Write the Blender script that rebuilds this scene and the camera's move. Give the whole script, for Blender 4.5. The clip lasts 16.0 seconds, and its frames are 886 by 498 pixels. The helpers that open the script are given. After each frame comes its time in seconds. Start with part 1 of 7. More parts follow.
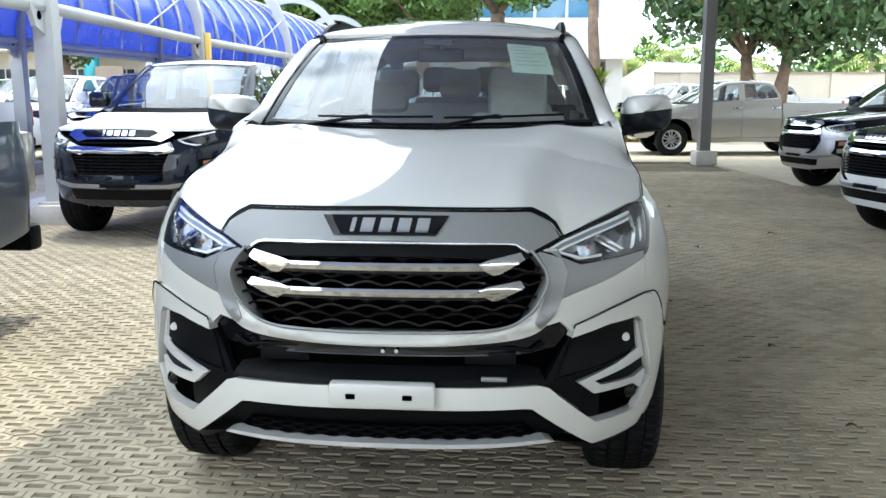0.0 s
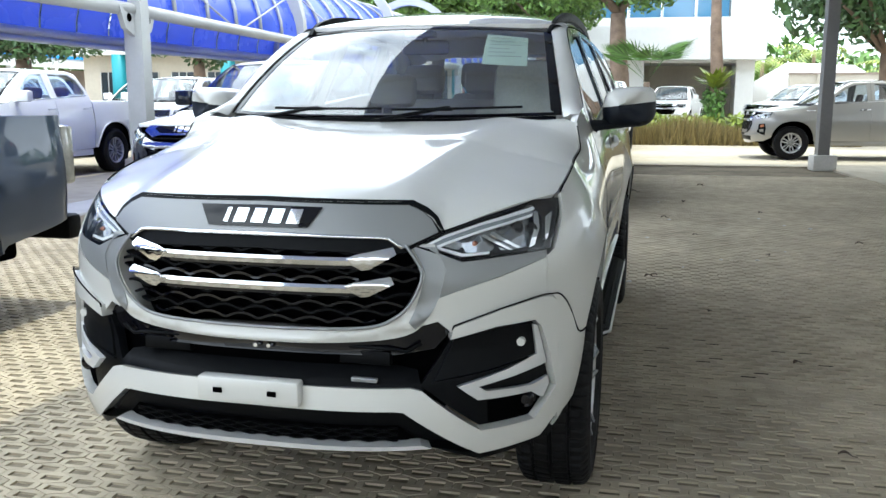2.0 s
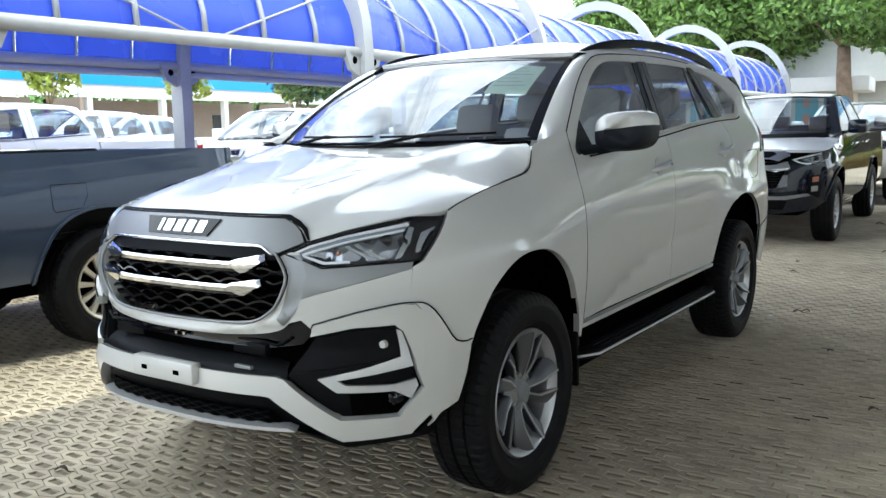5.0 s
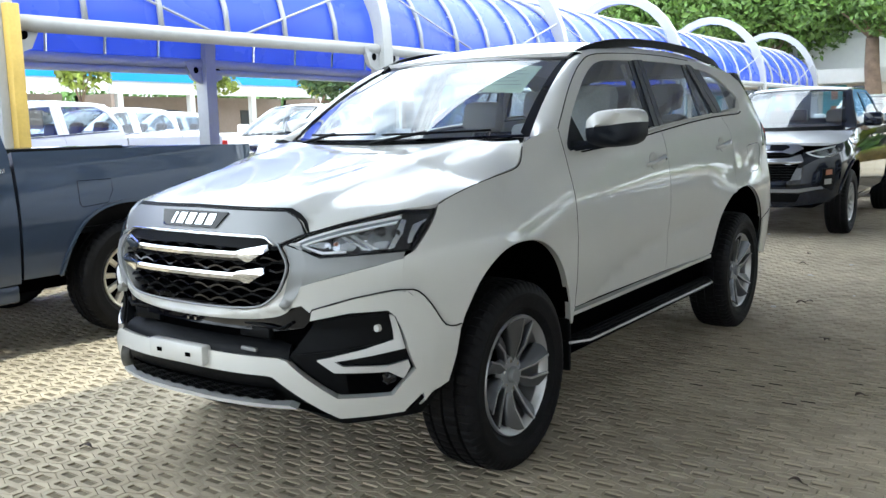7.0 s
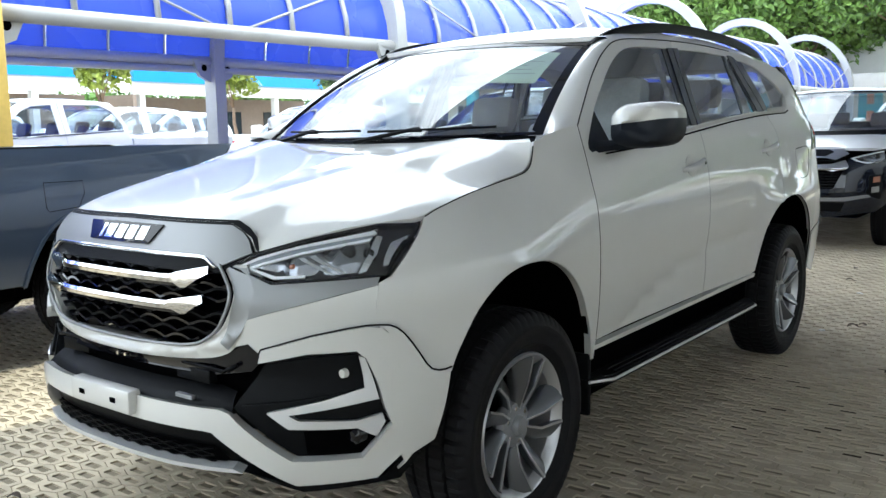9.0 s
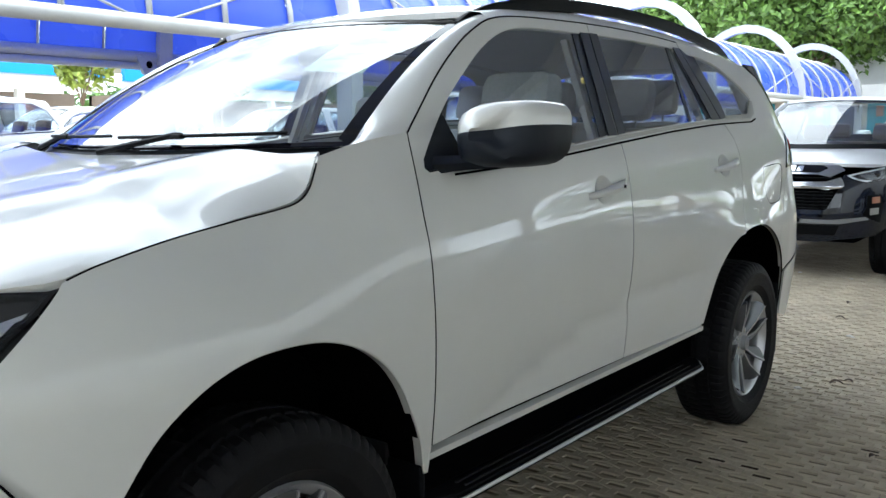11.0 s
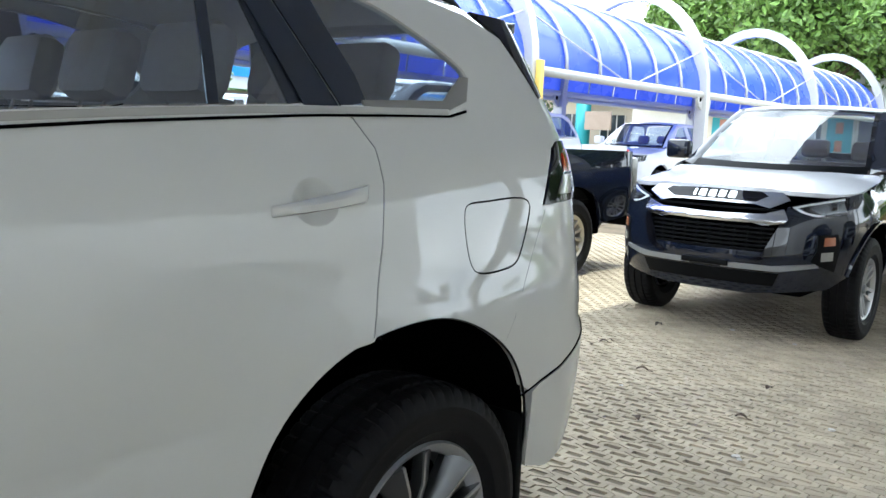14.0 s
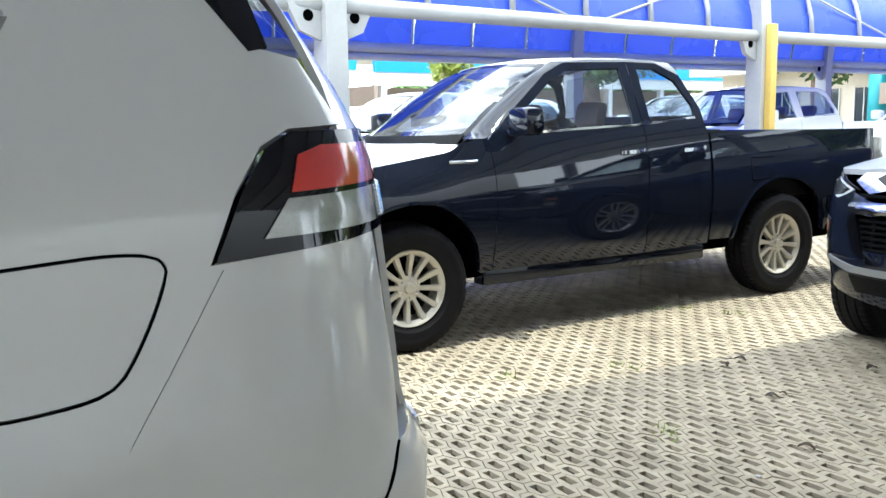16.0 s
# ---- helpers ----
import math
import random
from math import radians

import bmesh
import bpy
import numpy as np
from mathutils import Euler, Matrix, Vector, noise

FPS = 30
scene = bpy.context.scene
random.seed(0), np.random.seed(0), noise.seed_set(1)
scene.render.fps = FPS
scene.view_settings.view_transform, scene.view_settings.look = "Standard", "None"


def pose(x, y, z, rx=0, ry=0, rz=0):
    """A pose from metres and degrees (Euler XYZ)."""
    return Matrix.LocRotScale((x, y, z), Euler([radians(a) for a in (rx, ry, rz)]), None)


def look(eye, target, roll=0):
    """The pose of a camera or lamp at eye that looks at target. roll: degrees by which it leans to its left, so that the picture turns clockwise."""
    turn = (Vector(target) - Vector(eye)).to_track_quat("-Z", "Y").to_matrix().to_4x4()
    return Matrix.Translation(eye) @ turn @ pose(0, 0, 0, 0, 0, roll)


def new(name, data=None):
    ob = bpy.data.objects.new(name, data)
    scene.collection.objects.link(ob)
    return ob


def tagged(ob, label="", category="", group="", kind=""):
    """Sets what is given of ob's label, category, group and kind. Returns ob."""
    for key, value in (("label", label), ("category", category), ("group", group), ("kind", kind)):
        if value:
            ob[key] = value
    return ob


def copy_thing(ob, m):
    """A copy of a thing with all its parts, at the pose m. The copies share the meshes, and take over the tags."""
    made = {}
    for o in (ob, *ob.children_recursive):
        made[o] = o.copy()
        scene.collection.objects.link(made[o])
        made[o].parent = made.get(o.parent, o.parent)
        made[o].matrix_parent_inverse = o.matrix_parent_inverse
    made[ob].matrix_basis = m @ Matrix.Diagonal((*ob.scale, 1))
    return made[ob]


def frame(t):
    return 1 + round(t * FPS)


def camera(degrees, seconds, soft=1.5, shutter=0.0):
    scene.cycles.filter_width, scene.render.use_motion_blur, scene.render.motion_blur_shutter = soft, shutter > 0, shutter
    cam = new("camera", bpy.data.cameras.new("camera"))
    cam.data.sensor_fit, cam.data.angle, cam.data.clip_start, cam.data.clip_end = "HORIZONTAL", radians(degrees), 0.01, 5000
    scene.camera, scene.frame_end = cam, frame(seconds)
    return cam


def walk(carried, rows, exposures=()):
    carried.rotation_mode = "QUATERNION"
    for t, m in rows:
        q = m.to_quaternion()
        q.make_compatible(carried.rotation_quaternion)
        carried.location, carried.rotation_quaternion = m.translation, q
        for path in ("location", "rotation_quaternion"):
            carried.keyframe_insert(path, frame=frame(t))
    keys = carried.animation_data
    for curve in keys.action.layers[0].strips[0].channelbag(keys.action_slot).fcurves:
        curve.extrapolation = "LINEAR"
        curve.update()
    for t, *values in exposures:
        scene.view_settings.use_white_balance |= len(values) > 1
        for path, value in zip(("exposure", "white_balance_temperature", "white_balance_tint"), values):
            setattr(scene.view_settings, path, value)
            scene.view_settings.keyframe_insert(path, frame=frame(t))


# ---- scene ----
cam = camera(54.1, 16.0)
# seconds; metres right, ahead, up; degrees of yaw, pitch, roll
ROWS = [
    (0.0, 0.022, 0.035, 1.447, 0.30, -10.13, -0.02),
    (0.5, 0.127, 0.097, 1.445, 1.48, -10.14, -0.43),
    (1.0, 0.264, 0.120, 1.437, 3.12, -10.16, -0.71),
    (1.5, 0.509, 0.157, 1.421, 6.12, -10.10, -0.23),
    (2.0, 0.743, 0.208, 1.404, 9.14, -9.97, -0.08),
    (2.5, 0.993, 0.232, 1.411, 12.47, -10.21, 0.48),
    (3.0, 1.254, 0.274, 1.402, 16.36, -10.03, 0.97),
    (3.5, 1.568, 0.344, 1.404, 21.45, -9.60, 1.30),
    (4.0, 1.793, 0.416, 1.370, 25.11, -8.33, 1.10),
    (6.5, 2.299, 0.291, 1.396, 31.25, -8.00, 1.34),
    (7.0, 2.311, 0.271, 1.395, 31.17, -8.18, 1.38),
    (7.5, 2.284, 0.315, 1.391, 31.40, -8.26, 1.39),
    (8.0, 2.217, 0.447, 1.375, 32.04, -8.12, 1.56),
    (10.5, 1.964, 1.748, 1.357, 33.57, -7.63, 0.36),
    (11.0, 2.034, 2.062, 1.360, 33.54, -7.51, 0.11),
    (11.5, 2.206, 2.374, 1.353, 34.39, -7.14, -0.27),
    (12.0, 2.253, 2.779, 1.344, 34.18, -6.96, -0.72),
    (12.5, 2.212, 3.329, 1.366, 33.49, -7.44, -1.49),
    (13.0, 2.263, 3.769, 1.375, 34.08, -7.29, -1.53),
    (13.5, 2.241, 4.190, 1.362, 34.65, -7.09, -1.54),
    (14.0, 2.209, 4.544, 1.374, 35.68, -7.56, -2.51),
    (14.5, 2.260, 4.916, 1.383, 37.92, -7.19, -1.75),
    (15.0, 2.239, 5.312, 1.362, 41.11, -7.32, -1.51),
    (15.5, 2.214, 5.738, 1.380, 45.93, -8.02, -0.30),
    (16.0, 2.169, 6.203, 1.374, 53.87, -8.18, 1.07),
]
walk(cam, [(t, pose(x, y, z, 90 + pitch, roll, yaw)) for t, x, y, z, yaw, pitch, roll in ROWS],
     exposures=((0.0, -0.08), (4.0, -0.05), (6.5, 0.08), (8.2, 0.15), (10.5, 0.15), (12.5, 0.50), (14.0, 0.42), (15.0, 0.42), (16.0, 0.36)))

# ---- sky, sun ----
SUN_EL, SUN_AZ = 85.2, 85.0   # degrees: height, and compass turn from +y (negative: towards -x)
world = bpy.data.worlds.new("sky")
scene.world = world
world.use_nodes = True
wn, wl = world.node_tree.nodes, world.node_tree.links
wn.clear()
w_out = wn.new("ShaderNodeOutputWorld")
w_bg = wn.new("ShaderNodeBackground")
w_sky = wn.new("ShaderNodeTexSky")
w_sky.sky_type, w_sky.sun_disc = "NISHITA", False
w_sky.sun_elevation, w_sky.sun_rotation = radians(SUN_EL), radians(SUN_AZ)
w_sky.air_density, w_sky.dust_density = 1.0, 1.5
w_co = wn.new("ShaderNodeTexCoord")
w_noise = wn.new("ShaderNodeTexNoise")
w_noise.inputs["Scale"].default_value = 2.6
w_noise.inputs["Detail"].default_value = 7
w_noise.inputs["Roughness"].default_value = 0.55
w_ramp = wn.new("ShaderNodeValToRGB")
w_ramp.color_ramp.elements[0].position, w_ramp.color_ramp.elements[1].position = 0.30, 0.50
w_mix = wn.new("ShaderNodeMix")
w_mix.data_type = "RGBA"
w_mix.inputs[7].default_value = (21.0, 21.2, 21.4, 1)
wl.new(w_co.outputs["Generated"], w_noise.inputs["Vector"])
wl.new(w_noise.outputs["Fac"], w_ramp.inputs["Fac"])
wl.new(w_ramp.outputs["Color"], w_mix.inputs[0])
wl.new(w_sky.outputs["Color"], w_mix.inputs[6])
wl.new(w_mix.outputs[2], w_bg.inputs["Color"])
w_bg.inputs["Strength"].default_value = 0.20
wl.new(w_bg.outputs["Background"], w_out.inputs["Surface"])
sun_data = bpy.data.lights.new("sun", "SUN")
sun_data.energy, sun_data.angle, sun_data.color = 3.6, radians(0.6), (1.0, 0.91, 0.72)
sun = new("sun", sun_data)
s_el, s_az = radians(SUN_EL), radians(SUN_AZ)
SUN_DIR = Vector((math.sin(s_az) * math.cos(s_el), math.cos(s_az) * math.cos(s_el), math.sin(s_el)))
sun.matrix_world = look(SUN_DIR * 60, (0, 0, 0))
scene.view_settings.exposure = 0.0
scene.view_settings.use_white_balance = True
scene.view_settings.white_balance_temperature = 5780
scene.view_settings.white_balance_tint = 4

# ---- materials ----
def material(name, color, rough=0.5, metal=0.0, coat=0.0, spec=0.5, vary=0.0, scale=20.0, bump=0.0, bscale=200.0, per_piece=0.0, flake=0.0, trans=0.0):
    """A surface with large stains and fine grain; all scales are per metre."""
    m = bpy.data.materials.new(name)
    m.use_nodes = True
    n, l = m.node_tree.nodes, m.node_tree.links
    b = n["Principled BSDF"]
    b.inputs["Roughness"].default_value = rough
    b.inputs["Metallic"].default_value = metal
    b.inputs["Coat Weight"].default_value = coat
    b.inputs["Coat Roughness"].default_value = 0.03
    b.inputs["Specular IOR Level"].default_value = spec
    b.inputs["Base Color"].default_value = (*color, 1)
    co = n.new("ShaderNodeTexCoord")
    if vary or per_piece:
        hsv = n.new("ShaderNodeHueSaturation")
        hsv.inputs["Color"].default_value = (*color, 1)
        l.new(hsv.outputs["Color"], b.inputs["Base Color"])
        total = None
        if vary:
            for sc, amount in ((scale, vary), (scale * 9, vary * 0.6)):
                nz = n.new("ShaderNodeTexNoise")
                nz.inputs["Scale"].default_value, nz.inputs["Detail"].default_value = sc, 4
                l.new(co.outputs["Object"], nz.inputs["Vector"])
                mr = n.new("ShaderNodeMapRange")
                mr.inputs["From Min"].default_value, mr.inputs["From Max"].default_value = 0.3, 0.7
                mr.inputs["To Min"].default_value, mr.inputs["To Max"].default_value = -amount, amount
                l.new(nz.outputs["Fac"], mr.inputs["Value"])
                if total is None:
                    total = mr.outputs["Result"]
                else:
                    ad = n.new("ShaderNodeMath")
                    l.new(total, ad.inputs[0])
                    l.new(mr.outputs["Result"], ad.inputs[1])
                    total = ad.outputs[0]
        if per_piece:
            geo, info = n.new("ShaderNodeNewGeometry"), n.new("ShaderNodeObjectInfo")
            a0 = n.new("ShaderNodeMath")
            l.new(geo.outputs["Random Per Island"], a0.inputs[0])
            l.new(info.outputs["Random"], a0.inputs[1])
            fr = n.new("ShaderNodeMath")
            fr.operation = "FRACT"
            l.new(a0.outputs[0], fr.inputs[0])
            mr = n.new("ShaderNodeMapRange")
            mr.inputs["To Min"].default_value, mr.inputs["To Max"].default_value = -per_piece, per_piece
            l.new(fr.outputs[0], mr.inputs["Value"])
            if total is None:
                total = mr.outputs["Result"]
            else:
                ad = n.new("ShaderNodeMath")
                l.new(total, ad.inputs[0])
                l.new(mr.outputs["Result"], ad.inputs[1])
                total = ad.outputs[0]
        one = n.new("ShaderNodeMath")
        one.inputs[1].default_value = 1.0
        l.new(total, one.inputs[0])
        l.new(one.outputs[0], hsv.inputs["Value"])
    if bump:
        nz = n.new("ShaderNodeTexNoise")
        nz.inputs["Scale"].default_value, nz.inputs["Detail"].default_value = bscale, 5
        l.new(co.outputs["Object"], nz.inputs["Vector"])
        bp = n.new("ShaderNodeBump")
        bp.inputs["Strength"].default_value, bp.inputs["Distance"].default_value = bump, 0.004
        l.new(nz.outputs["Fac"], bp.inputs["Height"])
        l.new(bp.outputs["Normal"], b.inputs["Normal"])
    if flake:
        nz = n.new("ShaderNodeTexVoronoi")
        nz.inputs["Scale"].default_value = 900
        l.new(co.outputs["Object"], nz.inputs["Vector"])
        mr = n.new("ShaderNodeMapRange")
        mr.inputs["To Min"].default_value, mr.inputs["To Max"].default_value = rough - flake, rough + flake
        l.new(nz.outputs["Distance"], mr.inputs["Value"])
        l.new(mr.outputs["Result"], b.inputs["Roughness"])
    if trans:
        b.inputs["Transmission Weight"].default_value = trans
    return m


def glass_material(name, tint, low=0.05, haze=0.0):
    """A thin pane: it lets tinted light straight through and mirrors more the flatter it is seen; low: its gloss face on."""
    m = bpy.data.materials.new(name)
    m.use_nodes = True
    n, l = m.node_tree.nodes, m.node_tree.links
    n.clear()
    out, mix = n.new("ShaderNodeOutputMaterial"), n.new("ShaderNodeMixShader")
    tr, gl, lw = n.new("ShaderNodeBsdfTransparent"), n.new("ShaderNodeBsdfGlossy"), n.new("ShaderNodeLayerWeight")
    pw, mr = n.new("ShaderNodeMath"), n.new("ShaderNodeMapRange")
    tr.inputs["Color"].default_value = (*tint, 1)
    gl.inputs["Roughness"].default_value = haze
    lw.inputs["Blend"].default_value = 0.5
    pw.operation = "POWER"
    pw.inputs[1].default_value = 4.0
    mr.inputs["To Min"].default_value = low
    l.new(lw.outputs["Facing"], pw.inputs[0])
    l.new(pw.outputs[0], mr.inputs["Value"])
    l.new(mr.outputs["Result"], mix.inputs["Fac"])
    l.new(tr.outputs["BSDF"], mix.inputs[1])
    l.new(gl.outputs["BSDF"], mix.inputs[2])
    l.new(mix.outputs["Shader"], out.inputs["Surface"])
    return m


def sheet_material(name, color, amount=0.5):
    """Translucent plastic sheet with a gloss."""
    m = bpy.data.materials.new(name)
    m.use_nodes = True
    n, l = m.node_tree.nodes, m.node_tree.links
    b = n["Principled BSDF"]
    b.inputs["Base Color"].default_value = (*color, 1)
    b.inputs["Roughness"].default_value = 0.22
    out = n["Material Output"]
    tl, mix = n.new("ShaderNodeBsdfTranslucent"), n.new("ShaderNodeMixShader")
    tl.inputs["Color"].default_value = (*color, 1)
    mix.inputs["Fac"].default_value = amount
    nz, co, rp = n.new("ShaderNodeTexNoise"), n.new("ShaderNodeTexCoord"), n.new("ShaderNodeMapRange")
    nz.inputs["Scale"].default_value, nz.inputs["Detail"].default_value = 1.3, 5
    rp.inputs["To Min"].default_value, rp.inputs["To Max"].default_value = 0.12, 0.42
    l.new(co.outputs["Object"], nz.inputs["Vector"])
    l.new(nz.outputs["Fac"], rp.inputs["Value"])
    l.new(rp.outputs["Result"], b.inputs["Roughness"])
    l.new(b.outputs["BSDF"], mix.inputs[1])
    l.new(tl.outputs["BSDF"], mix.inputs[2])
    l.new(mix.outputs["Shader"], out.inputs["Surface"])
    return m


PEARL = material("pearl white paint", (0.575, 0.57, 0.54), 0.45, 0.0, 1.0, spec=0.3, vary=0.02, scale=0.8)
WHITE = material("white car paint", (0.74, 0.75, 0.75), 0.5, 0.0, 1.0, spec=0.2, vary=0.02, scale=0.8)
SILVER_PAINT = material("silver car paint", (0.50, 0.50, 0.49), 0.32, 0.75, 1.0, flake=0.08)
WARM_SILVER = material("warm grey car paint", (0.32, 0.31, 0.29), 0.34, 0.5, 1.0, flake=0.08)
BLACK_PAINT = material("black car paint", (0.007, 0.010, 0.020), 0.4, 0.0, 1.0, spec=0.0)
SLATE_PAINT = material("slate grey car paint", (0.046, 0.066, 0.108), 0.35, 0.4, 1.0, spec=0.2, flake=0.05)
SILVER_FILM = material("silver film on a bonnet", (0.52, 0.53, 0.55), 0.30, 0.2, 0.6, vary=0.03, scale=2)
FILM = material("white protective film", (0.82, 0.83, 0.84), 0.35, vary=0.03, scale=3, bump=0.08, bscale=6)
GARNISH = material("grey satin garnish", (0.25, 0.255, 0.26), 0.40, 0.35)
SATIN = material("satin grey strip", (0.30, 0.29, 0.27), 0.35, 0.6)
# white and non-metal: the bright glint of the chrome is in the colour
LAMP_CHROME = material("lamp chrome with painted glint", (0.88, 0.90, 0.92), 0.3, 0.0, 0.5)
LAMP_BAND = material("pale lamp light guide", (0.42, 0.45, 0.50), 0.18, 0.5, 0.5)
LAMP_GREY = material("silvered lamp reflector", (0.28, 0.29, 0.31), 0.15, 0.75)
SATIN_CHROME = material("satin chrome", (0.55, 0.56, 0.58), 0.16, 1.0)
SILVER = material("silver painted plastic", (0.62, 0.62, 0.62), 0.35, 0.3, 0.3)
CHROME = material("chrome", (0.85, 0.86, 0.88), 0.06, 1.0)
ALLOY_DARK = material("dark alloy", (0.05, 0.05, 0.054), 0.3, 0.5, 0.4)
ALLOY_GREY = material("grey painted alloy", (0.115, 0.12, 0.128), 0.30, 0.7, 0.5)
ALLOY = material("machined alloy", (0.50, 0.50, 0.51), 0.33, 0.75)
STEEL_RIM = material("cream silver wheel paint", (0.60, 0.56, 0.47), 0.4, 0.4)
PLASTIC = material("black grained plastic", (0.0038, 0.0042, 0.005), 0.45, spec=0.08, vary=0.15, scale=30, bump=0.12, bscale=900)
GLOSS_BLACK = material("gloss black plastic", (0.004, 0.004, 0.006), 0.3, 0.0, 0.7, spec=0.0)
# blacker than plain lining: shade of gaps, wells and underside is in it
DARK = material("near-black lining with shade in it", (0.0015, 0.0015, 0.0017), 1.0, spec=0.0)
TYRE = material("tyre rubber", (0.006, 0.006, 0.007), 0.6, spec=0.15, vary=0.25, scale=12, bump=0.3, bscale=300)
GLASS = glass_material("clear window glass", (0.84, 0.90, 0.88), 0.17)
TINT = glass_material("tinted side glass", (0.72, 0.79, 0.86), 0.15)
REAR_TINT = glass_material("dark tinted rear side glass", (0.60, 0.67, 0.76), 0.19)
LENS = glass_material("lamp lens", (0.94, 0.95, 0.96), 0.05)
RED_LENS = material("red lamp lens", (0.55, 0.03, 0.02), 0.12, 0.0, 0.8)
SMOKE_LENS = material("frosted lamp lens", (0.33, 0.33, 0.31), 0.15, 0.1, 0.8, vary=0.12, scale=40)
AMBER = material("amber lamp lens", (0.40, 0.15, 0.08), 0.2, 0.0, 0.6)
LAMP_DARK = material("lamp bowl", (0.03, 0.03, 0.034), 0.25, 0.4)
LEATHER = material("beige seat leather", (0.42, 0.38, 0.34), 0.55, vary=0.08, scale=8, bump=0.15, bscale=250)
SEAT_DARK = material("dark brown seat leather", (0.10, 0.07, 0.06), 0.5, vary=0.1, scale=8)
WRAP = material("clear plastic seat wrap", (0.66, 0.63, 0.57), 0.25, bump=0.6, bscale=14, vary=0.1, scale=9)
HEADLINER = material("pale grey headliner", (0.70, 0.70, 0.69), 0.9, vary=0.03, scale=6)
# black trim; the blue of the mirrored sky is put into its colour
TRIM_BLACK = material("satin black pillar film with sky tint", (0.012, 0.017, 0.029), 0.38, 0.0, 0.6, spec=0.3, vary=0.08, scale=6)
HOUSING = material("grained charcoal plastic", (0.006, 0.0085, 0.014), 0.5, spec=0.25, vary=0.1, scale=20, bump=0.1, bscale=700)
CABIN = material("dark cabin plastic", (0.016, 0.016, 0.018), 0.6, spec=0.25)
PAPER = material("pale green paper", (0.60, 0.70, 0.62), 0.8, vary=0.04, scale=14)
INK = material("grey print", (0.30, 0.34, 0.33), 0.8)
PAVER = material("concrete grass paver", (0.40, 0.345, 0.255), 0.9, spec=0.2, vary=0.16, scale=0.9, bump=0.35, bscale=160, per_piece=0.12)
SOIL = material("dark sandy soil", (0.15, 0.125, 0.09), 0.95, spec=0.1, vary=0.3, scale=1.7, bump=0.5, bscale=60)
JOINT_SAND = material("sand between the pavers", (0.215, 0.185, 0.135), 0.95, spec=0.05, vary=0.35, scale=1.9, bump=0.5, bscale=80)
# soil made near-black: the shade down in the pockets is in the colour
POCKET = material("pocket soil darkened as shade", (0.04, 0.033, 0.024), 0.95, spec=0.02, vary=0.35, scale=2.3, bump=0.6, bscale=90)
SLAB = material("weathered concrete yard", (0.40, 0.355, 0.275), 0.9, spec=0.2, vary=0.16, scale=0.5, bump=0.4, bscale=30)
CONCRETE = material("pale concrete", (0.52, 0.50, 0.46), 0.85, vary=0.1, scale=2.5, bump=0.3, bscale=60)
WHITE_STEEL = material("white painted steel", (0.42, 0.425, 0.42), 0.4, vary=0.05, scale=2.5, bump=0.05, bscale=30)
GREY_STEEL = material("grey painted steel", (0.17, 0.165, 0.16), 0.5, vary=0.08, scale=2)
PALE_STEEL = material("pale grey steel", (0.52, 0.53, 0.55), 0.45, vary=0.05, scale=2)
YELLOW = material("yellow painted pipe", (0.62, 0.43, 0.10), 0.5, vary=0.08, scale=4)
BLUE_SHEET = sheet_material("blue polycarbonate", (0.055, 0.11, 0.66), 0.22)
BLUE_BAND = material("cyan blue fascia", (0.015, 0.26, 0.72), 0.4, vary=0.06, scale=0.6)
PURPLE_RAIL = material("mauve roof rail", (0.38, 0.36, 0.62), 0.5)
ROOF_SHEET = material("carport roof sheet", (0.50, 0.55, 0.62), 0.5, vary=0.06, scale=1.0)
WALL_WHITE = material("white rendered wall", (0.66, 0.66, 0.65), 0.8, vary=0.04, scale=0.6, bump=0.1, bscale=20)
WALL_BEIGE = material("beige rendered wall", (0.55, 0.50, 0.42), 0.85, vary=0.06, scale=0.7)
WALL_BROWN = material("brown rendered wall", (0.30, 0.24, 0.20), 0.85, vary=0.08, scale=0.7)
TEAL = material("teal painted column", (0.02, 0.25, 0.30), 0.5)
WINDOW_BLUE = material("blue office glazing", (0.08, 0.20, 0.33), 0.08, 0.0, 0.5)
WINDOW_DARK = material("dark shop glazing", (0.03, 0.04, 0.05), 0.12, 0.0, 0.5)
BARK = material("bark", (0.20, 0.14, 0.10), 0.9, vary=0.25, scale=4, bump=0.8, bscale=40)
LEAF = material("broad green leaves", (0.095, 0.185, 0.035), 0.5, per_piece=0.45, trans=0.0)
LEAF_BRIGHT = material("sunlit green leaves", (0.125, 0.22, 0.04), 0.5, per_piece=0.5)
LEAF_DARK = material("dark green leaves", (0.05, 0.10, 0.028), 0.5, per_piece=0.4)
LEAF_PALE = material("yellow green leaves", (0.24, 0.30, 0.045), 0.5, per_piece=0.35)
LEAF_DRY = material("dry hedge leaves", (0.21, 0.16, 0.055), 0.6, per_piece=0.45)
DEAD_LEAF = material("dead leaf", (0.055, 0.035, 0.02), 0.8, per_piece=0.4)
GRASS = material("grass blades", (0.20, 0.28, 0.05), 0.7, per_piece=0.4)
RED_PAINT = material("red paint", (0.55, 0.04, 0.03), 0.4)
SIGN_BLUE = material("blue sign print", (0.02, 0.08, 0.35), 0.5)
SIGN_PINK = material("pink sign print", (0.62, 0.10, 0.30), 0.5)

# ---- mesh helpers ----
def smooth_angle(bm, limit=32):
    lim = radians(limit)
    for f in bm.faces:
        f.smooth = True
    for e in bm.edges:
        e.smooth = len(e.link_faces) == 2 and e.calc_face_angle(0.0) < lim


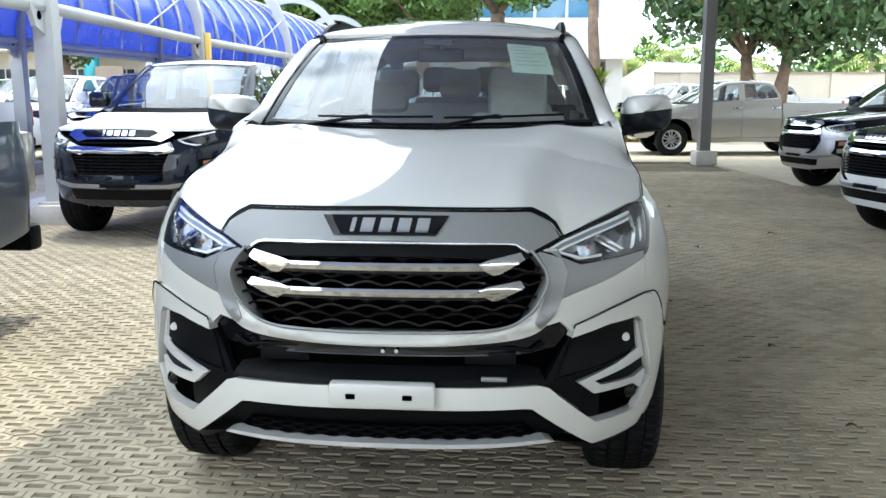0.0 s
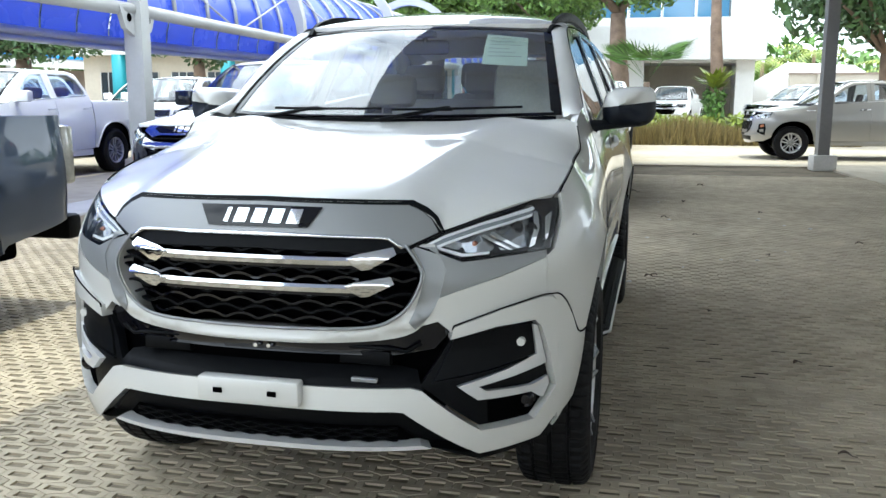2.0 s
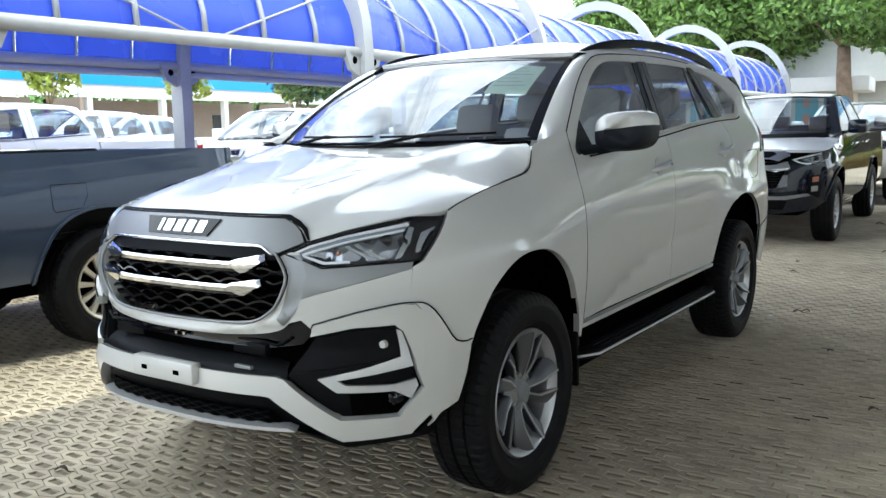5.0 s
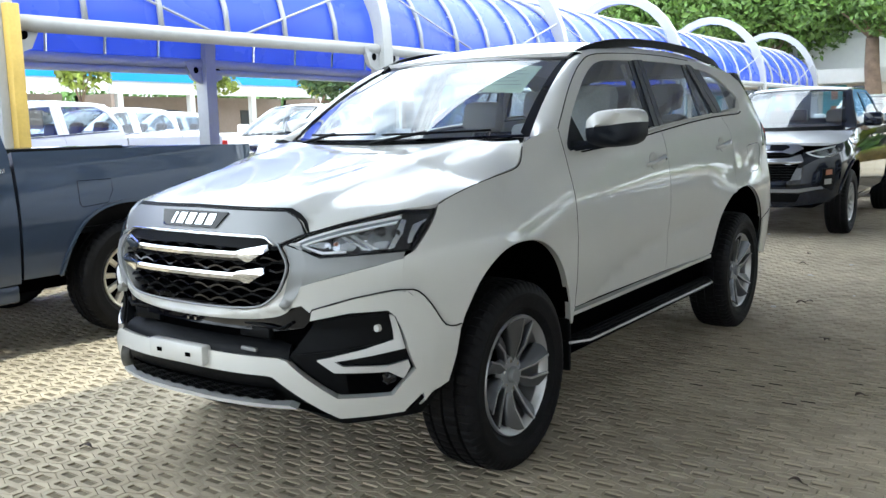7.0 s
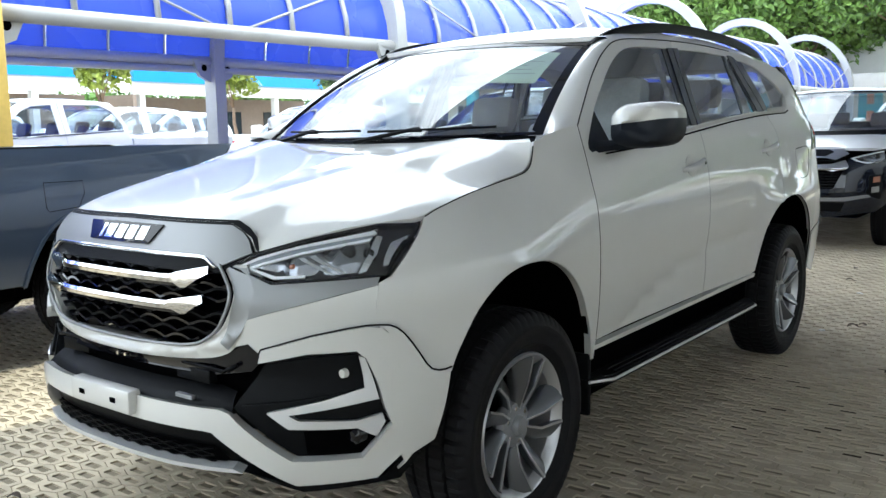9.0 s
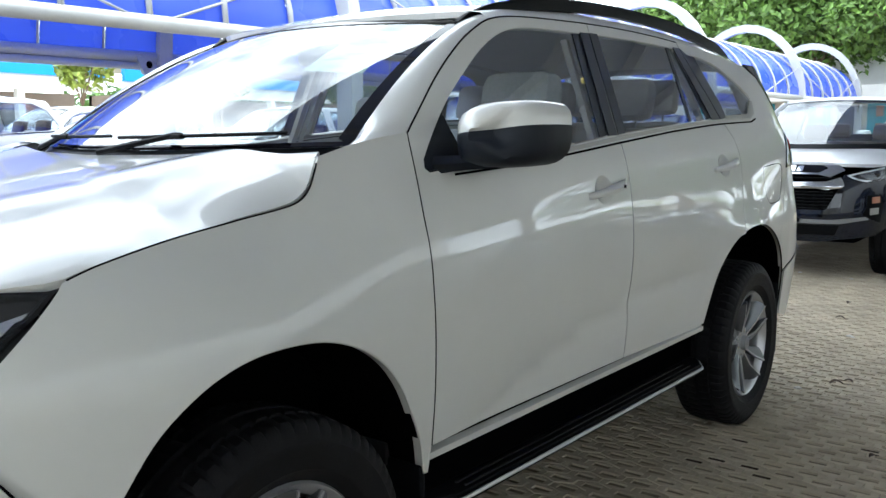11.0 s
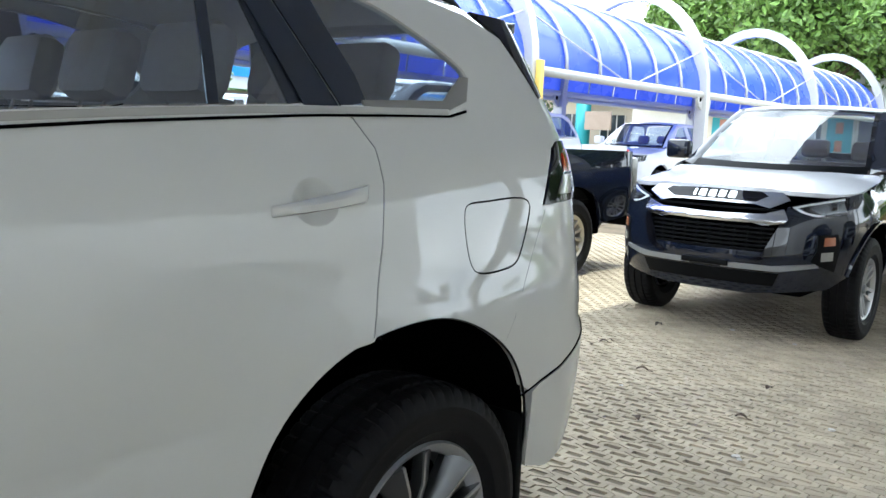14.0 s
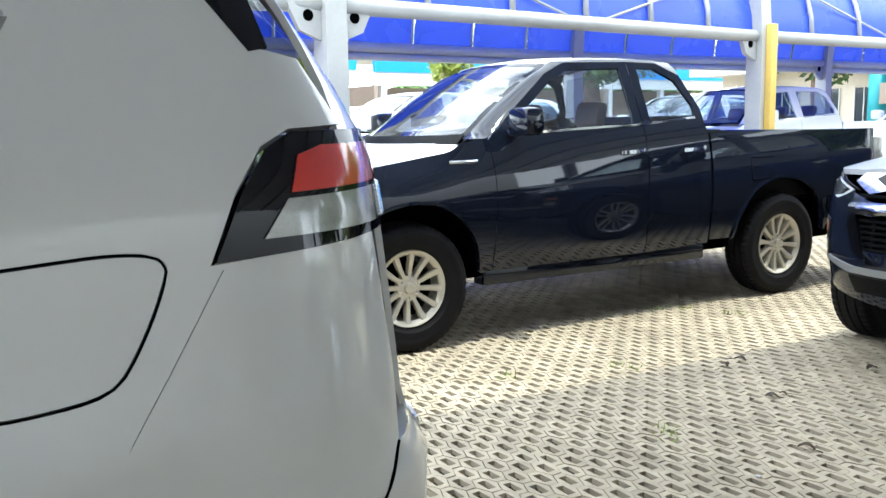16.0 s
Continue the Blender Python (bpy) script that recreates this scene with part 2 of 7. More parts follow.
def part(name, bm, mat, parent=None, label="", limit=32):
    """Links a bmesh as one mesh object, under a thing where one is given."""
    smooth_angle(bm, limit)
    me = bpy.data.meshes.new(name)
    bm.to_mesh(me)
    bm.free()
    me.materials.append(mat)
    ob = new(name, me)
    if parent:
        ob.parent = parent
    if label:
        ob["label"] = label
    return ob


def thing(name, label, category, m=None, group="", kind=""):
    ob = new(name)
    ob.empty_display_size = 0.2
    if m is not None:
        ob.matrix_world = m
    return tagged(ob, label, category, group, kind)


def box(bm, x0, x1, y0, y1, z0, z1, bevel=0.0, m=None):
    """A box between two corners, its edges rounded."""
    r = bmesh.ops.create_cube(bm, size=1)
    vs = r["verts"]
    for v in vs:
        v.co = Vector(((x0 + x1) / 2 + v.co.x * (x1 - x0), (y0 + y1) / 2 + v.co.y * (y1 - y0), (z0 + z1) / 2 + v.co.z * (z1 - z0)))
    if bevel:
        es = list({e for v in vs for e in v.link_edges})
        vs = list({v for f in bmesh.ops.bevel(bm, geom=es, offset=bevel, segments=2, affect="EDGES", profile=0.5)["faces"] for v in f.verts} | {v for v in vs if v.is_valid})
    if m is not None:
        bmesh.ops.transform(bm, matrix=m, verts=[v for v in vs if v.is_valid])
    return bm


def tube(bm, pts, r, n=10, caps=True):
    """A round bar along points; r is one radius or one for each point."""
    pts = [Vector(p) for p in pts]
    rs = r if isinstance(r, (list, tuple)) else [r] * len(pts)
    rings, up = [], None
    for i, p in enumerate(pts):
        d = (pts[min(i + 1, len(pts) - 1)] - pts[max(i - 1, 0)]).normalized()
        if up is None:
            up = d.orthogonal().normalized()
        up = (up - d * up.dot(d)).normalized()
        side = d.cross(up)
        rings.append([bm.verts.new(p + (up * math.cos(a) + side * math.sin(a)) * rs[i]) for a in (2 * math.pi * k / n for k in range(n))])
    for a, b in zip(rings, rings[1:]):
        for k in range(n):
            bm.faces.new((a[k], a[(k + 1) % n], b[(k + 1) % n], b[k]))
    if caps:
        bm.faces.new(rings[0][::-1])
        bm.faces.new(rings[-1])
    return bm


def sweep(bm, pts, prof, ups, closed=False):
    """A flat profile [(a, b)] drawn along points, a along the side and b along the given up of each point."""
    pts = [Vector(p) for p in pts]
    rings = []
    for i, p in enumerate(pts):
        d = (pts[min(i + 1, len(pts) - 1)] - pts[max(i - 1, 0)]).normalized()
        u = Vector(ups[i] if isinstance(ups, list) else ups)
        u = (u - d * u.dot(d)).normalized()
        s = d.cross(u)
        rings.append([bm.verts.new(p + s * a + u * b) for a, b in prof])
    n = len(prof)
    for a, b in zip(rings, rings[1:]):
        for k in range(n):
            bm.faces.new((a[k], a[(k + 1) % n], b[(k + 1) % n], b[k]))
    bm.faces.new(rings[0][::-1])
    bm.faces.new(rings[-1])
    bmesh.ops.recalc_face_normals(bm, faces=bm.faces[:])
    return bm


def lathe(bm, prof, n=48, axis="x", at=(0, 0, 0)):
    """Turns a profile [(radius, along)] round an axis; the profile is closed on itself if its ends meet."""
    rings = []
    for k in range(n):
        a = 2 * math.pi * k / n
        c, s = math.cos(a), math.sin(a)
        ring = []
        for r, h in prof:
            p = {"x": (h, r * c, r * s), "y": (r * c, h, r * s), "z": (r * c, r * s, h)}[axis]
            ring.append(bm.verts.new(Vector(p) + Vector(at)))
        rings.append(ring)
    for k in range(n):
        a, b = rings[k], rings[(k + 1) % n]
        for i in range(len(prof) - 1):
            bm.faces.new((a[i], a[i + 1], b[i + 1], b[i]))
    bmesh.ops.recalc_face_normals(bm, faces=bm.faces[:])
    return bm


def spline(pts, n=6, closed=False):
    """Points smoothed through a Catmull-Rom curve."""
    out, m = [], len(pts)
    for i in range(m if closed else m - 1):
        p = [np.array(pts[(i + k) % m] if closed else pts[min(max(i + k, 0), m - 1)], float) for k in (-1, 0, 1, 2)]
        for k in range(n):
            t = k / n
            out.append(tuple(0.5 * (2 * p[1] + (p[2] - p[0]) * t + (2 * p[0] - 5 * p[1] + 4 * p[2] - p[3]) * t * t + (3 * p[1] - p[0] - 3 * p[2] + p[3]) * t ** 3)))
    if not closed:
        out.append(tuple(float(c) for c in pts[-1]))
    return out


def table(xs, ys):
    """A smooth curve through a few values (cubic with limited slopes)."""
    xs, ys = np.array(xs, float), np.array(ys, float)
    d = np.diff(ys) / np.diff(xs)
    s = np.concatenate(([d[0]], [0.0 if a * b <= 0 else 2 * a * b / (a + b) for a, b in zip(d, d[1:])], [d[-1]]))
    def at(x):
        x = min(max(x, xs[0] - 0.3), xs[-1] + 0.3)
        i = int(min(max(np.searchsorted(xs, x) - 1, 0), len(xs) - 2))
        h = xs[i + 1] - xs[i]
        t = (x - xs[i]) / h
        if t < 0:
            return float(ys[i] + s[i] * (x - xs[i]))
        if t > 1:
            return float(ys[i + 1] + s[i + 1] * (x - xs[i + 1]))
        return float((1 + 2 * t) * (1 - t) ** 2 * ys[i] + t * (1 - t) ** 2 * h * s[i] + t * t * (3 - 2 * t) * ys[i + 1] + t * t * (t - 1) * h * s[i + 1])
    return at


def fill2d(loops, step):
    """Triangles over a flat outline with holes, cut along a grid."""
    bm = bmesh.new()
    for loop in loops:
        clean = [p for i, p in enumerate(loop) if math.dist(p, loop[i - 1]) > 1e-5]
        vs = [bm.verts.new((a, b, 0)) for a, b in clean]
        for i in range(len(vs)):
            bm.edges.new((vs[i - 1], vs[i]))
    bmesh.ops.triangle_fill(bm, use_beauty=True, edges=bm.edges[:])
    us, ws = [v.co.x for v in bm.verts], [v.co.y for v in bm.verts]
    for axis, lo, hi in ((0, min(us), max(us)), (1, min(ws), max(ws))):
        for k in range(math.floor(lo / step) + 1, math.ceil(hi / step)):
            co, no = [0, 0, 0], [0, 0, 0]
            co[axis], no[axis] = k * step, 1
            bmesh.ops.bisect_plane(bm, geom=bm.verts[:] + bm.edges[:] + bm.faces[:], plane_co=co, plane_no=no, dist=1e-5)
    bmesh.ops.triangulate(bm, faces=bm.faces[:])
    bmesh.ops.remove_doubles(bm, verts=bm.verts[:], dist=2e-5)
    bm.verts.index_update()
    pts = [(v.co.x, v.co.y) for v in bm.verts]
    tris = [tuple(v.index for v in f.verts) for f in bm.faces if f.calc_area() > 1e-10]
    rim = [tuple(v.index for v in e.verts) for e in bm.edges if len(e.link_faces) == 1]
    bm.free()
    return pts, tris, rim


def skin(name, loops, lift, out, mat, parent=None, step=0.06, thick=0.012, mirror=False, label=""):
    """A curved panel: a flat outline lifted onto a surface, with true normals and a turned-in edge.
    lift: flat point -> place; out: the way that its outside faces; mirror: the same panel on the other side (x to -x)."""
    pts, tris, rim = fill2d(loops, step)
    e = 0.004
    places, normals = [], []
    sx = -1 if mirror else 1
    for a, b in pts:
        p = Vector(lift(a, b))
        n = (Vector(lift(a + e, b)) - Vector(lift(a - e, b))).cross(Vector(lift(a, b + e)) - Vector(lift(a, b - e)))
        n = n.normalized() if n.length > 1e-12 else Vector(out)
        if n.dot(Vector(out)) < 0:
            n.negate()
        places.append(Vector((sx * p.x, p.y, p.z)))
        normals.append(Vector((sx * n.x, n.y, n.z)))
    verts, faces, loops_n = list(places), [], []
    for t in tris:
        a, b, c = (places[i] for i in t)
        g = (b - a).cross(c - a)
        if g.dot(normals[t[0]] + normals[t[1]] + normals[t[2]]) < 0:
            t = t[::-1]
        faces.append(t)
        loops_n += [normals[i] for i in t]
    if thick:
        cen = sum(places, Vector()) / len(places)
        for i, j in rim:
            k = len(verts)
            verts += [places[i], places[j], places[j] - normals[j] * thick, places[i] - normals[i] * thick]
            g = (places[j] - places[i]).cross(normals[i]).normalized()
            f = (k, k + 1, k + 2, k + 3)
            if (verts[k + 1] - verts[k]).cross(verts[k + 3] - verts[k]).dot(g) < 0:
                f = f[::-1]
            faces.append(f)
            loops_n += [((normals[i] if q in (k,) else normals[j]) * 0.25 + g).normalized() for q in f]
    me = bpy.data.meshes.new(name)
    me.from_pydata([tuple(v) for v in verts], [], faces)
    me.polygons.foreach_set("use_smooth", [True] * len(faces))
    me.normals_split_custom_set([tuple(n) for n in loops_n])
    me.materials.append(mat)
    ob = new(name, me)
    if parent:
        ob.parent = parent
    if label:
        ob["label"] = label
    return ob


def loft(bm, curves, closed=False):
    """A grid of quads through curves of equal length."""
    rows = [[bm.verts.new(p) for p in c] for c in curves]
    for a, b in zip(rows, rows[1:]):
        for k in range(len(a) - 1):
            bm.faces.new((a[k], a[k + 1], b[k + 1], b[k]))
    return bm


def resample(pts, n):
    pts = [Vector(p) for p in pts]
    d = [0.0]
    for a, b in zip(pts, pts[1:]):
        d.append(d[-1] + (b - a).length)
    out, i = [], 0
    for k in range(n):
        s = d[-1] * k / (n - 1)
        while i < len(d) - 2 and d[i + 1] < s:
            i += 1
        t = (s - d[i]) / max(d[i + 1] - d[i], 1e-9)
        out.append(pts[i].lerp(pts[i + 1], min(max(t, 0), 1)))
    return out

# ---- ground, carport, canopy ----
def ground_sheet():
    bm = bmesh.new()
    xs = [-900, -60, -20, -8, -4, 0, 4, 8, 20, 60, 900]
    ys = [-200, -30, -8, 0, 4, 8, 12, 16, 20, 30, 60, 900]
    vs = [[bm.verts.new((x, y, -0.045)) for x in xs] for y in ys]
    for j in range(len(ys) - 1):
        for i in range(len(xs) - 1):
            bm.faces.new((vs[j][i], vs[j][i + 1], vs[j + 1][i + 1], vs[j + 1][i]))
    return tagged(part("ground", bm, SOIL), "bare sandy soil under the paved yard", "ground", kind="structure")


def yard_slab():
    """The paved yard where its stones are too far off to tell apart."""
    bm = bmesh.new()
    for x0, x1, y0, y1 in ((-60, -5.2, -20, 60), (-5.2, 30, PAVE_Y1, 60), (5.6, 30, -20, PAVE_Y1), (-5.2, 5.6, -20, PAVE_Y0)):
        box(bm, x0, x1, y0, y1, -0.04, -0.004)
    return tagged(part("pavement", bm, SLAB), "weathered concrete paved parking yard", "pavement", kind="structure")


PAVE_X0, PAVE_X1, PAVE_Y0, PAVE_Y1 = -5.2, 5.6, 0.6, 19.0
ground_sheet()
yard_slab()


def carport_roof():
    """The flat roof that shades the row of cars, on slim posts."""
    t = thing("carport", "flat grey sheet-metal carport roof on slim dark steel posts", "carport", kind="structure")
    bm = bmesh.new()
    vs = []
    for z in (ROOF_Z, ROOF_Z + 0.08):
        vs.append([bm.verts.new((x, y, z)) for x, y in ((ROOF_X0 + ROOF_S * -9, -9), (11.5, -9), (11.5, 19.6), (ROOF_X0 + ROOF_S * 19.6, 19.6))])
    bm.faces.new(vs[0][::-1])
    bm.faces.new(vs[1])
    for i in range(4):
        bm.faces.new((vs[0][i - 1], vs[0][i], vs[1][i], vs[1][i - 1]))
    part("roof", bm, ROOF_SHEET, t)
    for y in np.arange(-8, 19, 1.5):
        bm = bmesh.new()
        box(bm, ROOF_X0 + ROOF_S * y + 0.1, 11.4, y - 0.04, y + 0.04, ROOF_Z - 0.12, ROOF_Z - 0.003)
        part("purlin", bm, PALE_STEEL, t)
    for x, y in ((5.45, 18.5), (5.45, -7.5), (11.1, 18.5), (11.1, -7.5)):
        bm = bmesh.new()
        box(bm, x - 0.10, x + 0.10, y - 0.10, y + 0.10, 0.25, ROOF_Z - 0.12)
        box(bm, x - 0.13, x - 0.06, y - 0.13, y + 0.13, 0.25, ROOF_Z - 0.12)
        p = part("post", bm, GREY_STEEL, t)
        bm = bmesh.new()
        box(bm, x - 0.22, x + 0.22, y - 0.22, y + 0.22, -0.04, 0.27, 0.015)
        part("footing", bm, CONCRETE, t, "pale concrete footing block")
    return t


ROOF_Z, ROOF_X0, ROOF_S = 4.4, -1.80, 0.125
carport_roof()

FRONT_POSTS = [(-5.4, -0.8), (-5.0, 4.9), (-4.4, 9.85), (-4.42, 15.9), (-3.95, 22.1), (-3.35, 28.8), (-2.8, 35.5)]
SPAN, SPRING, ARCH_R, VAULT_RISE = 3.25, 2.38, 2.05, 1.40


def canopy():
    """A barrel vault of blue sheets on ribs, hung under white arches."""
    t = thing("canopy", "blue translucent barrel-vault canopy hung from white steel arches", "canopy", kind="structure")
    for i, (x, y) in enumerate(FRONT_POSTS):
        # arch over the vault, one leg on each side
        cx, r = x - SPAN / 2, SPAN / 2
        pts = [(x, y, -0.04), (x, y, 1.2), (x, y, SPRING)]
        pts += [(cx + r * math.cos(a), y, SPRING + ARCH_R * math.sin(a)) for a in (math.pi * k / 16 for k in range(1, 16))]
        pts += [(x - SPAN, y, SPRING), (x - SPAN, y, 1.2), (x - SPAN, y, -0.04)]
        bm = bmesh.new()
        ups = [Vector((p[0] - cx, 0, p[2] - SPRING if p[2] > SPRING else 0)) for p in pts]
        sweep(bm, pts, [(-0.10, -0.11), (0.10, -0.11), (0.10, 0.11), (-0.10, 0.11)], ups)
        part("arch", bm, WHITE_STEEL, t)
        for px in (x, x - SPAN):
            bm = bmesh.new()
            box(bm, px - 0.24, px + 0.24, y - 0.24, y + 0.24, -0.04, 0.22, 0.02)
            box(bm, px - 0.17, px + 0.17, y - 0.17, y + 0.17, 0.22, 0.25, 0.005)
            part("footing", bm, CONCRETE, t)
            bm = bmesh.new()
            # gusset with a bolt hole between leg and edge beam
            for s in (-1, 1):
                vs = [(px + 0.03, y + s * 0.10, SPRING - 0.30), (px + 0.03, y + s * 0.30, SPRING - 0.22), (px + 0.03, y + s * 0.42, SPRING + 0.02), (px + 0.03, y + s * 0.10, SPRING + 0.06)]
                a = [bm.verts.new(v) for v in vs]
                b = [bm.verts.new((v[0] - 0.06, v[1], v[2])) for v in vs]
                bm.faces.new(a)
                bm.faces.new(b[::-1])
                for k in range(4):
                    bm.faces.new((a[k - 1], a[k], b[k], b[k - 1]))
            bmesh.ops.recalc_face_normals(bm, faces=bm.faces[:])
            part("gusset", bm, WHITE_STEEL, t)
            bm = bmesh.new()
            for s in (-1, 1):
                lathe(bm, [(0.0, 0.002), (0.045, 0.002), (0.05, -0.01)], 16, "x", (px + 0.036, y + s * 0.22, SPRING - 0.10))
            part("bolt", bm, DARK, t)
        if i in (1, 3):
            bm = bmesh.new()
            box(bm, x + 0.11, x + 0.20, y - 0.02, y + 0.10, -0.04, 2.52, 0.012)
            part("yellow_pipe", bm, YELLOW, t, "yellow painted drain pipe")
    for (xa, ya), (xb, yb) in zip(FRONT_POSTS, FRONT_POSTS[1:]):
        d = Vector((xb - xa, yb - ya, 0))
        # edge beams along both sides, with a lower rail on the far one
        for off, z, h in ((0.0, SPRING, 0.075), (-SPAN, SPRING, 0.075), (-SPAN, SPRING - 0.12, 0.05)):
            bm = bmesh.new()
            tube(bm, [(xa + off, ya, z), (xb + off, yb, z)], h, 10)
            part("edge_beam", bm, WHITE_STEEL if off == 0 else PALE_STEEL, t)
        # curved sheets between ribs
        bays = 6
        for k in range(bays):
            bm = bmesh.new()
            rows = []
            for f in (k / bays + 0.004, (k + 1) / bays - 0.004):
                p = Vector((xa, ya, 0)) + d * f
                rows.append([(p.x - SPAN / 2 + (SPAN / 2 - 0.03) * math.cos(a), p.y, SPRING + 0.05 + VAULT_RISE * math.sin(a)) for a in (math.pi * j / 20 for j in range(21))])
            loft(bm, rows)
            part("sheet", bm, BLUE_SHEET, t)
            bm = bmesh.new()
            p = Vector((xa, ya, 0)) + d * (k / bays)
            pts = [(p.x - SPAN / 2 + SPAN / 2 * math.cos(a), p.y, SPRING + 0.06 + (VAULT_RISE + 0.015) * math.sin(a)) for a in (math.pi * j / 20 for j in range(21))]
            tube(bm, pts, 0.03, 6)
            part("rib", bm, WHITE_STEEL, t)
        # tie rods from the middle of the edge beam up to the arches
        mid = Vector((xa, ya, 0)) + d * 0.5
        for p in ((xa, ya), (xb, yb)):
            bm = bmesh.new()
            cx = p[0] - SPAN / 2
            tube(bm, [(mid.x + 0.03, mid.y, SPRING - 0.02), (cx + SPAN / 2 * 0.86 + 0.12, p[1], SPRING + VAULT_RISE * 0.62)], 0.014, 6)
            part("tie_rod", bm, WHITE_STEEL, t)
    return t


canopy()


def kerb():
    bm = bmesh.new()
    (xa, ya), (xb, yb) = (-5.05, 8.2), (-4.15, 24.0)
    sweep(bm, [(xa, ya, 0), (xb, yb, 0)], [(-0.35, -0.04), (0.35, -0.04), (0.35, 0.12), (0.33, 0.14), (-0.33, 0.14), (-0.35, 0.12)], (0, 0, 1))
    return tagged(part("kerb", bm, CONCRETE), "low pale concrete kerb at the canopy posts", "kerb", kind="structure")


kerb()


def light_walls():
    """Plain unseen walls added to close the yard and shape the car's light."""
    # out of view: both block low sky and bounce soft light back
    for nm, b in (("wall_east", (14.5, 14.7, -14.0, 19.0, -0.04, 6.5)), ("wall_south", (-12.0, 14.5, -14.2, -14.0, -0.04, 3.0))):
        bm = bmesh.new()
        box(bm, *b)
        tagged(part(nm, bm, WALL_WHITE), "unseen plain white wall added to shape the light", "wall", kind="structure")


light_walls()

# ---- vehicle skins ----
class Shell:
    """The outer shape of a vehicle: x of its side over (y back, z up), y of its nose and tail over (x, z)."""

    def __init__(self, ys, zs, rows, nose_y, nose_at, nose_pq, tail_y, tail_at, tail_pq, crease=None):
        self.crease = table(*crease) if crease else None
        self.gy, self.gz = np.arange(ys[0] - 0.1, ys[-1] + 0.16, 0.05), np.arange(zs[0] - 0.1, zs[-1] + 0.16, 0.05)
        by_row = [table(ys, r) for r in rows]
        self.grid = np.array([[table(zs, [f(y) for f in by_row])(z) for z in self.gz] for y in self.gy])
        self.nose_y, self.nose_at, self.npq = table(*nose_y), nose_at, nose_pq
        self.tail_y, self.tail_at, self.tpq = table(*tail_y), tail_at, tail_pq

    def fold(self, y, z):
        """A pressed line along the lower doors, where there is one."""
        if self.crease is None:
            return 0.0
        d = math.hypot(z - self.crease(y), 0.006)
        ends = min(max((y - 1.45) / 0.5, 0), 1) * min(max((3.5 - y) / 0.45, 0), 1)
        return -0.016 * math.exp(-d / 0.075) * ends * ends * (3 - 2 * ends)

    def raw(self, y, z):
        u, v = (y - self.gy[0]) / 0.05, (z - self.gz[0]) / 0.05
        i, j = int(min(max(math.floor(u), 1), len(self.gy) - 3)), int(min(max(math.floor(v), 1), len(self.gz) - 3))
        def w(t):
            return np.array([(1 - t) ** 3, 3 * t ** 3 - 6 * t * t + 4, -3 * t ** 3 + 3 * t * t + 3 * t + 1, t ** 3]) / 6
        a, b = min(max(u - i, -0.5), 1.5), min(max(v - j, -0.5), 1.5)
        return float(w(a) @ self.grid[i - 1:i + 3, j - 1:j + 3] @ w(b)) + self.fold(y, z)

    def side(self, y, z):
        if y < self.nose_at:
            p, q = self.npq
            t = min((self.nose_at - y) / (self.nose_at - self.nose_y(z)), 0.9999)
            return self.raw(self.nose_at, z) * (1 - t ** q) ** (1 / p)
        if y > self.tail_at:
            p, q = self.tpq
            t = min((y - self.tail_at) / (self.tail_y(z) - self.tail_at), 0.9999)
            return self.raw(self.tail_at, z) * (1 - t ** q) ** (1 / p)
        return self.raw(y, z)

    def nose(self, x, z):
        p, q = self.npq
        t = min(abs(x) / self.raw(self.nose_at, z), 0.9995)
        return self.nose_at - (self.nose_at - self.nose_y(z)) * (1 - t ** p) ** (1 / q)

    def tail(self, x, z):
        p, q = self.tpq
        t = min(abs(x) / self.raw(self.tail_at, z), 0.9995)
        return self.tail_at + (self.tail_y(z) - self.tail_at) * (1 - t ** p) ** (1 / q)

    def on_side(self, off=0.0):
        return lambda y, z: (self.side(y, z) + off, y, z)

    def on_nose(self, off=0.0):
        return lambda x, z: (x, self.nose(x, z) - off, z)

    def on_tail(self, off=0.0):
        return lambda x, z: (x, self.tail(x, z) + off, z)


def sym(pts):
    """An outline given for one half, x at or over 0, from its top to its bottom; the other half is its mirror."""
    return list(pts) + [(-x, z) for x, z in reversed(pts) if x > 1e-6]


def pair(name, loops, lift, out, mat, parent, **kw):
    """The same panel on both sides."""
    return [skin(name, loops, lift, out, mat, parent, mirror=s, **kw) for s in (False, True)]


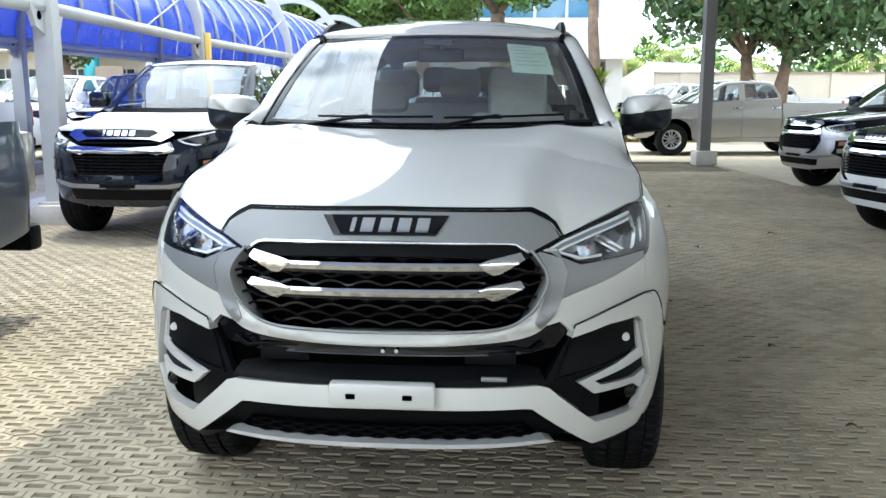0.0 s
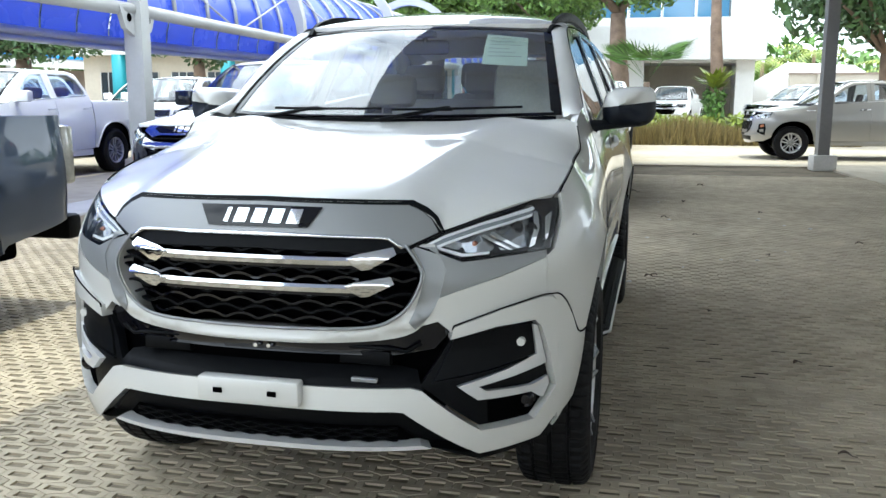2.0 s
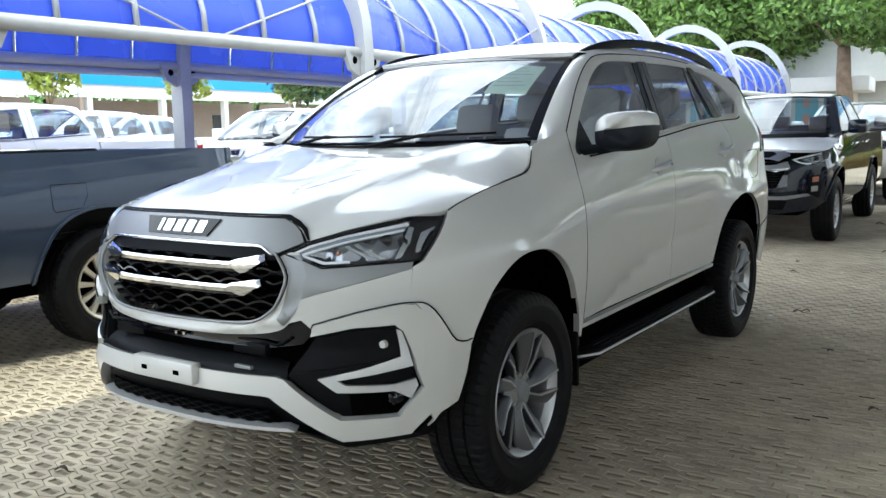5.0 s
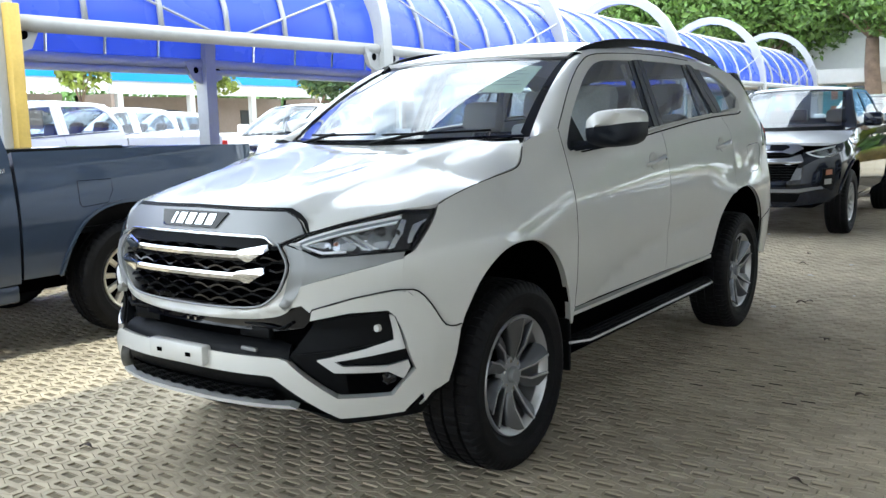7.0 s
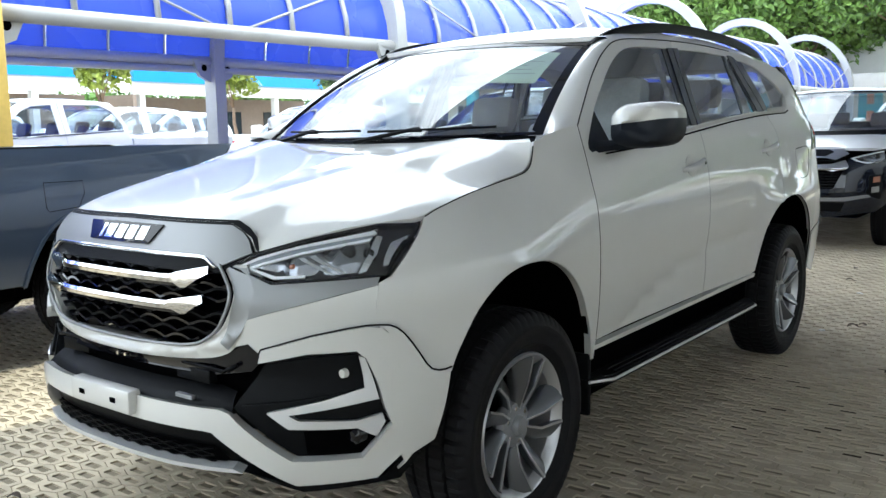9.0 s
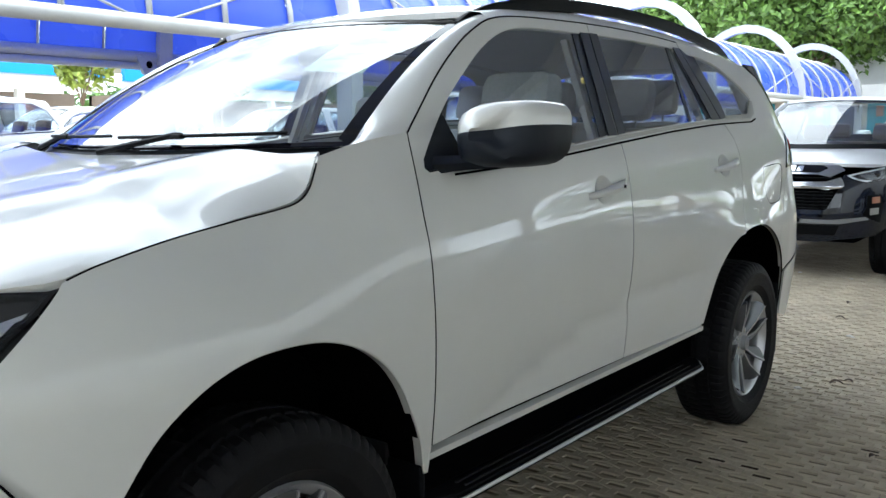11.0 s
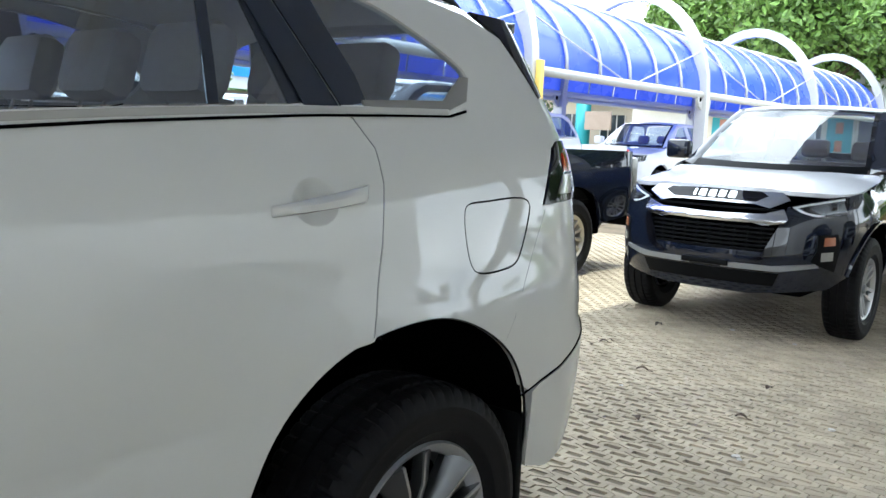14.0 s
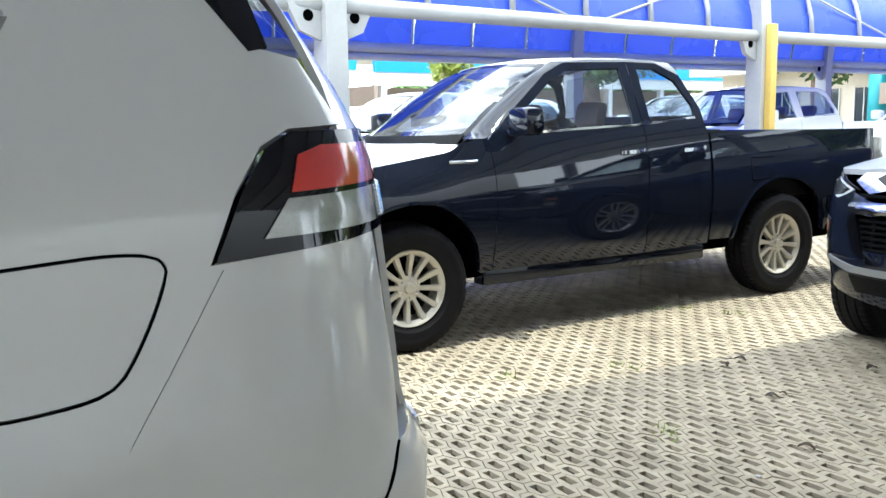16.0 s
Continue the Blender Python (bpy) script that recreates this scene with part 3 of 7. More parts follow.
def tyre_mesh(r, w, rim_r, fine=False):
    bm = bmesh.new()
    h = w / 2
    prof = [(rim_r - 0.012, -h * 0.72), (rim_r + 0.012, -h * 0.80), (rim_r + 0.035, -h * 0.96), ((r + rim_r) / 2 - 0.012, -h * 0.985), ((r + rim_r) / 2 + 0.006, -h), ((r + rim_r) / 2 + 0.010, -h * 1.012), (r - 0.048, -h * 1.0), (r - 0.044, -h * 0.975), (r - 0.030, -h * 0.955), (r - 0.012, -h * 0.86)]
    prof += [(r - 0.004, -h * 0.78), (r, -h * 0.52), (r - 0.009, -h * 0.50), (r - 0.009, -h * 0.44), (r + 0.002, -h * 0.42), (r + 0.002, -h * 0.06), (r - 0.009, -h * 0.04)]
    prof += [(a, -b) for a, b in reversed(prof)]
    period, depth = (5, 0.007) if fine else (3, 0.006)
    n = period * (62 if fine else 52)
    rings = []
    for k in range(n):
        ring = []
        for i, (a, b) in enumerate(prof):
            cut = depth if (k + 2 * (i % 2 if abs(b) < h * 0.5 else 0)) % period == 0 and a > r - 0.04 and abs(b) > h * 0.1 else 0.0
            t = 2 * math.pi * (k + 1.2 * b / h) / n
            ring.append(bm.verts.new((b, (a - cut) * math.cos(t), (a - cut) * math.sin(t))))
        rings.append(ring)
    for k in range(n):
        a, b = rings[k], rings[(k + 1) % n]
        for i in range(len(prof) - 1):
            bm.faces.new((a[i], a[i + 1], b[i + 1], b[i]))
    bmesh.ops.recalc_face_normals(bm, faces=bm.faces[:])
    return bm


def wheel(parent, x, y, z, r, w, rim_r, style, side, turn=0.0):
    """A wheel as one part with its tyre, rim, spokes and hub below it; side: 1 faces +x."""
    hub = part("wheel", lathe(bmesh.new(), [(0.0, -0.10), (0.17, -0.10), (0.17, 0.0), (0.0, 0.0)], 24), DARK, parent)
    hub.matrix_local = pose(x, y, z, turn, 0, 0 if side > 0 else 180)
    part("tyre", tyre_mesh(r, w, rim_r, style == "twist"), TYRE, hub, limit=30)
    face = w / 2 - 0.02
    rim_mat = {"twist": ALLOY_DARK, "twelve": STEEL_RIM, "split": ALLOY}[style]
    bm = bmesh.new()
    lathe(bm, [(rim_r - 0.03, -w / 2 + 0.03), (rim_r - 0.028, face - 0.03), (rim_r - 0.012, face - 0.006), (rim_r, face), (rim_r + 0.006, face - 0.01), (rim_r - 0.01, face - 0.04)], 64)
    part("rim", bm, ALLOY if style != "twelve" else STEEL_RIM, hub)
    bm = bmesh.new()
    lathe(bm, [(0.0, -0.02), (rim_r - 0.03, -0.02), (rim_r - 0.03, -0.05)], 48)
    part("brake_disc", bm, LAMP_DARK, hub)
    bm = bmesh.new()
    lathe(bm, [(0.0, face - 0.010), (0.028, face - 0.011), (0.034, face - 0.018), (0.036, face - 0.03), (0.075, face - 0.034), (0.085, face - 0.06), (0.06, face - 0.09)], 32)
    part("hub_cap", bm, rim_mat if style == "twelve" else GARNISH, hub)
    count = {"twist": 10, "twelve": 12, "split": 12}[style]
    for k in range(count):
        bm = bmesh.new()
        a0 = 2 * math.pi * k / count
        odd = k % 2
        if style == "twist":
            a0 += -0.05 if odd else 0.05
            wid, lean = (0.010, 0.023, 0.036), (0.22 if odd else 0.10)
            deep = (0.040, 0.024, 0.006) if odd else (0.036, 0.018, 0.004)
        elif style == "twelve":
            wid, lean, deep = (0.013, 0.017, 0.021), 0.0, (0.034, 0.026, 0.010)
        else:
            wid, lean, deep = (0.012, 0.015, 0.019), (0.10 if odd else -0.10), (0.034, 0.024, 0.008)
        secs, edge = [], []
        for f, hw, dp in ((0.0, wid[0], deep[0]), (0.5, wid[1], deep[1]), (1.0, wid[2], deep[2])):
            rr = 0.045 + f * (rim_r - 0.045 - 0.012)
            t = a0 + lean * f * f
            c, s = Vector((0, math.cos(t), math.sin(t))), Vector((0, -math.sin(t), math.cos(t)))
            fx = face - dp
            tw = (0.004 + 0.016 * f) * (1 if odd else -1) if style == "twist" else 0.0
            secs.append([bm.verts.new(c * rr + s * (hw * q) + Vector((fx - d + tw * q, 0, 0))) for q, d in ((-1, 0.012), (-0.72, 0.0), (0.72, 0.0), (1, 0.012), (0.7, 0.045), (-0.7, 0.045))])
            q = 0.86 if odd else -0.86
            edge.append(c * rr + s * (hw * q) + Vector((fx - 0.004 + tw * q, 0, 0)))
        for a, b in zip(secs, secs[1:]):
            for i in range(6):
                bm.faces.new((a[i], a[(i + 1) % 6], b[(i + 1) % 6], b[i]))
        bm.faces.new(secs[0][::-1])
        bm.faces.new(secs[-1])
        bmesh.ops.recalc_face_normals(bm, faces=bm.faces[:])
        spoke = part("spoke", bm, ALLOY_GREY if style == "twist" else rim_mat, hub, limit=40)
        if style == "twist":
            bm = bmesh.new()
            sweep(bm, edge, [(-0.0035, -0.003), (0.0035, -0.003), (0.0035, 0.003), (-0.0035, 0.003)], (1, 0, 0))
            part("spoke_edge", bm, ALLOY, hub, "bright machined spoke edge")
    bm = bmesh.new()
    for k in range(6):
        a = 2 * math.pi * (k + 0.5) / 6
        lathe(bm, [(0.0, face - 0.030), (0.008, face - 0.031), (0.009, face - 0.05)], 8, "x", (0, 0.058 * math.cos(a), 0.058 * math.sin(a)))
    part("wheel_nut", bm, CHROME, hub)
    return hub


def seat(parent, x, y, z, mat, wrap=None, wide=0.50, heads=1):
    """A car seat facing the nose (-y): cushion, backrest and headrests."""
    bm = bmesh.new()
    box(bm, x - wide / 2, x + wide / 2, y - 0.50, y + 0.05, z, z + 0.17, 0.05)
    s = part("seat", bm, mat, parent)
    bm = bmesh.new()
    box(bm, -wide / 2, wide / 2, -0.07, 0.07, 0, 0.60, 0.05, pose(x, y + 0.06, z + 0.10, -14))
    for q in (-1, 1):
        box(bm, q * wide / 2 - 0.06, q * wide / 2 + 0.06, -0.11, 0.06, 0.02, 0.48, 0.045, pose(x, y + 0.06, z + 0.10, -14))
    part("backrest", bm, wrap or mat, s)
    for k in range(heads):
        hx = x + (k - (heads - 1) / 2) * wide / max(heads, 1)
        bm = bmesh.new()
        if wrap:
            box(bm, -0.165, 0.165, -0.075, 0.065, 0.52, 0.86, 0.06, pose(hx, y + 0.06, z + 0.10, -14))
        else:
            box(bm, -0.135, 0.135, -0.055, 0.05, 0.64, 0.83, 0.045, pose(hx, y + 0.06, z + 0.10, -14))
        tube(bm, [(hx - 0.06, y + 0.20, z + 0.66), (hx - 0.06, y + 0.23, z + 0.76)], 0.006, 6)
        tube(bm, [(hx + 0.06, y + 0.20, z + 0.66), (hx + 0.06, y + 0.23, z + 0.76)], 0.006, 6)
        part("headrest", bm, wrap or mat, s)
    return s


def lettering_bars(parent, cx, cz, width, height, lift, mat, count=5):
    """The maker's mark as plain slanted blocks."""
    w = width / count
    for k in range(count):
        x0 = cx - width / 2 + k * w + w * 0.08
        x1 = x0 + w * 0.68
        if k == 0:
            x0 = x1 - w * 0.24
        h, sl = height / 2, height * 0.10
        loop = [(x0, -h), (x1, -h), (x1, h), (x0, h)]
        skin("mark_block", [[(x + sl * z / h, cz + z) for x, z in loop]], lift, (0, -1, 0), mat, parent, step=0.05, thick=0.008)


# ---- the white suv ----
SUV_YS = [0.95, 1.5, 2.4, 3.2, 3.8, 4.3, 4.6]
SUV_ZS = [0.40, 0.55, 0.75, 0.92, 1.05, 1.17, 1.28, 1.36, 1.50, 1.72, 1.82]
SUV_ROWS = [
    [0.905, 0.865, 0.850, 0.860, 0.900, 0.890, 0.88],
    [0.930, 0.880, 0.868, 0.878, 0.925, 0.905, 0.89],
    [0.945, 0.900, 0.888, 0.898, 0.952, 0.926, 0.90],
    [0.935, 0.905, 0.893, 0.906, 0.956, 0.932, 0.91],
    [0.895, 0.897, 0.886, 0.900, 0.918, 0.912, 0.90],
    [0.820, 0.862, 0.868, 0.882, 0.896, 0.896, 0.89],
    [0.780, 0.824, 0.840, 0.856, 0.872, 0.880, 0.87],
    [0.765, 0.793, 0.808, 0.822, 0.838, 0.850, 0.84],
    [0.735, 0.745, 0.752, 0.766, 0.780, 0.790, 0.78],
    [0.655, 0.655, 0.662, 0.672, 0.680, 0.690, 0.68],
    [0.615, 0.620, 0.626, 0.632, 0.636, 0.640, 0.63],
]
SUV = Shell(SUV_YS, SUV_ZS, SUV_ROWS,
            ([0.36, 0.44, 0.56, 0.62, 0.72, 0.79, 0.90, 1.03, 1.13, 1.3], [0.10, 0.065, 0.05, 0.055, 0.085, 0.085, 0.075, 0.11, 0.165, 0.3]), 0.95, (2.65, 2.25),
            ([0.40, 0.55, 0.80, 0.86, 1.1, 1.35, 1.5, 1.7, 1.8], [4.76, 4.84, 4.84, 4.79, 4.77, 4.74, 4.66, 4.50, 4.41]), 4.30, (3.0, 2.9),
            ([1.4, 1.7, 2.0, 2.35, 2.7, 3.2, 3.6], [0.50, 0.575, 0.66, 0.735, 0.775, 0.80, 0.81]))
F_ARCH = spline([(1.482, 0.50), (1.455, 0.60), (1.412, 0.68), (1.36, 0.765), (1.29, 0.838), (1.19, 0.898), (1.07, 0.932), (0.92, 0.936), (0.80, 0.905), (0.695, 0.835), (0.622, 0.735), (0.592, 0.668)], 5)
R_ARCH = spline([(4.265, 0.47), (4.255, 0.60), (4.215, 0.71), (4.135, 0.815), (4.015, 0.895), (3.87, 0.948), (3.72, 0.953), (3.57, 0.922), (3.455, 0.852), (3.37, 0.74), (3.312, 0.575)], 5)
F_DOOR_EDGE = spline([(1.522, 1.366), (1.508, 1.25), (1.495, 1.13), (1.490, 1.0), (1.496, 0.845), (1.505, 0.57)], 5)
F_DOOR_TOP = spline([(1.522, 1.366), (1.575, 1.412), (1.735, 1.540), (1.95, 1.666), (2.16, 1.728), (2.64, 1.755)], 5)
F_GLASS = [(1.562, 1.264), (1.546, 1.276), (1.552, 1.298)] + spline([(1.58, 1.327), (1.70, 1.438), (1.834, 1.533), (1.984, 1.622), (2.136, 1.682), (2.31, 1.706), (2.62, 1.716)], 5) + [(2.572, 1.354), (2.26, 1.322), (1.9, 1.294), (1.70, 1.280)]
R_GLASS = [(2.690, 1.364), (2.738, 1.720), (3.05, 1.726), (3.40, 1.722), (3.535, 1.424), (3.1, 1.396)]
Q_GLASS = [(3.665, 1.428), (3.505, 1.706)] + spline([(3.505, 1.706), (3.66, 1.698), (3.83, 1.668), (3.965, 1.612), (4.05, 1.567), (4.096, 1.525), (4.06, 1.466), (3.985, 1.436)], 4)
FLAP = spline([(3.969, 1.182), (3.990, 1.207), (4.06, 1.212), (4.19, 1.218), (4.247, 1.204), (4.242, 1.163), (4.205, 1.09), (4.168, 1.048), (4.10, 1.035), (4.01, 1.035), (3.978, 1.058), (3.967, 1.12)], 4, True)
LAMP_TAIL = [(4.315, 1.195), (4.36, 1.285), (4.405, 1.345), (4.45, 1.368), (4.72, 1.372), (4.735, 1.215)]
HOOD_LINE = spline([(0.590, 1.108), (0.66, 1.132), (0.80, 1.164), (0.95, 1.186), (1.071, 1.203), (1.125, 1.216), (1.16, 1.240), (1.19, 1.282), (1.207, 1.312)], 5)


def shrink(loop, d):
    """An outline drawn in by d on all sides, for the gap round a panel."""
    cx, cy = sum(p[0] for p in loop) / len(loop), sum(p[1] for p in loop) / len(loop)
    area = sum(a[0] * b[1] - b[0] * a[1] for a, b in zip(loop, loop[1:] + loop[:1]))
    s, out, m = (1 if area > 0 else -1), [], len(loop)
    for i in range(m):
        a, b, c = (np.array(loop[k % m], float) for k in (i - 1, i, i + 1))
        n = np.array([-(c - a)[1], (c - a)[0]]) * s
        out.append(tuple(b + n / max(np.linalg.norm(n), 1e-9) * d))
    return out


def suv_hood_base(x, y, lip=False):
    zc = HOOD_C(y)
    ax = abs(x)
    edge = 0.80
    far = min(max((y - 0.85) / 0.33, 0), 1)
    fall = HOOD_DROP(y) * (ax / (edge + 0.057 * far)) ** (3.2 + 8.8 * far)
    crease = 0.42 + 0.17 * (y - 0.2)
    step = 1 / (1 + math.exp(-(ax - crease) / 0.022))
    z = zc - fall - 0.012 * step + 0.010 * math.exp(-((ax - crease + 0.07) / 0.09) ** 2)
    if lip:
        return z
    low = LAMP_LINE(min(max(ax, 0.40), 0.80)) if ax > 0.40 else 1.112
    y0 = SUV.nose(min(ax, 0.80), low + 0.015) + 0.004
    return z - (suv_hood_base(x, y0, True) - low) * math.exp(-max(y - y0, -0.05) / 0.075)


HOOD_C = table([0.15, 0.24, 0.40, 0.7, 1.0, 1.25], [1.112, 1.140, 1.176, 1.232, 1.284, 1.326])
HOOD_DROP = table([0.15, 0.55, 0.8, 1.05, 1.22], [0.10, 0.092, 0.080, 0.085, 0.06])
LAMP_LINE = table([0.40, 0.455, 0.488, 0.51, 0.60, 0.73, 0.80], [1.112, 1.088, 1.066, 1.036, 1.064, 1.098, 1.102])
HOOD_EDGE = table([p[0] for p in HOOD_LINE[::5]], [SUV.side(*p) for p in HOOD_LINE[::5]])
HOOD_FIX = table([p[0] for p in HOOD_LINE[::5]], [p[1] - suv_hood_base(SUV.side(*p) - 0.006, p[0]) for p in HOOD_LINE[::5]])


def suv_hood_z(x, y):
    """The bonnet, drawn down at its sides to the line where it meets the fenders."""
    k = min(max(y, 0.590), 1.207)
    return suv_hood_base(x, y) + HOOD_FIX(k) * min(abs(x) / HOOD_EDGE(k), 1.04) ** 9


ROOF_C = table([1.88, 2.2, 2.7, 3.2, 3.8, 4.3, 4.55], [1.722, 1.802, 1.855, 1.859, 1.832, 1.780, 1.742])


def suv_roof_z(x, y):
    return ROOF_C(y) - (0.022 + 0.036 * min(max((y - 1.9) / 0.6, 0), 1)) * (abs(x) / 0.6) ** 2.2


def suv_screen(u, v):
    x = u * (0.718 - 0.130 * v)
    y = (1.14 + 0.26 * u * u) * (1 - v) + (1.915 + 0.12 * abs(u) ** 2.2) * v
    z = (1.320 + 0.012 * u * u) * (1 - v) + (1.724 - 0.016 * u * u) * v
    k = 0.030 * 4 * v * (1 - v)
    return (x, y - k * 0.5, z + k * 0.86)


def scoop_loop(y, z, k=1.0):
    """The oval dish behind a door handle."""
    return [(y + 0.062 * k * math.cos(a), z + 0.050 * k * math.sin(a)) for a in (2 * math.pi * i / 20 for i in range(20))]


def build_suv(m):
    t = thing("suv", "pearl white seven-seat suv with black bumper inserts, parked on the pavers", "car", m)
    S, N, R = SUV.on_side, SUV.on_nose, SUV.on_tail
    side_out, front_out, rear_out, up = (1, 0, 0), (0, -1, 0), (0, 1, 0), (0, 0, 1)
    # sides
    SEAM = [(0.592, 0.682), (0.570, 0.679), (0.545, 0.681), (0.522, 0.690), (0.505, 0.708), (0.465, 0.772), (0.445, 0.802), (0.425, 0.822), (0.408, 0.831), (0.389, 0.836)]
    fender = [(0.578, 1.094)] + HOOD_LINE + [(1.30, 1.335), (1.40, 1.352), (1.514, 1.366)] + [(a - 0.005, b) for a, b in F_DOOR_EDGE] + [(1.494, 0.50)] + F_ARCH + SEAM[1:] + [(SUV.nose(0.79, z), z) for z in (0.86, 0.90, 0.945)] + [(0.44, 0.962), (0.50, 1.02), (0.545, 1.062)]
    pair("front_fender", [fender], S(), side_out, PEARL, t, step=0.04, thick=0.03)
    corner = [(y - 0.0015, z - 0.0035) for y, z in SEAM] + [(SUV.nose(0.806, z), z) for z in (0.80, 0.72, 0.64, 0.56, 0.48, 0.42)] + [(0.44, 0.405), (0.475, 0.448), (0.535, 0.470), (0.545, 0.474), (0.572, 0.575)]
    def corner_lift(y, z):
        k = 0.012 * min(max((0.60 - y) / 0.12, 0), 1)
        return (SUV.side(y + k, z) + k, y, z)
    pair("bumper_corner", [corner], corner_lift, side_out, PEARL, t, step=0.03, thick=0.03)
    door_f = F_DOOR_TOP + [(2.686, 1.757), (2.636, 1.345), (2.630, 1.2), (2.616, 0.9), (2.606, 0.57)] + F_DOOR_EDGE[::-1][:-1]
    doors = pair("front_door", [door_f, F_GLASS, scoop_loop(2.440, 1.176)], S(), side_out, PEARL, t, step=0.045, thick=0.02)
    door_r = [(2.612, 0.57), (2.622, 0.9), (2.636, 1.2), (2.642, 1.345), (2.692, 1.757), (3.05, 1.760), (3.452, 1.750), (3.628, 1.418), (3.658, 1.395), (3.700, 1.335), (3.702, 1.26), (3.676, 1.13), (3.648, 1.04), (3.615, 0.928)] + R_ARCH[-16:] + [(3.25, 0.565)]
    doors_r = pair("rear_door", [door_r, R_GLASS, scoop_loop(3.505, 1.226)], S(), side_out, PEARL, t, step=0.045, thick=0.02)
    quarter = [(3.619, 0.929), (3.652, 1.039), (3.680, 1.129), (3.706, 1.26), (3.704, 1.336), (3.662, 1.398), (3.635, 1.420), (3.460, 1.750), (3.70, 1.742), (3.95, 1.722), (4.16, 1.690), (4.30, 1.640), (4.37, 1.55), (4.412, 1.492), (4.50, 1.478), (4.56, 1.378), (4.45, 1.372), (4.40, 1.348), (4.353, 1.287), (4.308, 1.192), (4.60, 1.212), (4.62, 1.0), (4.62, 0.87), (4.56, 0.80), (4.50, 0.775), (4.40, 0.735), (4.30, 0.71), (4.25, 0.69)] + R_ARCH[10:-16]
    pair("quarter_panel", [quarter, Q_GLASS, FLAP], S(), side_out, PEARL, t, step=0.045, thick=0.02)
    pair("fuel_flap", [shrink(FLAP, 0.004)], S(-0.001), side_out, PEARL, t, step=0.04, thick=0.01)
    bump_r = [(4.262, 0.685), (4.30, 0.702), (4.40, 0.727), (4.50, 0.767), (4.56, 0.792), (4.62, 0.86), (4.735, 0.86), (4.755, 0.70), (4.74, 0.50), (4.62, 0.455), (4.40, 0.43), (4.285, 0.46), (4.275, 0.60)]
    pair("rear_bumper_side", [bump_r], S(0.004), side_out, PEARL, t, step=0.04, thick=0.02)
    # glass and black pillar trims
    for nm, loop in (("front_window", F_GLASS), ("rear_window", R_GLASS), ("quarter_window", Q_GLASS)):
        for ob, far in zip(pair(nm, [shrink(loop, 0.003)], S(-0.008), side_out, TINT if nm == "front_window" else REAR_TINT, t, step=0.10, thick=0.0), (0, 1)):
            ob.visible_shadow = False
    for nm, loop in (("pillar_trim", [(2.512, 1.351), (2.566, 1.710), (2.616, 1.713), (2.570, 1.358)]),
                     ("pillar_trim", [(2.694, 1.368), (2.741, 1.716), (2.757, 1.717), (2.712, 1.370)]),
                     ("pillar_trim", [(3.298, 1.412), (3.340, 1.720), (3.364, 1.720), (3.324, 1.414)]),
                     ("pillar_trim", [(3.492, 1.423), (3.408, 1.700), (3.404, 1.718), (3.530, 1.428)]),
                     ("pillar_trim", [(3.670, 1.431), (3.512, 1.702), (3.610, 1.698), (3.650, 1.60), (3.700, 1.500), (3.715, 1.435)]),
                     ("mirror_sail", [(1.565, 1.268), (1.550, 1.280), (1.556, 1.298), (1.585, 1.327), (1.685, 1.420), (1.735, 1.286)])):
        pair(nm, [loop], S(-0.004), side_out, TRIM_BLACK if nm == "pillar_trim" else HOUSING, t, step=0.1, thick=0.004)
    for loop in ([(2.566, 1.355), (2.614, 1.719), (2.678, 1.721), (2.632, 1.358)], [(2.640, 1.359), (2.686, 1.722), (2.742, 1.724), (2.694, 1.364)], [(3.528, 1.421), (3.398, 1.726), (3.462, 1.726), (3.624, 1.424)], [(3.631, 1.426), (3.468, 1.726), (3.512, 1.708), (3.670, 1.429)]):
        pair("pillar_cover", [loop], S(0.002), side_out, TRIM_BLACK, t, step=0.1, thick=0.004)
    # near-black tube paints the shade of the seam along the door tops
    for s in (1, -1):
        bm = bmesh.new()
        tube(bm, [Vector((s * (SUV.side(y, z) - 0.0005), y, z)) for y, z in F_DOOR_TOP + [(2.85, 1.760), (3.05, 1.761), (3.26, 1.758), (3.456, 1.751)]], 0.0028, 6)
        part("door_seam", bm, DARK, t)
    pair("window_wedge", [[(3.70, 1.427), (3.99, 1.432), (4.065, 1.458), (4.100, 1.520), (4.066, 1.520), (3.975, 1.455), (3.70, 1.441)]], S(0.002), side_out, SATIN, t, step=0.05, thick=0.006)
    for s in (1, -1):
        bm = bmesh.new()
        pts = [Vector((s * (SUV.side(y, z) + 0.001), y, z)) for y, z in resample2(spline([(1.66, 1.271), (1.9, 1.285), (2.26, 1.313), (2.6, 1.344), (3.1, 1.386), (3.56, 1.414), (3.98, 1.427)], 6), 30)]
        sweep(bm, pts, [(-0.004, -0.008), (0.004, -0.008), (0.004, 0.007), (-0.004, 0.007)], [(0, 0, 1)] * 30)
        part("belt_strip", bm, SATIN, t, "satin grey window belt strip")
        bm = bmesh.new()
        pts = [Vector((s * (SUV.side(y, z) + 0.002), y, z)) for y, z in resample2([(1.66, 1.256), (1.9, 1.269), (2.26, 1.297), (2.6, 1.328), (3.1, 1.371), (3.545, 1.401), (3.80, 1.411), (3.99, 1.417), (4.05, 1.432)], 36)]
        sweep(bm, pts, [(-0.003, -0.003), (0.003, -0.003), (0.003, 0.003), (-0.003, 0.003)], [(0, 0, 1)] * 36)
        part("belt_seal", bm, DARK, t)
    # bonnet, roof, screens
    half = [(x, SUV.nose(x, (LAMP_LINE(x) if x > 0.40 else 1.112) + 0.015) + 0.004) for x in list(np.linspace(0, 0.40, 9)) + list(np.linspace(0.43, 0.785, 14))]
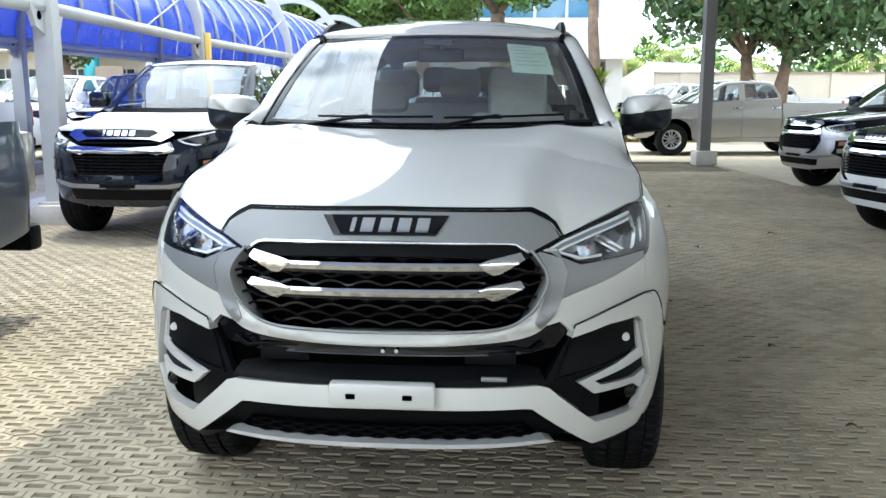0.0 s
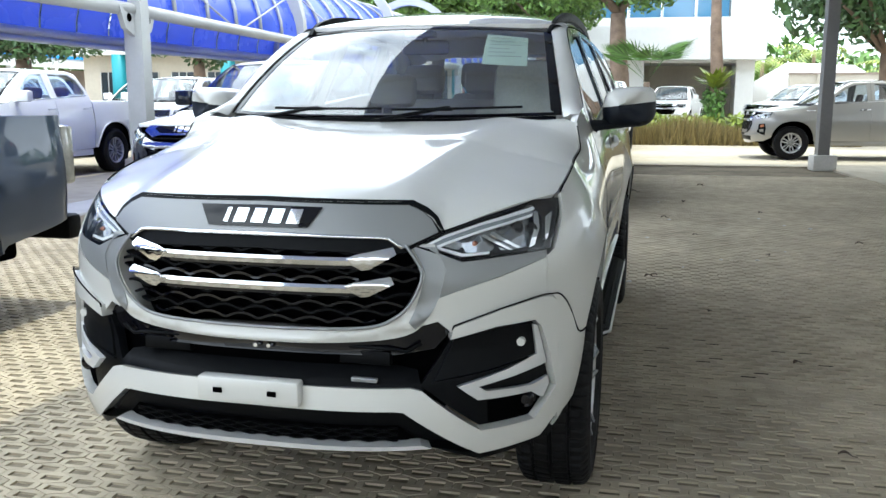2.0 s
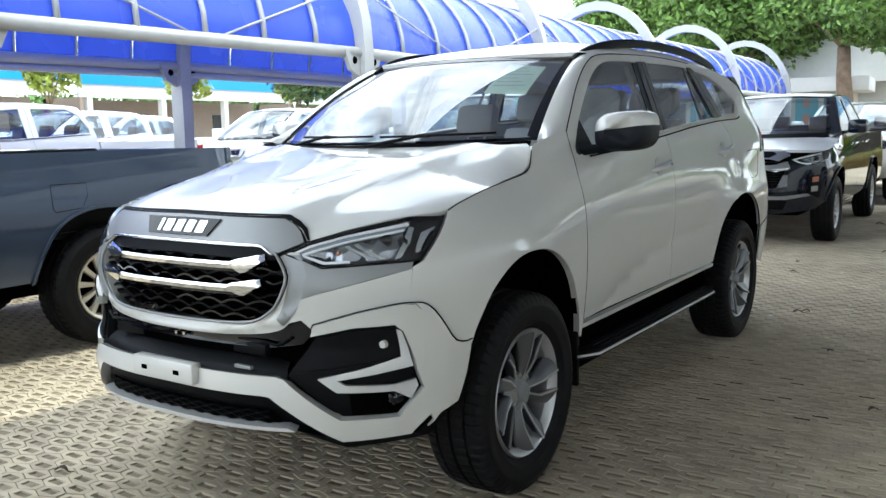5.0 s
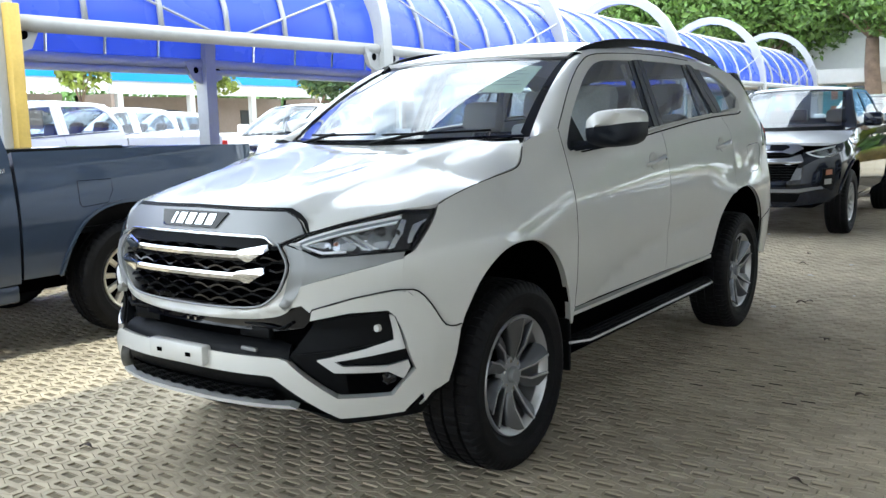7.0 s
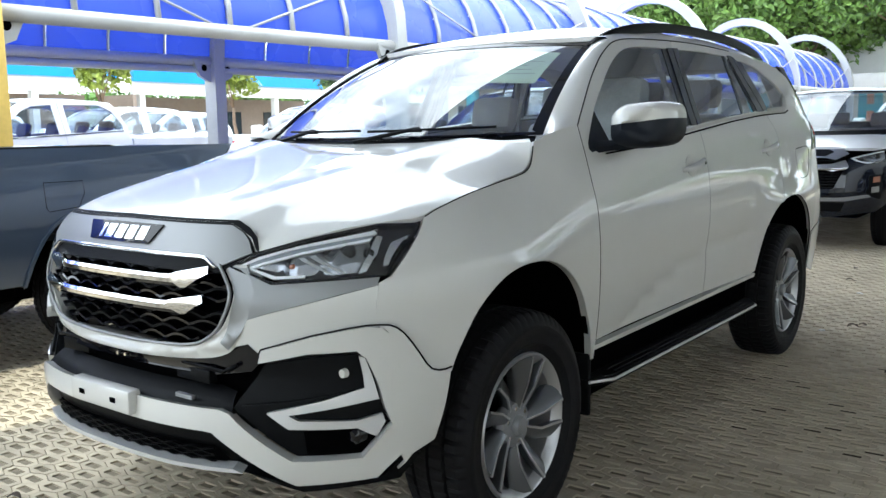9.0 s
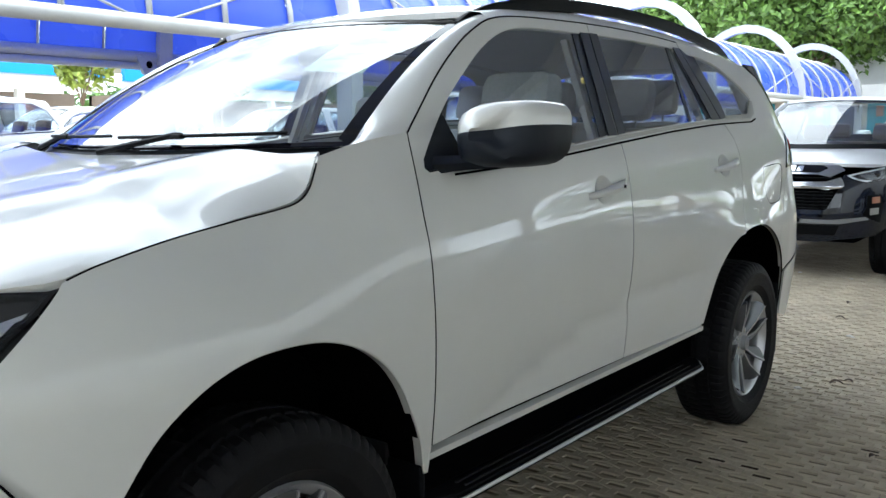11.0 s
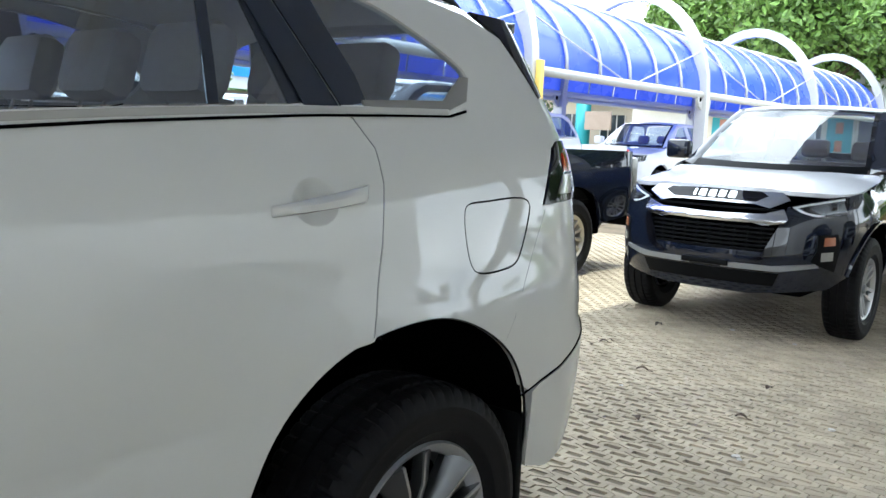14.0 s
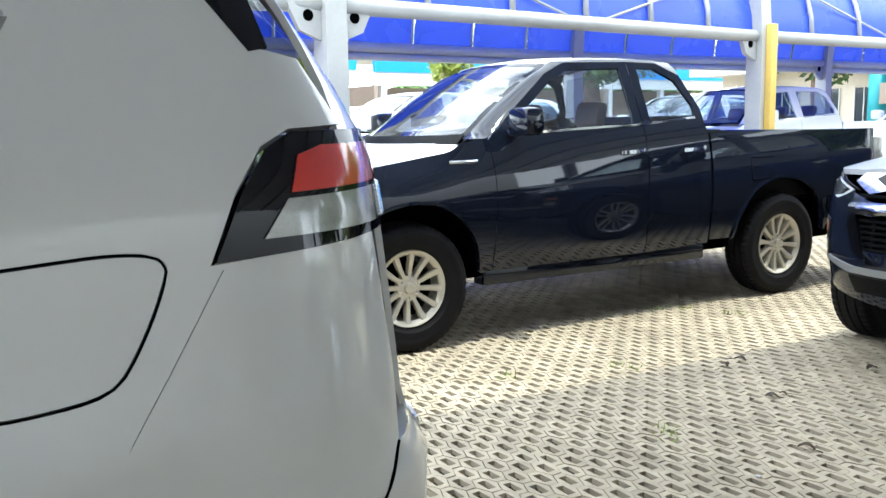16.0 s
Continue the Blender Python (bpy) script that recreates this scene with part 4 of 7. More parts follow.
    edge = [(SUV.side(y, z) - 0.010, y) for y, z in HOOD_LINE[1:]]
    hood = half + edge + [(0.74, 1.262), (0.55, 1.20), (0.3, 1.155), (0, 1.14)]
    skin("bonnet", [hood + [(-x, y) for x, y in hood[::-1] if x > 1e-6]], lambda x, y: (x, y, suv_hood_z(x, y)), up, PEARL, t, step=0.04, thick=0.025)
    roof = [(0, 1.925), (0.30, 1.952), (0.50, 2.0), (0.59, 2.05), (0.602, 2.3), (0.61, 3.2), (0.60, 4.0), (0.57, 4.46), (0, 4.53)]
    skin("roof", [roof + [(-x, y) for x, y in roof[::-1] if x > 1e-6]], lambda x, y: (x, y, suv_roof_z(x, y)), up, PEARL, t, step=0.10, thick=0.02)
    ws = skin("windscreen", [[(-0.99, 0.02), (0.99, 0.02), (0.985, 0.985), (-0.985, 0.985)]], lambda u, v: suv_screen(u, v), (0, -0.5, 0.8), GLASS, t, step=0.1, thick=0.0)
    ws.visible_shadow = False
    for loop in ([(-1, 0), (1, 0), (0.985, 0.022), (-0.985, 0.022)], [(-1, 0.955), (1, 0.955), (1, 1), (-1, 1)], [(0.945, 0.04), (1.0, 0.0), (1, 1), (0.95, 0.96)], [(-0.945, 0.04), (-1, 0), (-1, 1), (-0.95, 0.96)]):
        skin("screen_border", [loop], lambda u, v: tuple(Vector(suv_screen(u, v)) + Vector((0, -0.001, 0.002))), (0, -0.5, 0.8), GLOSS_BLACK, t, step=0.1, thick=0.003)
    for s in (1, -1):
        bm = bmesh.new()
        a = resample([Vector(suv_screen(1.0, v)) for v in np.linspace(-0.03, 1.0, 30)], 30)
        c = resample([Vector(S()(y, z)) for y, z in [(1.31, 1.336), (1.42, 1.353)] + F_DOOR_TOP[:21]], 30)
        mid1 = [p.lerp(q, 0.33) + Vector((0.010, -0.012, 0.012)) for p, q in zip(a, c)]
        mid2 = [p.lerp(q, 0.70) + Vector((0.010, -0.008, 0.008)) for p, q in zip(a, c)]
        a = [p + Vector((0.004, -0.008, 0.004)) for p in a]
        loft(bm, [[Vector((s * p.x, p.y, p.z)) for p in k] for k in (a, mid1, mid2, c)])
        bmesh.ops.recalc_face_normals(bm, faces=bm.faces[:])
        if sum((f.normal.x * s for f in bm.faces)) < 0:
            bmesh.ops.reverse_faces(bm, faces=bm.faces[:])
        part("a_pillar", bm, PEARL, t, limit=60)
        bm = bmesh.new()
        top = [(0.588, 2.05), (0.598, 2.2), (0.604, 2.6), (0.61, 3.2), (0.604, 3.8), (0.59, 4.2), (0.57, 4.46)]
        a = resample([Vector((x, y, suv_roof_z(x, y))) for x, y in top], 40)
        c = resample([Vector(S()(y, z)) for y, z in F_DOOR_TOP[18:] + [(3.05, 1.760), (3.456, 1.750), (3.70, 1.742), (3.95, 1.722), (4.16, 1.690), (4.30, 1.640), (4.37, 1.55)]], 40)
        mid = [p.lerp(q, 0.5) + Vector((0.006, 0, 0.008)) for p, q in zip(a, c)]
        loft(bm, [[Vector((s * p.x, p.y, p.z)) for p in k] for k in (a, mid, c)])
        bmesh.ops.recalc_face_normals(bm, faces=bm.faces[:])
        if sum((f.normal.z for f in bm.faces)) < 0:
            bmesh.ops.reverse_faces(bm, faces=bm.faces[:])
        part("cant_rail", bm, PEARL, t, limit=60)
        # roof rail
        bm = bmesh.new()
        rail = spline([(0.588, 2.00, 1.690), (0.594, 2.07, 1.727), (0.602, 2.20, 1.768), (0.61, 2.48, 1.812), (0.615, 2.96, 1.836), (0.615, 3.55, 1.828), (0.608, 4.00, 1.788), (0.598, 4.20, 1.745), (0.59, 4.28, 1.712)], 6)
        pts = [Vector((s * x, y, z)) for x, y, z in rail]
        sweep(bm, pts, [(-0.012, -0.030), (0.012, -0.030), (0.015, 0.0), (0.009, 0.014), (-0.009, 0.014), (-0.017, 0.0)], [(0, 0, 1)] * len(pts))
        part("roof_rail", bm, PLASTIC, t, "dark grey roof rail")
    # nose
    before = set(t.children)
    skin("grille_surround", [sym([(0, 1.138), (0.428, 1.132), (0.470, 1.112), (0.500, 1.088), (0.524, 1.046), (0.42, 0.992), (0, 1.0)])], N(-0.004), front_out, PLASTIC, t, step=0.05)
    skin("grille_garnish", [sym([(0, 1.125), (0.42, 1.119), (0.460, 1.101), (0.486, 1.081), (0.508, 1.048), (0.418, 1.006), (0.378, 1.033), (0, 1.038)])], N(0.003), front_out, GARNISH, t, step=0.05, label="grey satin grille garnish")
    skin("badge_plate", [sym([(0, 1.116), (0.186, 1.114), (0.150, 1.060), (0, 1.060)])], N(0.010), front_out, GLOSS_BLACK, t, step=0.05, thick=0.008)
    lettering_bars(t, 0.008, 1.088, 0.27, 0.038, N(0.012), CHROME)
    grille = [(0, 1.03), (0.365, 1.03), (0.415, 1.012), (0.47, 0.94), (0.445, 0.865), (0.40, 0.82), (0.33, 0.79), (0.17, 0.782), (0, 0.78)]
    skin("grille_back", [sym([(x * 1.02, z) for x, z in grille])], N(-0.065), front_out, DARK, t, step=0.06, thick=0.0)
    G = lambda x, z: SUV.nose(x, z)
    def grille_half(z):
        return float(np.interp(z, [0.78, 0.79, 0.82, 0.865, 0.94, 1.012, 1.03], [0.20, 0.33, 0.40, 0.445, 0.468, 0.415, 0.365]))
    for k, z0 in enumerate((0.798, 0.822, 0.846, 0.870, 0.918, 0.940, 0.955, 0.992, 1.010)):
        bm = bmesh.new()
        w = grille_half(z0) - 0.008
        xs = np.linspace(-w, w, 72)
        ph = (k % 2) * math.pi
        pts = [(x, G(x, z0) + 0.035, z0 + 0.0075 * (abs(math.sin(x * 30 + ph / 2)) * 2 - 1)) for x in xs]
        sweep(bm, pts, [(-0.012, -0.0035), (0.012, -0.0035), (0.012, 0.0035), (-0.012, 0.0035)], (0, 0, 1))
        part("grille_wave", bm, PLASTIC if k % 2 else GLOSS_BLACK, t)
    for z0, hw in ((0.972, 0.30), (0.898, 0.30)):
        bm = bmesh.new()
        xs = np.linspace(-hw, hw, 24)
        pts = [(x, G(x, z0) + 0.004, z0) for x in xs]
        sweep(bm, pts, [(-0.020, -0.011), (0.012, -0.011), (0.016, 0.003), (0.008, 0.011), (-0.020, 0.009)], (0, 0, 1))
        part("grille_bar", bm, CHROME, t, "chrome grille bar")
        bm = bmesh.new()
        pts = [(x, G(x, z0) + 0.010, z0 - 0.016) for x in xs]
        sweep(bm, pts, [(-0.012, -0.005), (0.012, -0.005), (0.012, 0.004), (-0.012, 0.004)], (0, 0, 1))
        part("grille_bar_base", bm, GLOSS_BLACK, t)
        dz = z0 - 0.972
        for s in (False, True):
            skin("grille_wing", [[(0.275, 0.983 + dz), (0.30, 0.992 + dz), (0.395, 1.010 + dz * 1.05), (0.408, 0.992 + dz * 1.05), (0.335, 0.950 + dz), (0.315, 0.948 + dz), (0.292, 0.962 + dz)]], lambda x, z, o=z0: (x, SUV.nose(x, z) - 0.020 + 0.5 * abs(z - o - 0.01), z), front_out, CHROME, t, step=0.02, thick=0.03, mirror=s, label="chrome grille wing")
    # collar round the grille, and its grey tail under the lamps
    outer = [(0.50, 1.015), (0.535, 0.945), (0.515, 0.865), (0.475, 0.790), (0.40, 0.752), (0.20, 0.736), (0, 0.733)]
    inner = [(0.425, 1.016), (0.475, 0.94), (0.45, 0.862), (0.405, 0.815), (0.335, 0.787), (0.17, 0.778), (0, 0.776)]
    ring = spline(outer, 4)
    ring_in = spline(inner, 4)
    both = ring + [(-x, z) for x, z in ring[::-1][1:]] + [(-x, z) for x, z in ring_in] + ring_in[::-1][1:]
    skin("grille_collar", [both], lambda x, z: (x, SUV.nose(x, z) + 0.012 - 0.014 * math.exp(-((max(abs(x) / 0.60, 0) ** 2.2 + ((z - 0.925) / 0.185) ** 2 - 0.98) / 0.16) ** 2), z), front_out, PEARL, t, step=0.025, thick=0.05)
    collar = lambda x, z: (x, SUV.nose(x, z) + 0.008 - 0.014 * math.exp(-((max(abs(x) / 0.60, 0) ** 2.2 + ((z - 0.925) / 0.185) ** 2 - 0.98) / 0.16) ** 2), z)
    pair("collar_cheek", [spline([(0.500, 1.008), (0.528, 0.965), (0.535, 0.93), (0.522, 0.875), (0.492, 0.815), (0.455, 0.778)], 4) + spline([(0.440, 0.800), (0.458, 0.845), (0.474, 0.90), (0.478, 0.945), (0.440, 1.008)], 4)], collar, front_out, GARNISH, t, step=0.03, thick=0.006, label="grey satin cheek beside the grille")
    bm = bmesh.new()
    edge3 = ring_in + [(-x, z) for x, z in ring_in[::-1][1:]]
    pts = [(x, SUV.nose(x, z) - 0.002, z) for x, z in edge3]
    tube(bm, pts, 0.005, 8)
    part("grille_edge", bm, GARNISH, t, "thin grey satin edge round the grille")
    pair("lamp_underline", [[(0.495, 1.000), (0.515, 0.990), (0.574, 0.964), (0.689, 0.971), (0.785, 0.975), (0.785, 0.954), (0.67, 0.917), (0.567, 0.886), (0.520, 0.868), (0.536, 0.945), (0.505, 1.012)]], N(-0.002), front_out, GARNISH, t, step=0.03, thick=0.03, label="grey satin strip below the headlamp")
    upper = [(0.79, 0.954), (0.67, 0.915), (0.567, 0.884), (0.520, 0.868), (0.477, 0.790), (0.515, 0.800), (0.545, 0.772), (0.552, 0.760), (0.560, 0.778), (0.68, 0.817), (0.749, 0.833), (0.79, 0.839)]
    pair("bumper_skin", [upper], N(), front_out, PEARL, t, step=0.03, thick=0.04)
    pair("bumper_backing", [[(0.74, 0.80), (0.74, 0.875), (0.815, 0.875), (0.835, 0.79), (0.82, 0.77)]], N(-0.008), front_out, PEARL, t, step=0.03, thick=0.01)
    bm = bmesh.new()
    tube(bm, resample([(x, SUV.nose(x, z) - 0.006, z) for x, z in ((-0.418, 1.008), (-0.378, 1.034), (-0.2, 1.038), (0, 1.039), (0.2, 1.038), (0.378, 1.034), (0.418, 1.008))], 40), 0.0055, 8)
    part("garnish_edge", bm, CHROME, t, "chrome lower edge of the garnish")
    # lower bumper
    skin("intake", [sym([(0, 0.74), (0.40, 0.752), (0.47, 0.785), (0.525, 0.80), (0.56, 0.745), (0.50, 0.60), (0.46, 0.585), (0, 0.60)])], N(-0.075), front_out, DARK, t, step=0.06, thick=0.0)
    bm = bmesh.new()
    pts = [(x, SUV.nose(x, 0.68) + 0.02, z) for x, z in [(-0.47, 0.735), (-0.43, 0.712), (-0.38, 0.722), (0.38, 0.722), (0.43, 0.712), (0.47, 0.735)]]
    tube(bm, resample(pts, 40), 0.006, 6)
    part("intake_edge", bm, PLASTIC, t)
    skin("intake_upper", [sym([(0, 0.736), (0.40, 0.750), (0.475, 0.786), (0.515, 0.800), (0.545, 0.765), (0.50, 0.715), (0.40, 0.700), (0, 0.698)])], N(-0.028), front_out, GLOSS_BLACK, t, step=0.05, thick=0.02)
    skin("intake_shelf", [sym([(0, 0.665), (0.40, 0.665), (0.455, 0.655), (0.485, 0.605), (0.46, 0.615), (0, 0.620)])], lambda x, z: (x, SUV.nose(x, z) + 0.004 + 1.2 * max(z - 0.62, 0), z), front_out, PLASTIC, t, step=0.04, thick=0.02)
    for s in (-1, 1):
        bm = bmesh.new()
        box(bm, s * 0.31 - 0.075, s * 0.31 + 0.075, 0.13, 0.16, 0.672, 0.712, 0.004)
        part("intake_shutter", bm, PLASTIC, t)
    bm = bmesh.new()
    box(bm, 0.285, 0.36, 0.085, 0.10, 0.634, 0.646, 0.002)
    part("tow_cover", bm, GARNISH, t)
    for x in (-0.005, 0.035):
        bm = bmesh.new()
        lathe(bm, [(0.0, -0.006), (0.006, -0.006), (0.008, 0.01)], 10, "y", (x, SUV.nose(x, 0.718) + 0.012, 0.718))
        part("bolt", bm, CHROME, t)
    kit = [(0, 0.625), (0.455, 0.621), (0.485, 0.612), (0.508, 0.590), (0.633, 0.476), (0.768, 0.474), (0.824, 0.561), (0.808, 0.662), (0.783, 0.757), (0.766, 0.780), (0.67, 0.777), (0.552, 0.750), (0.560, 0.784), (0.68, 0.823), (0.749, 0.839), (0.785, 0.845), (0.808, 0.840), (0.824, 0.820), (0.834, 0.785), (0.838, 0.70), (0.838, 0.56), (0.828, 0.47), (0.78, 0.405), (0.625, 0.398), (0.435, 0.553), (0.41, 0.556), (0, 0.559)]
    skin("bumper_kit", [sym(kit)], lambda x, z: (x, SUV.nose(min(abs(x), 0.84) - 0.012, z) - 0.012, z), front_out, PEARL, t, step=0.025, thick=0.035, label="white body-kit bar round the fog lamps")
    housing = [(0.550, 0.752), (0.67, 0.779), (0.768, 0.783), (0.786, 0.758), (0.811, 0.662), (0.827, 0.561), (0.770, 0.470), (0.631, 0.472), (0.500, 0.594), (0.47, 0.615)]
    pair("fog_housing", [housing], N(-0.020), front_out, PLASTIC, t, step=0.03, thick=0.03)
    pair("fog_panel", [[(0.556, 0.744), (0.67, 0.763), (0.757, 0.765), (0.770, 0.672), (0.64, 0.650), (0.510, 0.634)]], N(-0.010), front_out, PLASTIC, t, step=0.03, thick=0.012)
    pair("panel_edge", [[(0.505, 0.630), (0.64, 0.645), (0.765, 0.668), (0.765, 0.664), (0.64, 0.640), (0.505, 0.624)]], N(-0.004), front_out, PLASTIC, t, step=0.03, thick=0.012)
    pair("fog_well", [[(0.645, 0.555), (0.757, 0.558), (0.785, 0.525), (0.765, 0.482), (0.645, 0.484)]], N(-0.018), front_out, DARK, t, step=0.05, thick=0.004)
    pair("fog_trim", [[(0.759, 0.762), (0.770, 0.755), (0.796, 0.638), (0.720, 0.622), (0.625, 0.606), (0.646, 0.590), (0.758, 0.581), (0.800, 0.594), (0.803, 0.570), (0.787, 0.528), (0.757, 0.560), (0.624, 0.567), (0.573, 0.612), (0.70, 0.645), (0.770, 0.672)]], N(0.002), front_out, SILVER, t, step=0.025, thick=0.03, label="silver c-shaped fog lamp trim")
    for s in (1, -1):
        y = SUV.nose(0.70, 0.505)
        bm = bmesh.new()
        lathe(bm, [(0.0, -0.010), (0.014, -0.008), (0.021, 0.0), (0.025, 0.002), (0.027, 0.03)], 24, "y", (s * 0.742, SUV.nose(0.742, 0.53) + 0.012, 0.535))
        part("fog_lamp", bm, GLOSS_BLACK, t)
        bm = bmesh.new()
        y = SUV.nose(0.727, 0.715) + 0.006
        lathe(bm, [(0.0, -0.004), (0.012, -0.004), (0.0135, 0.01)], 20, "y", (s * 0.727, y - 0.004, 0.715))
        part("parking_sensor", bm, PEARL, t)
    skin("lower_grille", [sym([(0, 0.556), (0.425, 0.551), (0.60, 0.400), (0.53, 0.425), (0.50, 0.438), (0, 0.440)])], lambda x, z: (x, SUV.nose(x, z) + 0.012 + 0.25 * max(0, 0.556 - z), z), front_out, PLASTIC, t, step=0.04, thick=0.03)
    skin("lower_mesh", [sym([(0, 0.506), (0.41, 0.503), (0.45, 0.465), (0.43, 0.453), (0, 0.453)])], lambda x, z: (x, SUV.nose(x, z) + 0.018, z), front_out, DARK, t, step=0.04, thick=0.0)
    for k in range(4):
        bm = bmesh.new()
        z0 = 0.460 + k * 0.011
        xs = np.linspace(-0.41, 0.41, 60)
        sweep(bm, [(x, SUV.nose(x, z0) + 0.012, z0 + 0.003 * math.sin(x * 90 + k * 3)) for x in xs], [(-0.005, -0.0014), (0.005, -0.0014), (0.005, 0.0014), (-0.005, 0.0014)], (0, 0, 1))
        part("mesh_wire", bm, PLASTIC, t)
    skin("lower_lip", [sym([(0, 0.452), (0.48, 0.449), (0.505, 0.437), (0, 0.436)])], N(0.020), front_out, SILVER, t, step=0.05, thick=0.04)
    pair("lip_end", [[(0.46, 0.449), (0.53, 0.428), (0.62, 0.397), (0.78, 0.403), (0.828, 0.466), (0.84, 0.455), (0.80, 0.384), (0.62, 0.370), (0.515, 0.430)]], N(0.004), front_out, PLASTIC, t, step=0.03, thick=0.04)
    bm = bmesh.new()
    box(bm, -0.155, 0.155, SUV.nose(0, 0.6) - 0.036, SUV.nose(0, 0.6) + 0.01, 0.567, 0.640, 0.010)
    plate = part("plate_holder", bm, PEARL, t, "white blank plate holder")
    for x in (-0.09, 0.075):
        bm = bmesh.new()
        box(bm, x - 0.014, x + 0.014, SUV.nose(0, 0.6) - 0.039, SUV.nose(0, 0.6), 0.594, 0.610, 0.002)
        part("plate_clip", bm, DARK, plate)
    # headlamps
    lamp = [(0.450, 1.010), (0.514, 1.049), (0.613, 1.081), (0.737, 1.115), (0.797, 1.110), (0.805, 1.075), (0.797, 0.977), (0.689, 0.971), (0.574, 0.964), (0.520, 0.985)]
    for s in (False, True):
        sx = -1 if s else 1
        bowl = skin("headlamp", [lamp], N(-0.050), front_out, LAMP_DARK, t, step=0.04, thick=0.0, mirror=s, label="clear headlamp with chrome inside")
        skin("lamp_frame", [lamp, shrink(lamp, 0.008)], N(-0.003), front_out, GLOSS_BLACK, bowl, step=0.04, thick=0.045, mirror=s)
        skin("reflector", [[(0.515, 1.006), (0.60, 1.034), (0.735, 1.070), (0.748, 1.01), (0.735, 0.985), (0.64, 0.982), (0.575, 0.981)]], lambda x, z: (x, SUV.nose(x, z) + 0.034 + 0.012 * math.sin(x * 70) + 0.25 * abs(z - 1.015), z), front_out, LAMP_GREY, bowl, step=0.012, thick=0.01, mirror=s)
        skin("lamp_band", [[(0.470, 1.009), (0.52, 1.034), (0.61, 1.062), (0.735, 1.093), (0.738, 1.072), (0.62, 1.045), (0.532, 1.017), (0.512, 1.004), (0.573, 0.983), (0.568, 0.976)]], N(-0.018), front_out, LAMP_BAND, bowl, step=0.04, thick=0.012, mirror=s)
        for loop in ([(0.467, 1.009), (0.52, 1.036), (0.61, 1.065), (0.735, 1.096), (0.742, 1.090), (0.738, 1.086), (0.61, 1.058), (0.522, 1.029), (0.480, 1.009)],
                     [(0.495, 1.006), (0.53, 1.020), (0.62, 1.048), (0.738, 1.077), (0.738, 1.070), (0.62, 1.042), (0.533, 1.014), (0.513, 1.005), (0.574, 0.985), (0.640, 0.987), (0.640, 0.980), (0.570, 0.977)]):
            skin("lamp_line", [loop], N(-0.012), front_out, LAMP_CHROME, bowl, step=0.04, thick=0.012, mirror=s)
        for loop in ([(0.612, 1.030), (0.688, 0.984), (0.697, 0.984), (0.622, 1.033)],
                     [(0.634, 1.034), (0.708, 0.987), (0.717, 0.988), (0.644, 1.038)],
                     [(0.738, 1.082), (0.750, 1.078), (0.760, 1.035), (0.752, 0.990), (0.738, 0.984), (0.746, 1.03)],
                     [(0.770, 1.062), (0.778, 1.000), (0.786, 1.005), (0.786, 1.066), (0.800, 1.074), (0.792, 1.082)]):
            skin("lamp_chrome", [loop], lambda x, z: (x, SUV.nose(x, z) + 0.016 + 0.2 * abs(z - 1.02), z), front_out, CHROME, bowl, step=0.02, thick=0.014, mirror=s)
        bm = bmesh.new()
        lathe(bm, [(0.0, -0.012), (0.006, -0.010), (0.008, 0.0), (0.008, 0.02)], 12, "y", (sx * 0.598, SUV.nose(0.598, 1.008) + 0.030, 1.008))
        part("turn_bulb", bm, AMBER, bowl)
        for px, pz, r in ((0.690, 1.040, 0.022), (0.735, 1.030, 0.017)):
            bm = bmesh.new()
            y0 = SUV.nose(px, pz) + 0.040
            lathe(bm, [(0.0, -0.4 * r), (0.5 * r, -0.32 * r), (0.9 * r, 0.0), (1.15 * r, 0.002), (1.25 * r, 0.02)], 24, "y", (sx * px, y0, pz))
            part("projector", bm, GLOSS_BLACK, bowl)
        lens = skin("lamp_lens", [shrink(lamp, 0.003)], N(0.0), front_out, LENS, bowl, step=0.04, thick=0.0, mirror=s)
        lens.visible_shadow = False
    for ob in set(t.children) - before:
        ob.location.z -= 0.015
    # thin tubes in the panel gaps; the DARK ones paint in the gaps' shade
    top_seam = [(x, SUV.nose(x - 0.012, z) - 0.011, z - 0.012) for x, z in ((0.556, 0.775), (0.560, 0.786), (0.62, 0.806), (0.68, 0.825), (0.749, 0.841), (0.785, 0.847), (0.80, 0.846))]
    flap_ring = [(y, z) for y, z in FLAP + FLAP[:1]]
    for s in (1, -1):
        for gap, r, mat in (([(y - 0.0025, z) for y, z in F_DOOR_EDGE], 0.0024, DARK), ([(2.639, 1.345), (2.637, 1.27), (2.633, 1.2), (2.626, 1.05), (2.619, 0.9), (2.612, 0.7), (2.609, 0.57)], 0.0018, GARNISH),
                       ([(3.66, 1.397), (3.702, 1.336), (3.704, 1.26), (3.678, 1.13), (3.65, 1.04), (3.617, 0.93)], 0.0016, GARNISH), (HOOD_LINE[1:-3], 0.0024, DARK), (flap_ring, 0.0019, DARK),
                       ([(4.215, 0.684), (4.30, 0.706), (4.40, 0.731), (4.50, 0.771), (4.56, 0.796), (4.62, 0.862)], 0.004, DARK)):
            bm = bmesh.new()
            tube(bm, [(s * (SUV.side(y, z) - 0.0015), y, z) for y, z in resample2(gap, 40)], r, 6)
            part("panel_gap", bm, mat, t)
        bm = bmesh.new()
        tube(bm, [(s * (SUV.side(y, z) - 0.0004), y, z) for y, z in ((4.325, 1.185), (4.283, 1.12), (4.24, 1.055), (4.19, 0.985), (4.14, 0.91), (4.10, 0.855))], 0.0009, 6)
        part("panel_gap", bm, GARNISH, t)
        bm = bmesh.new()
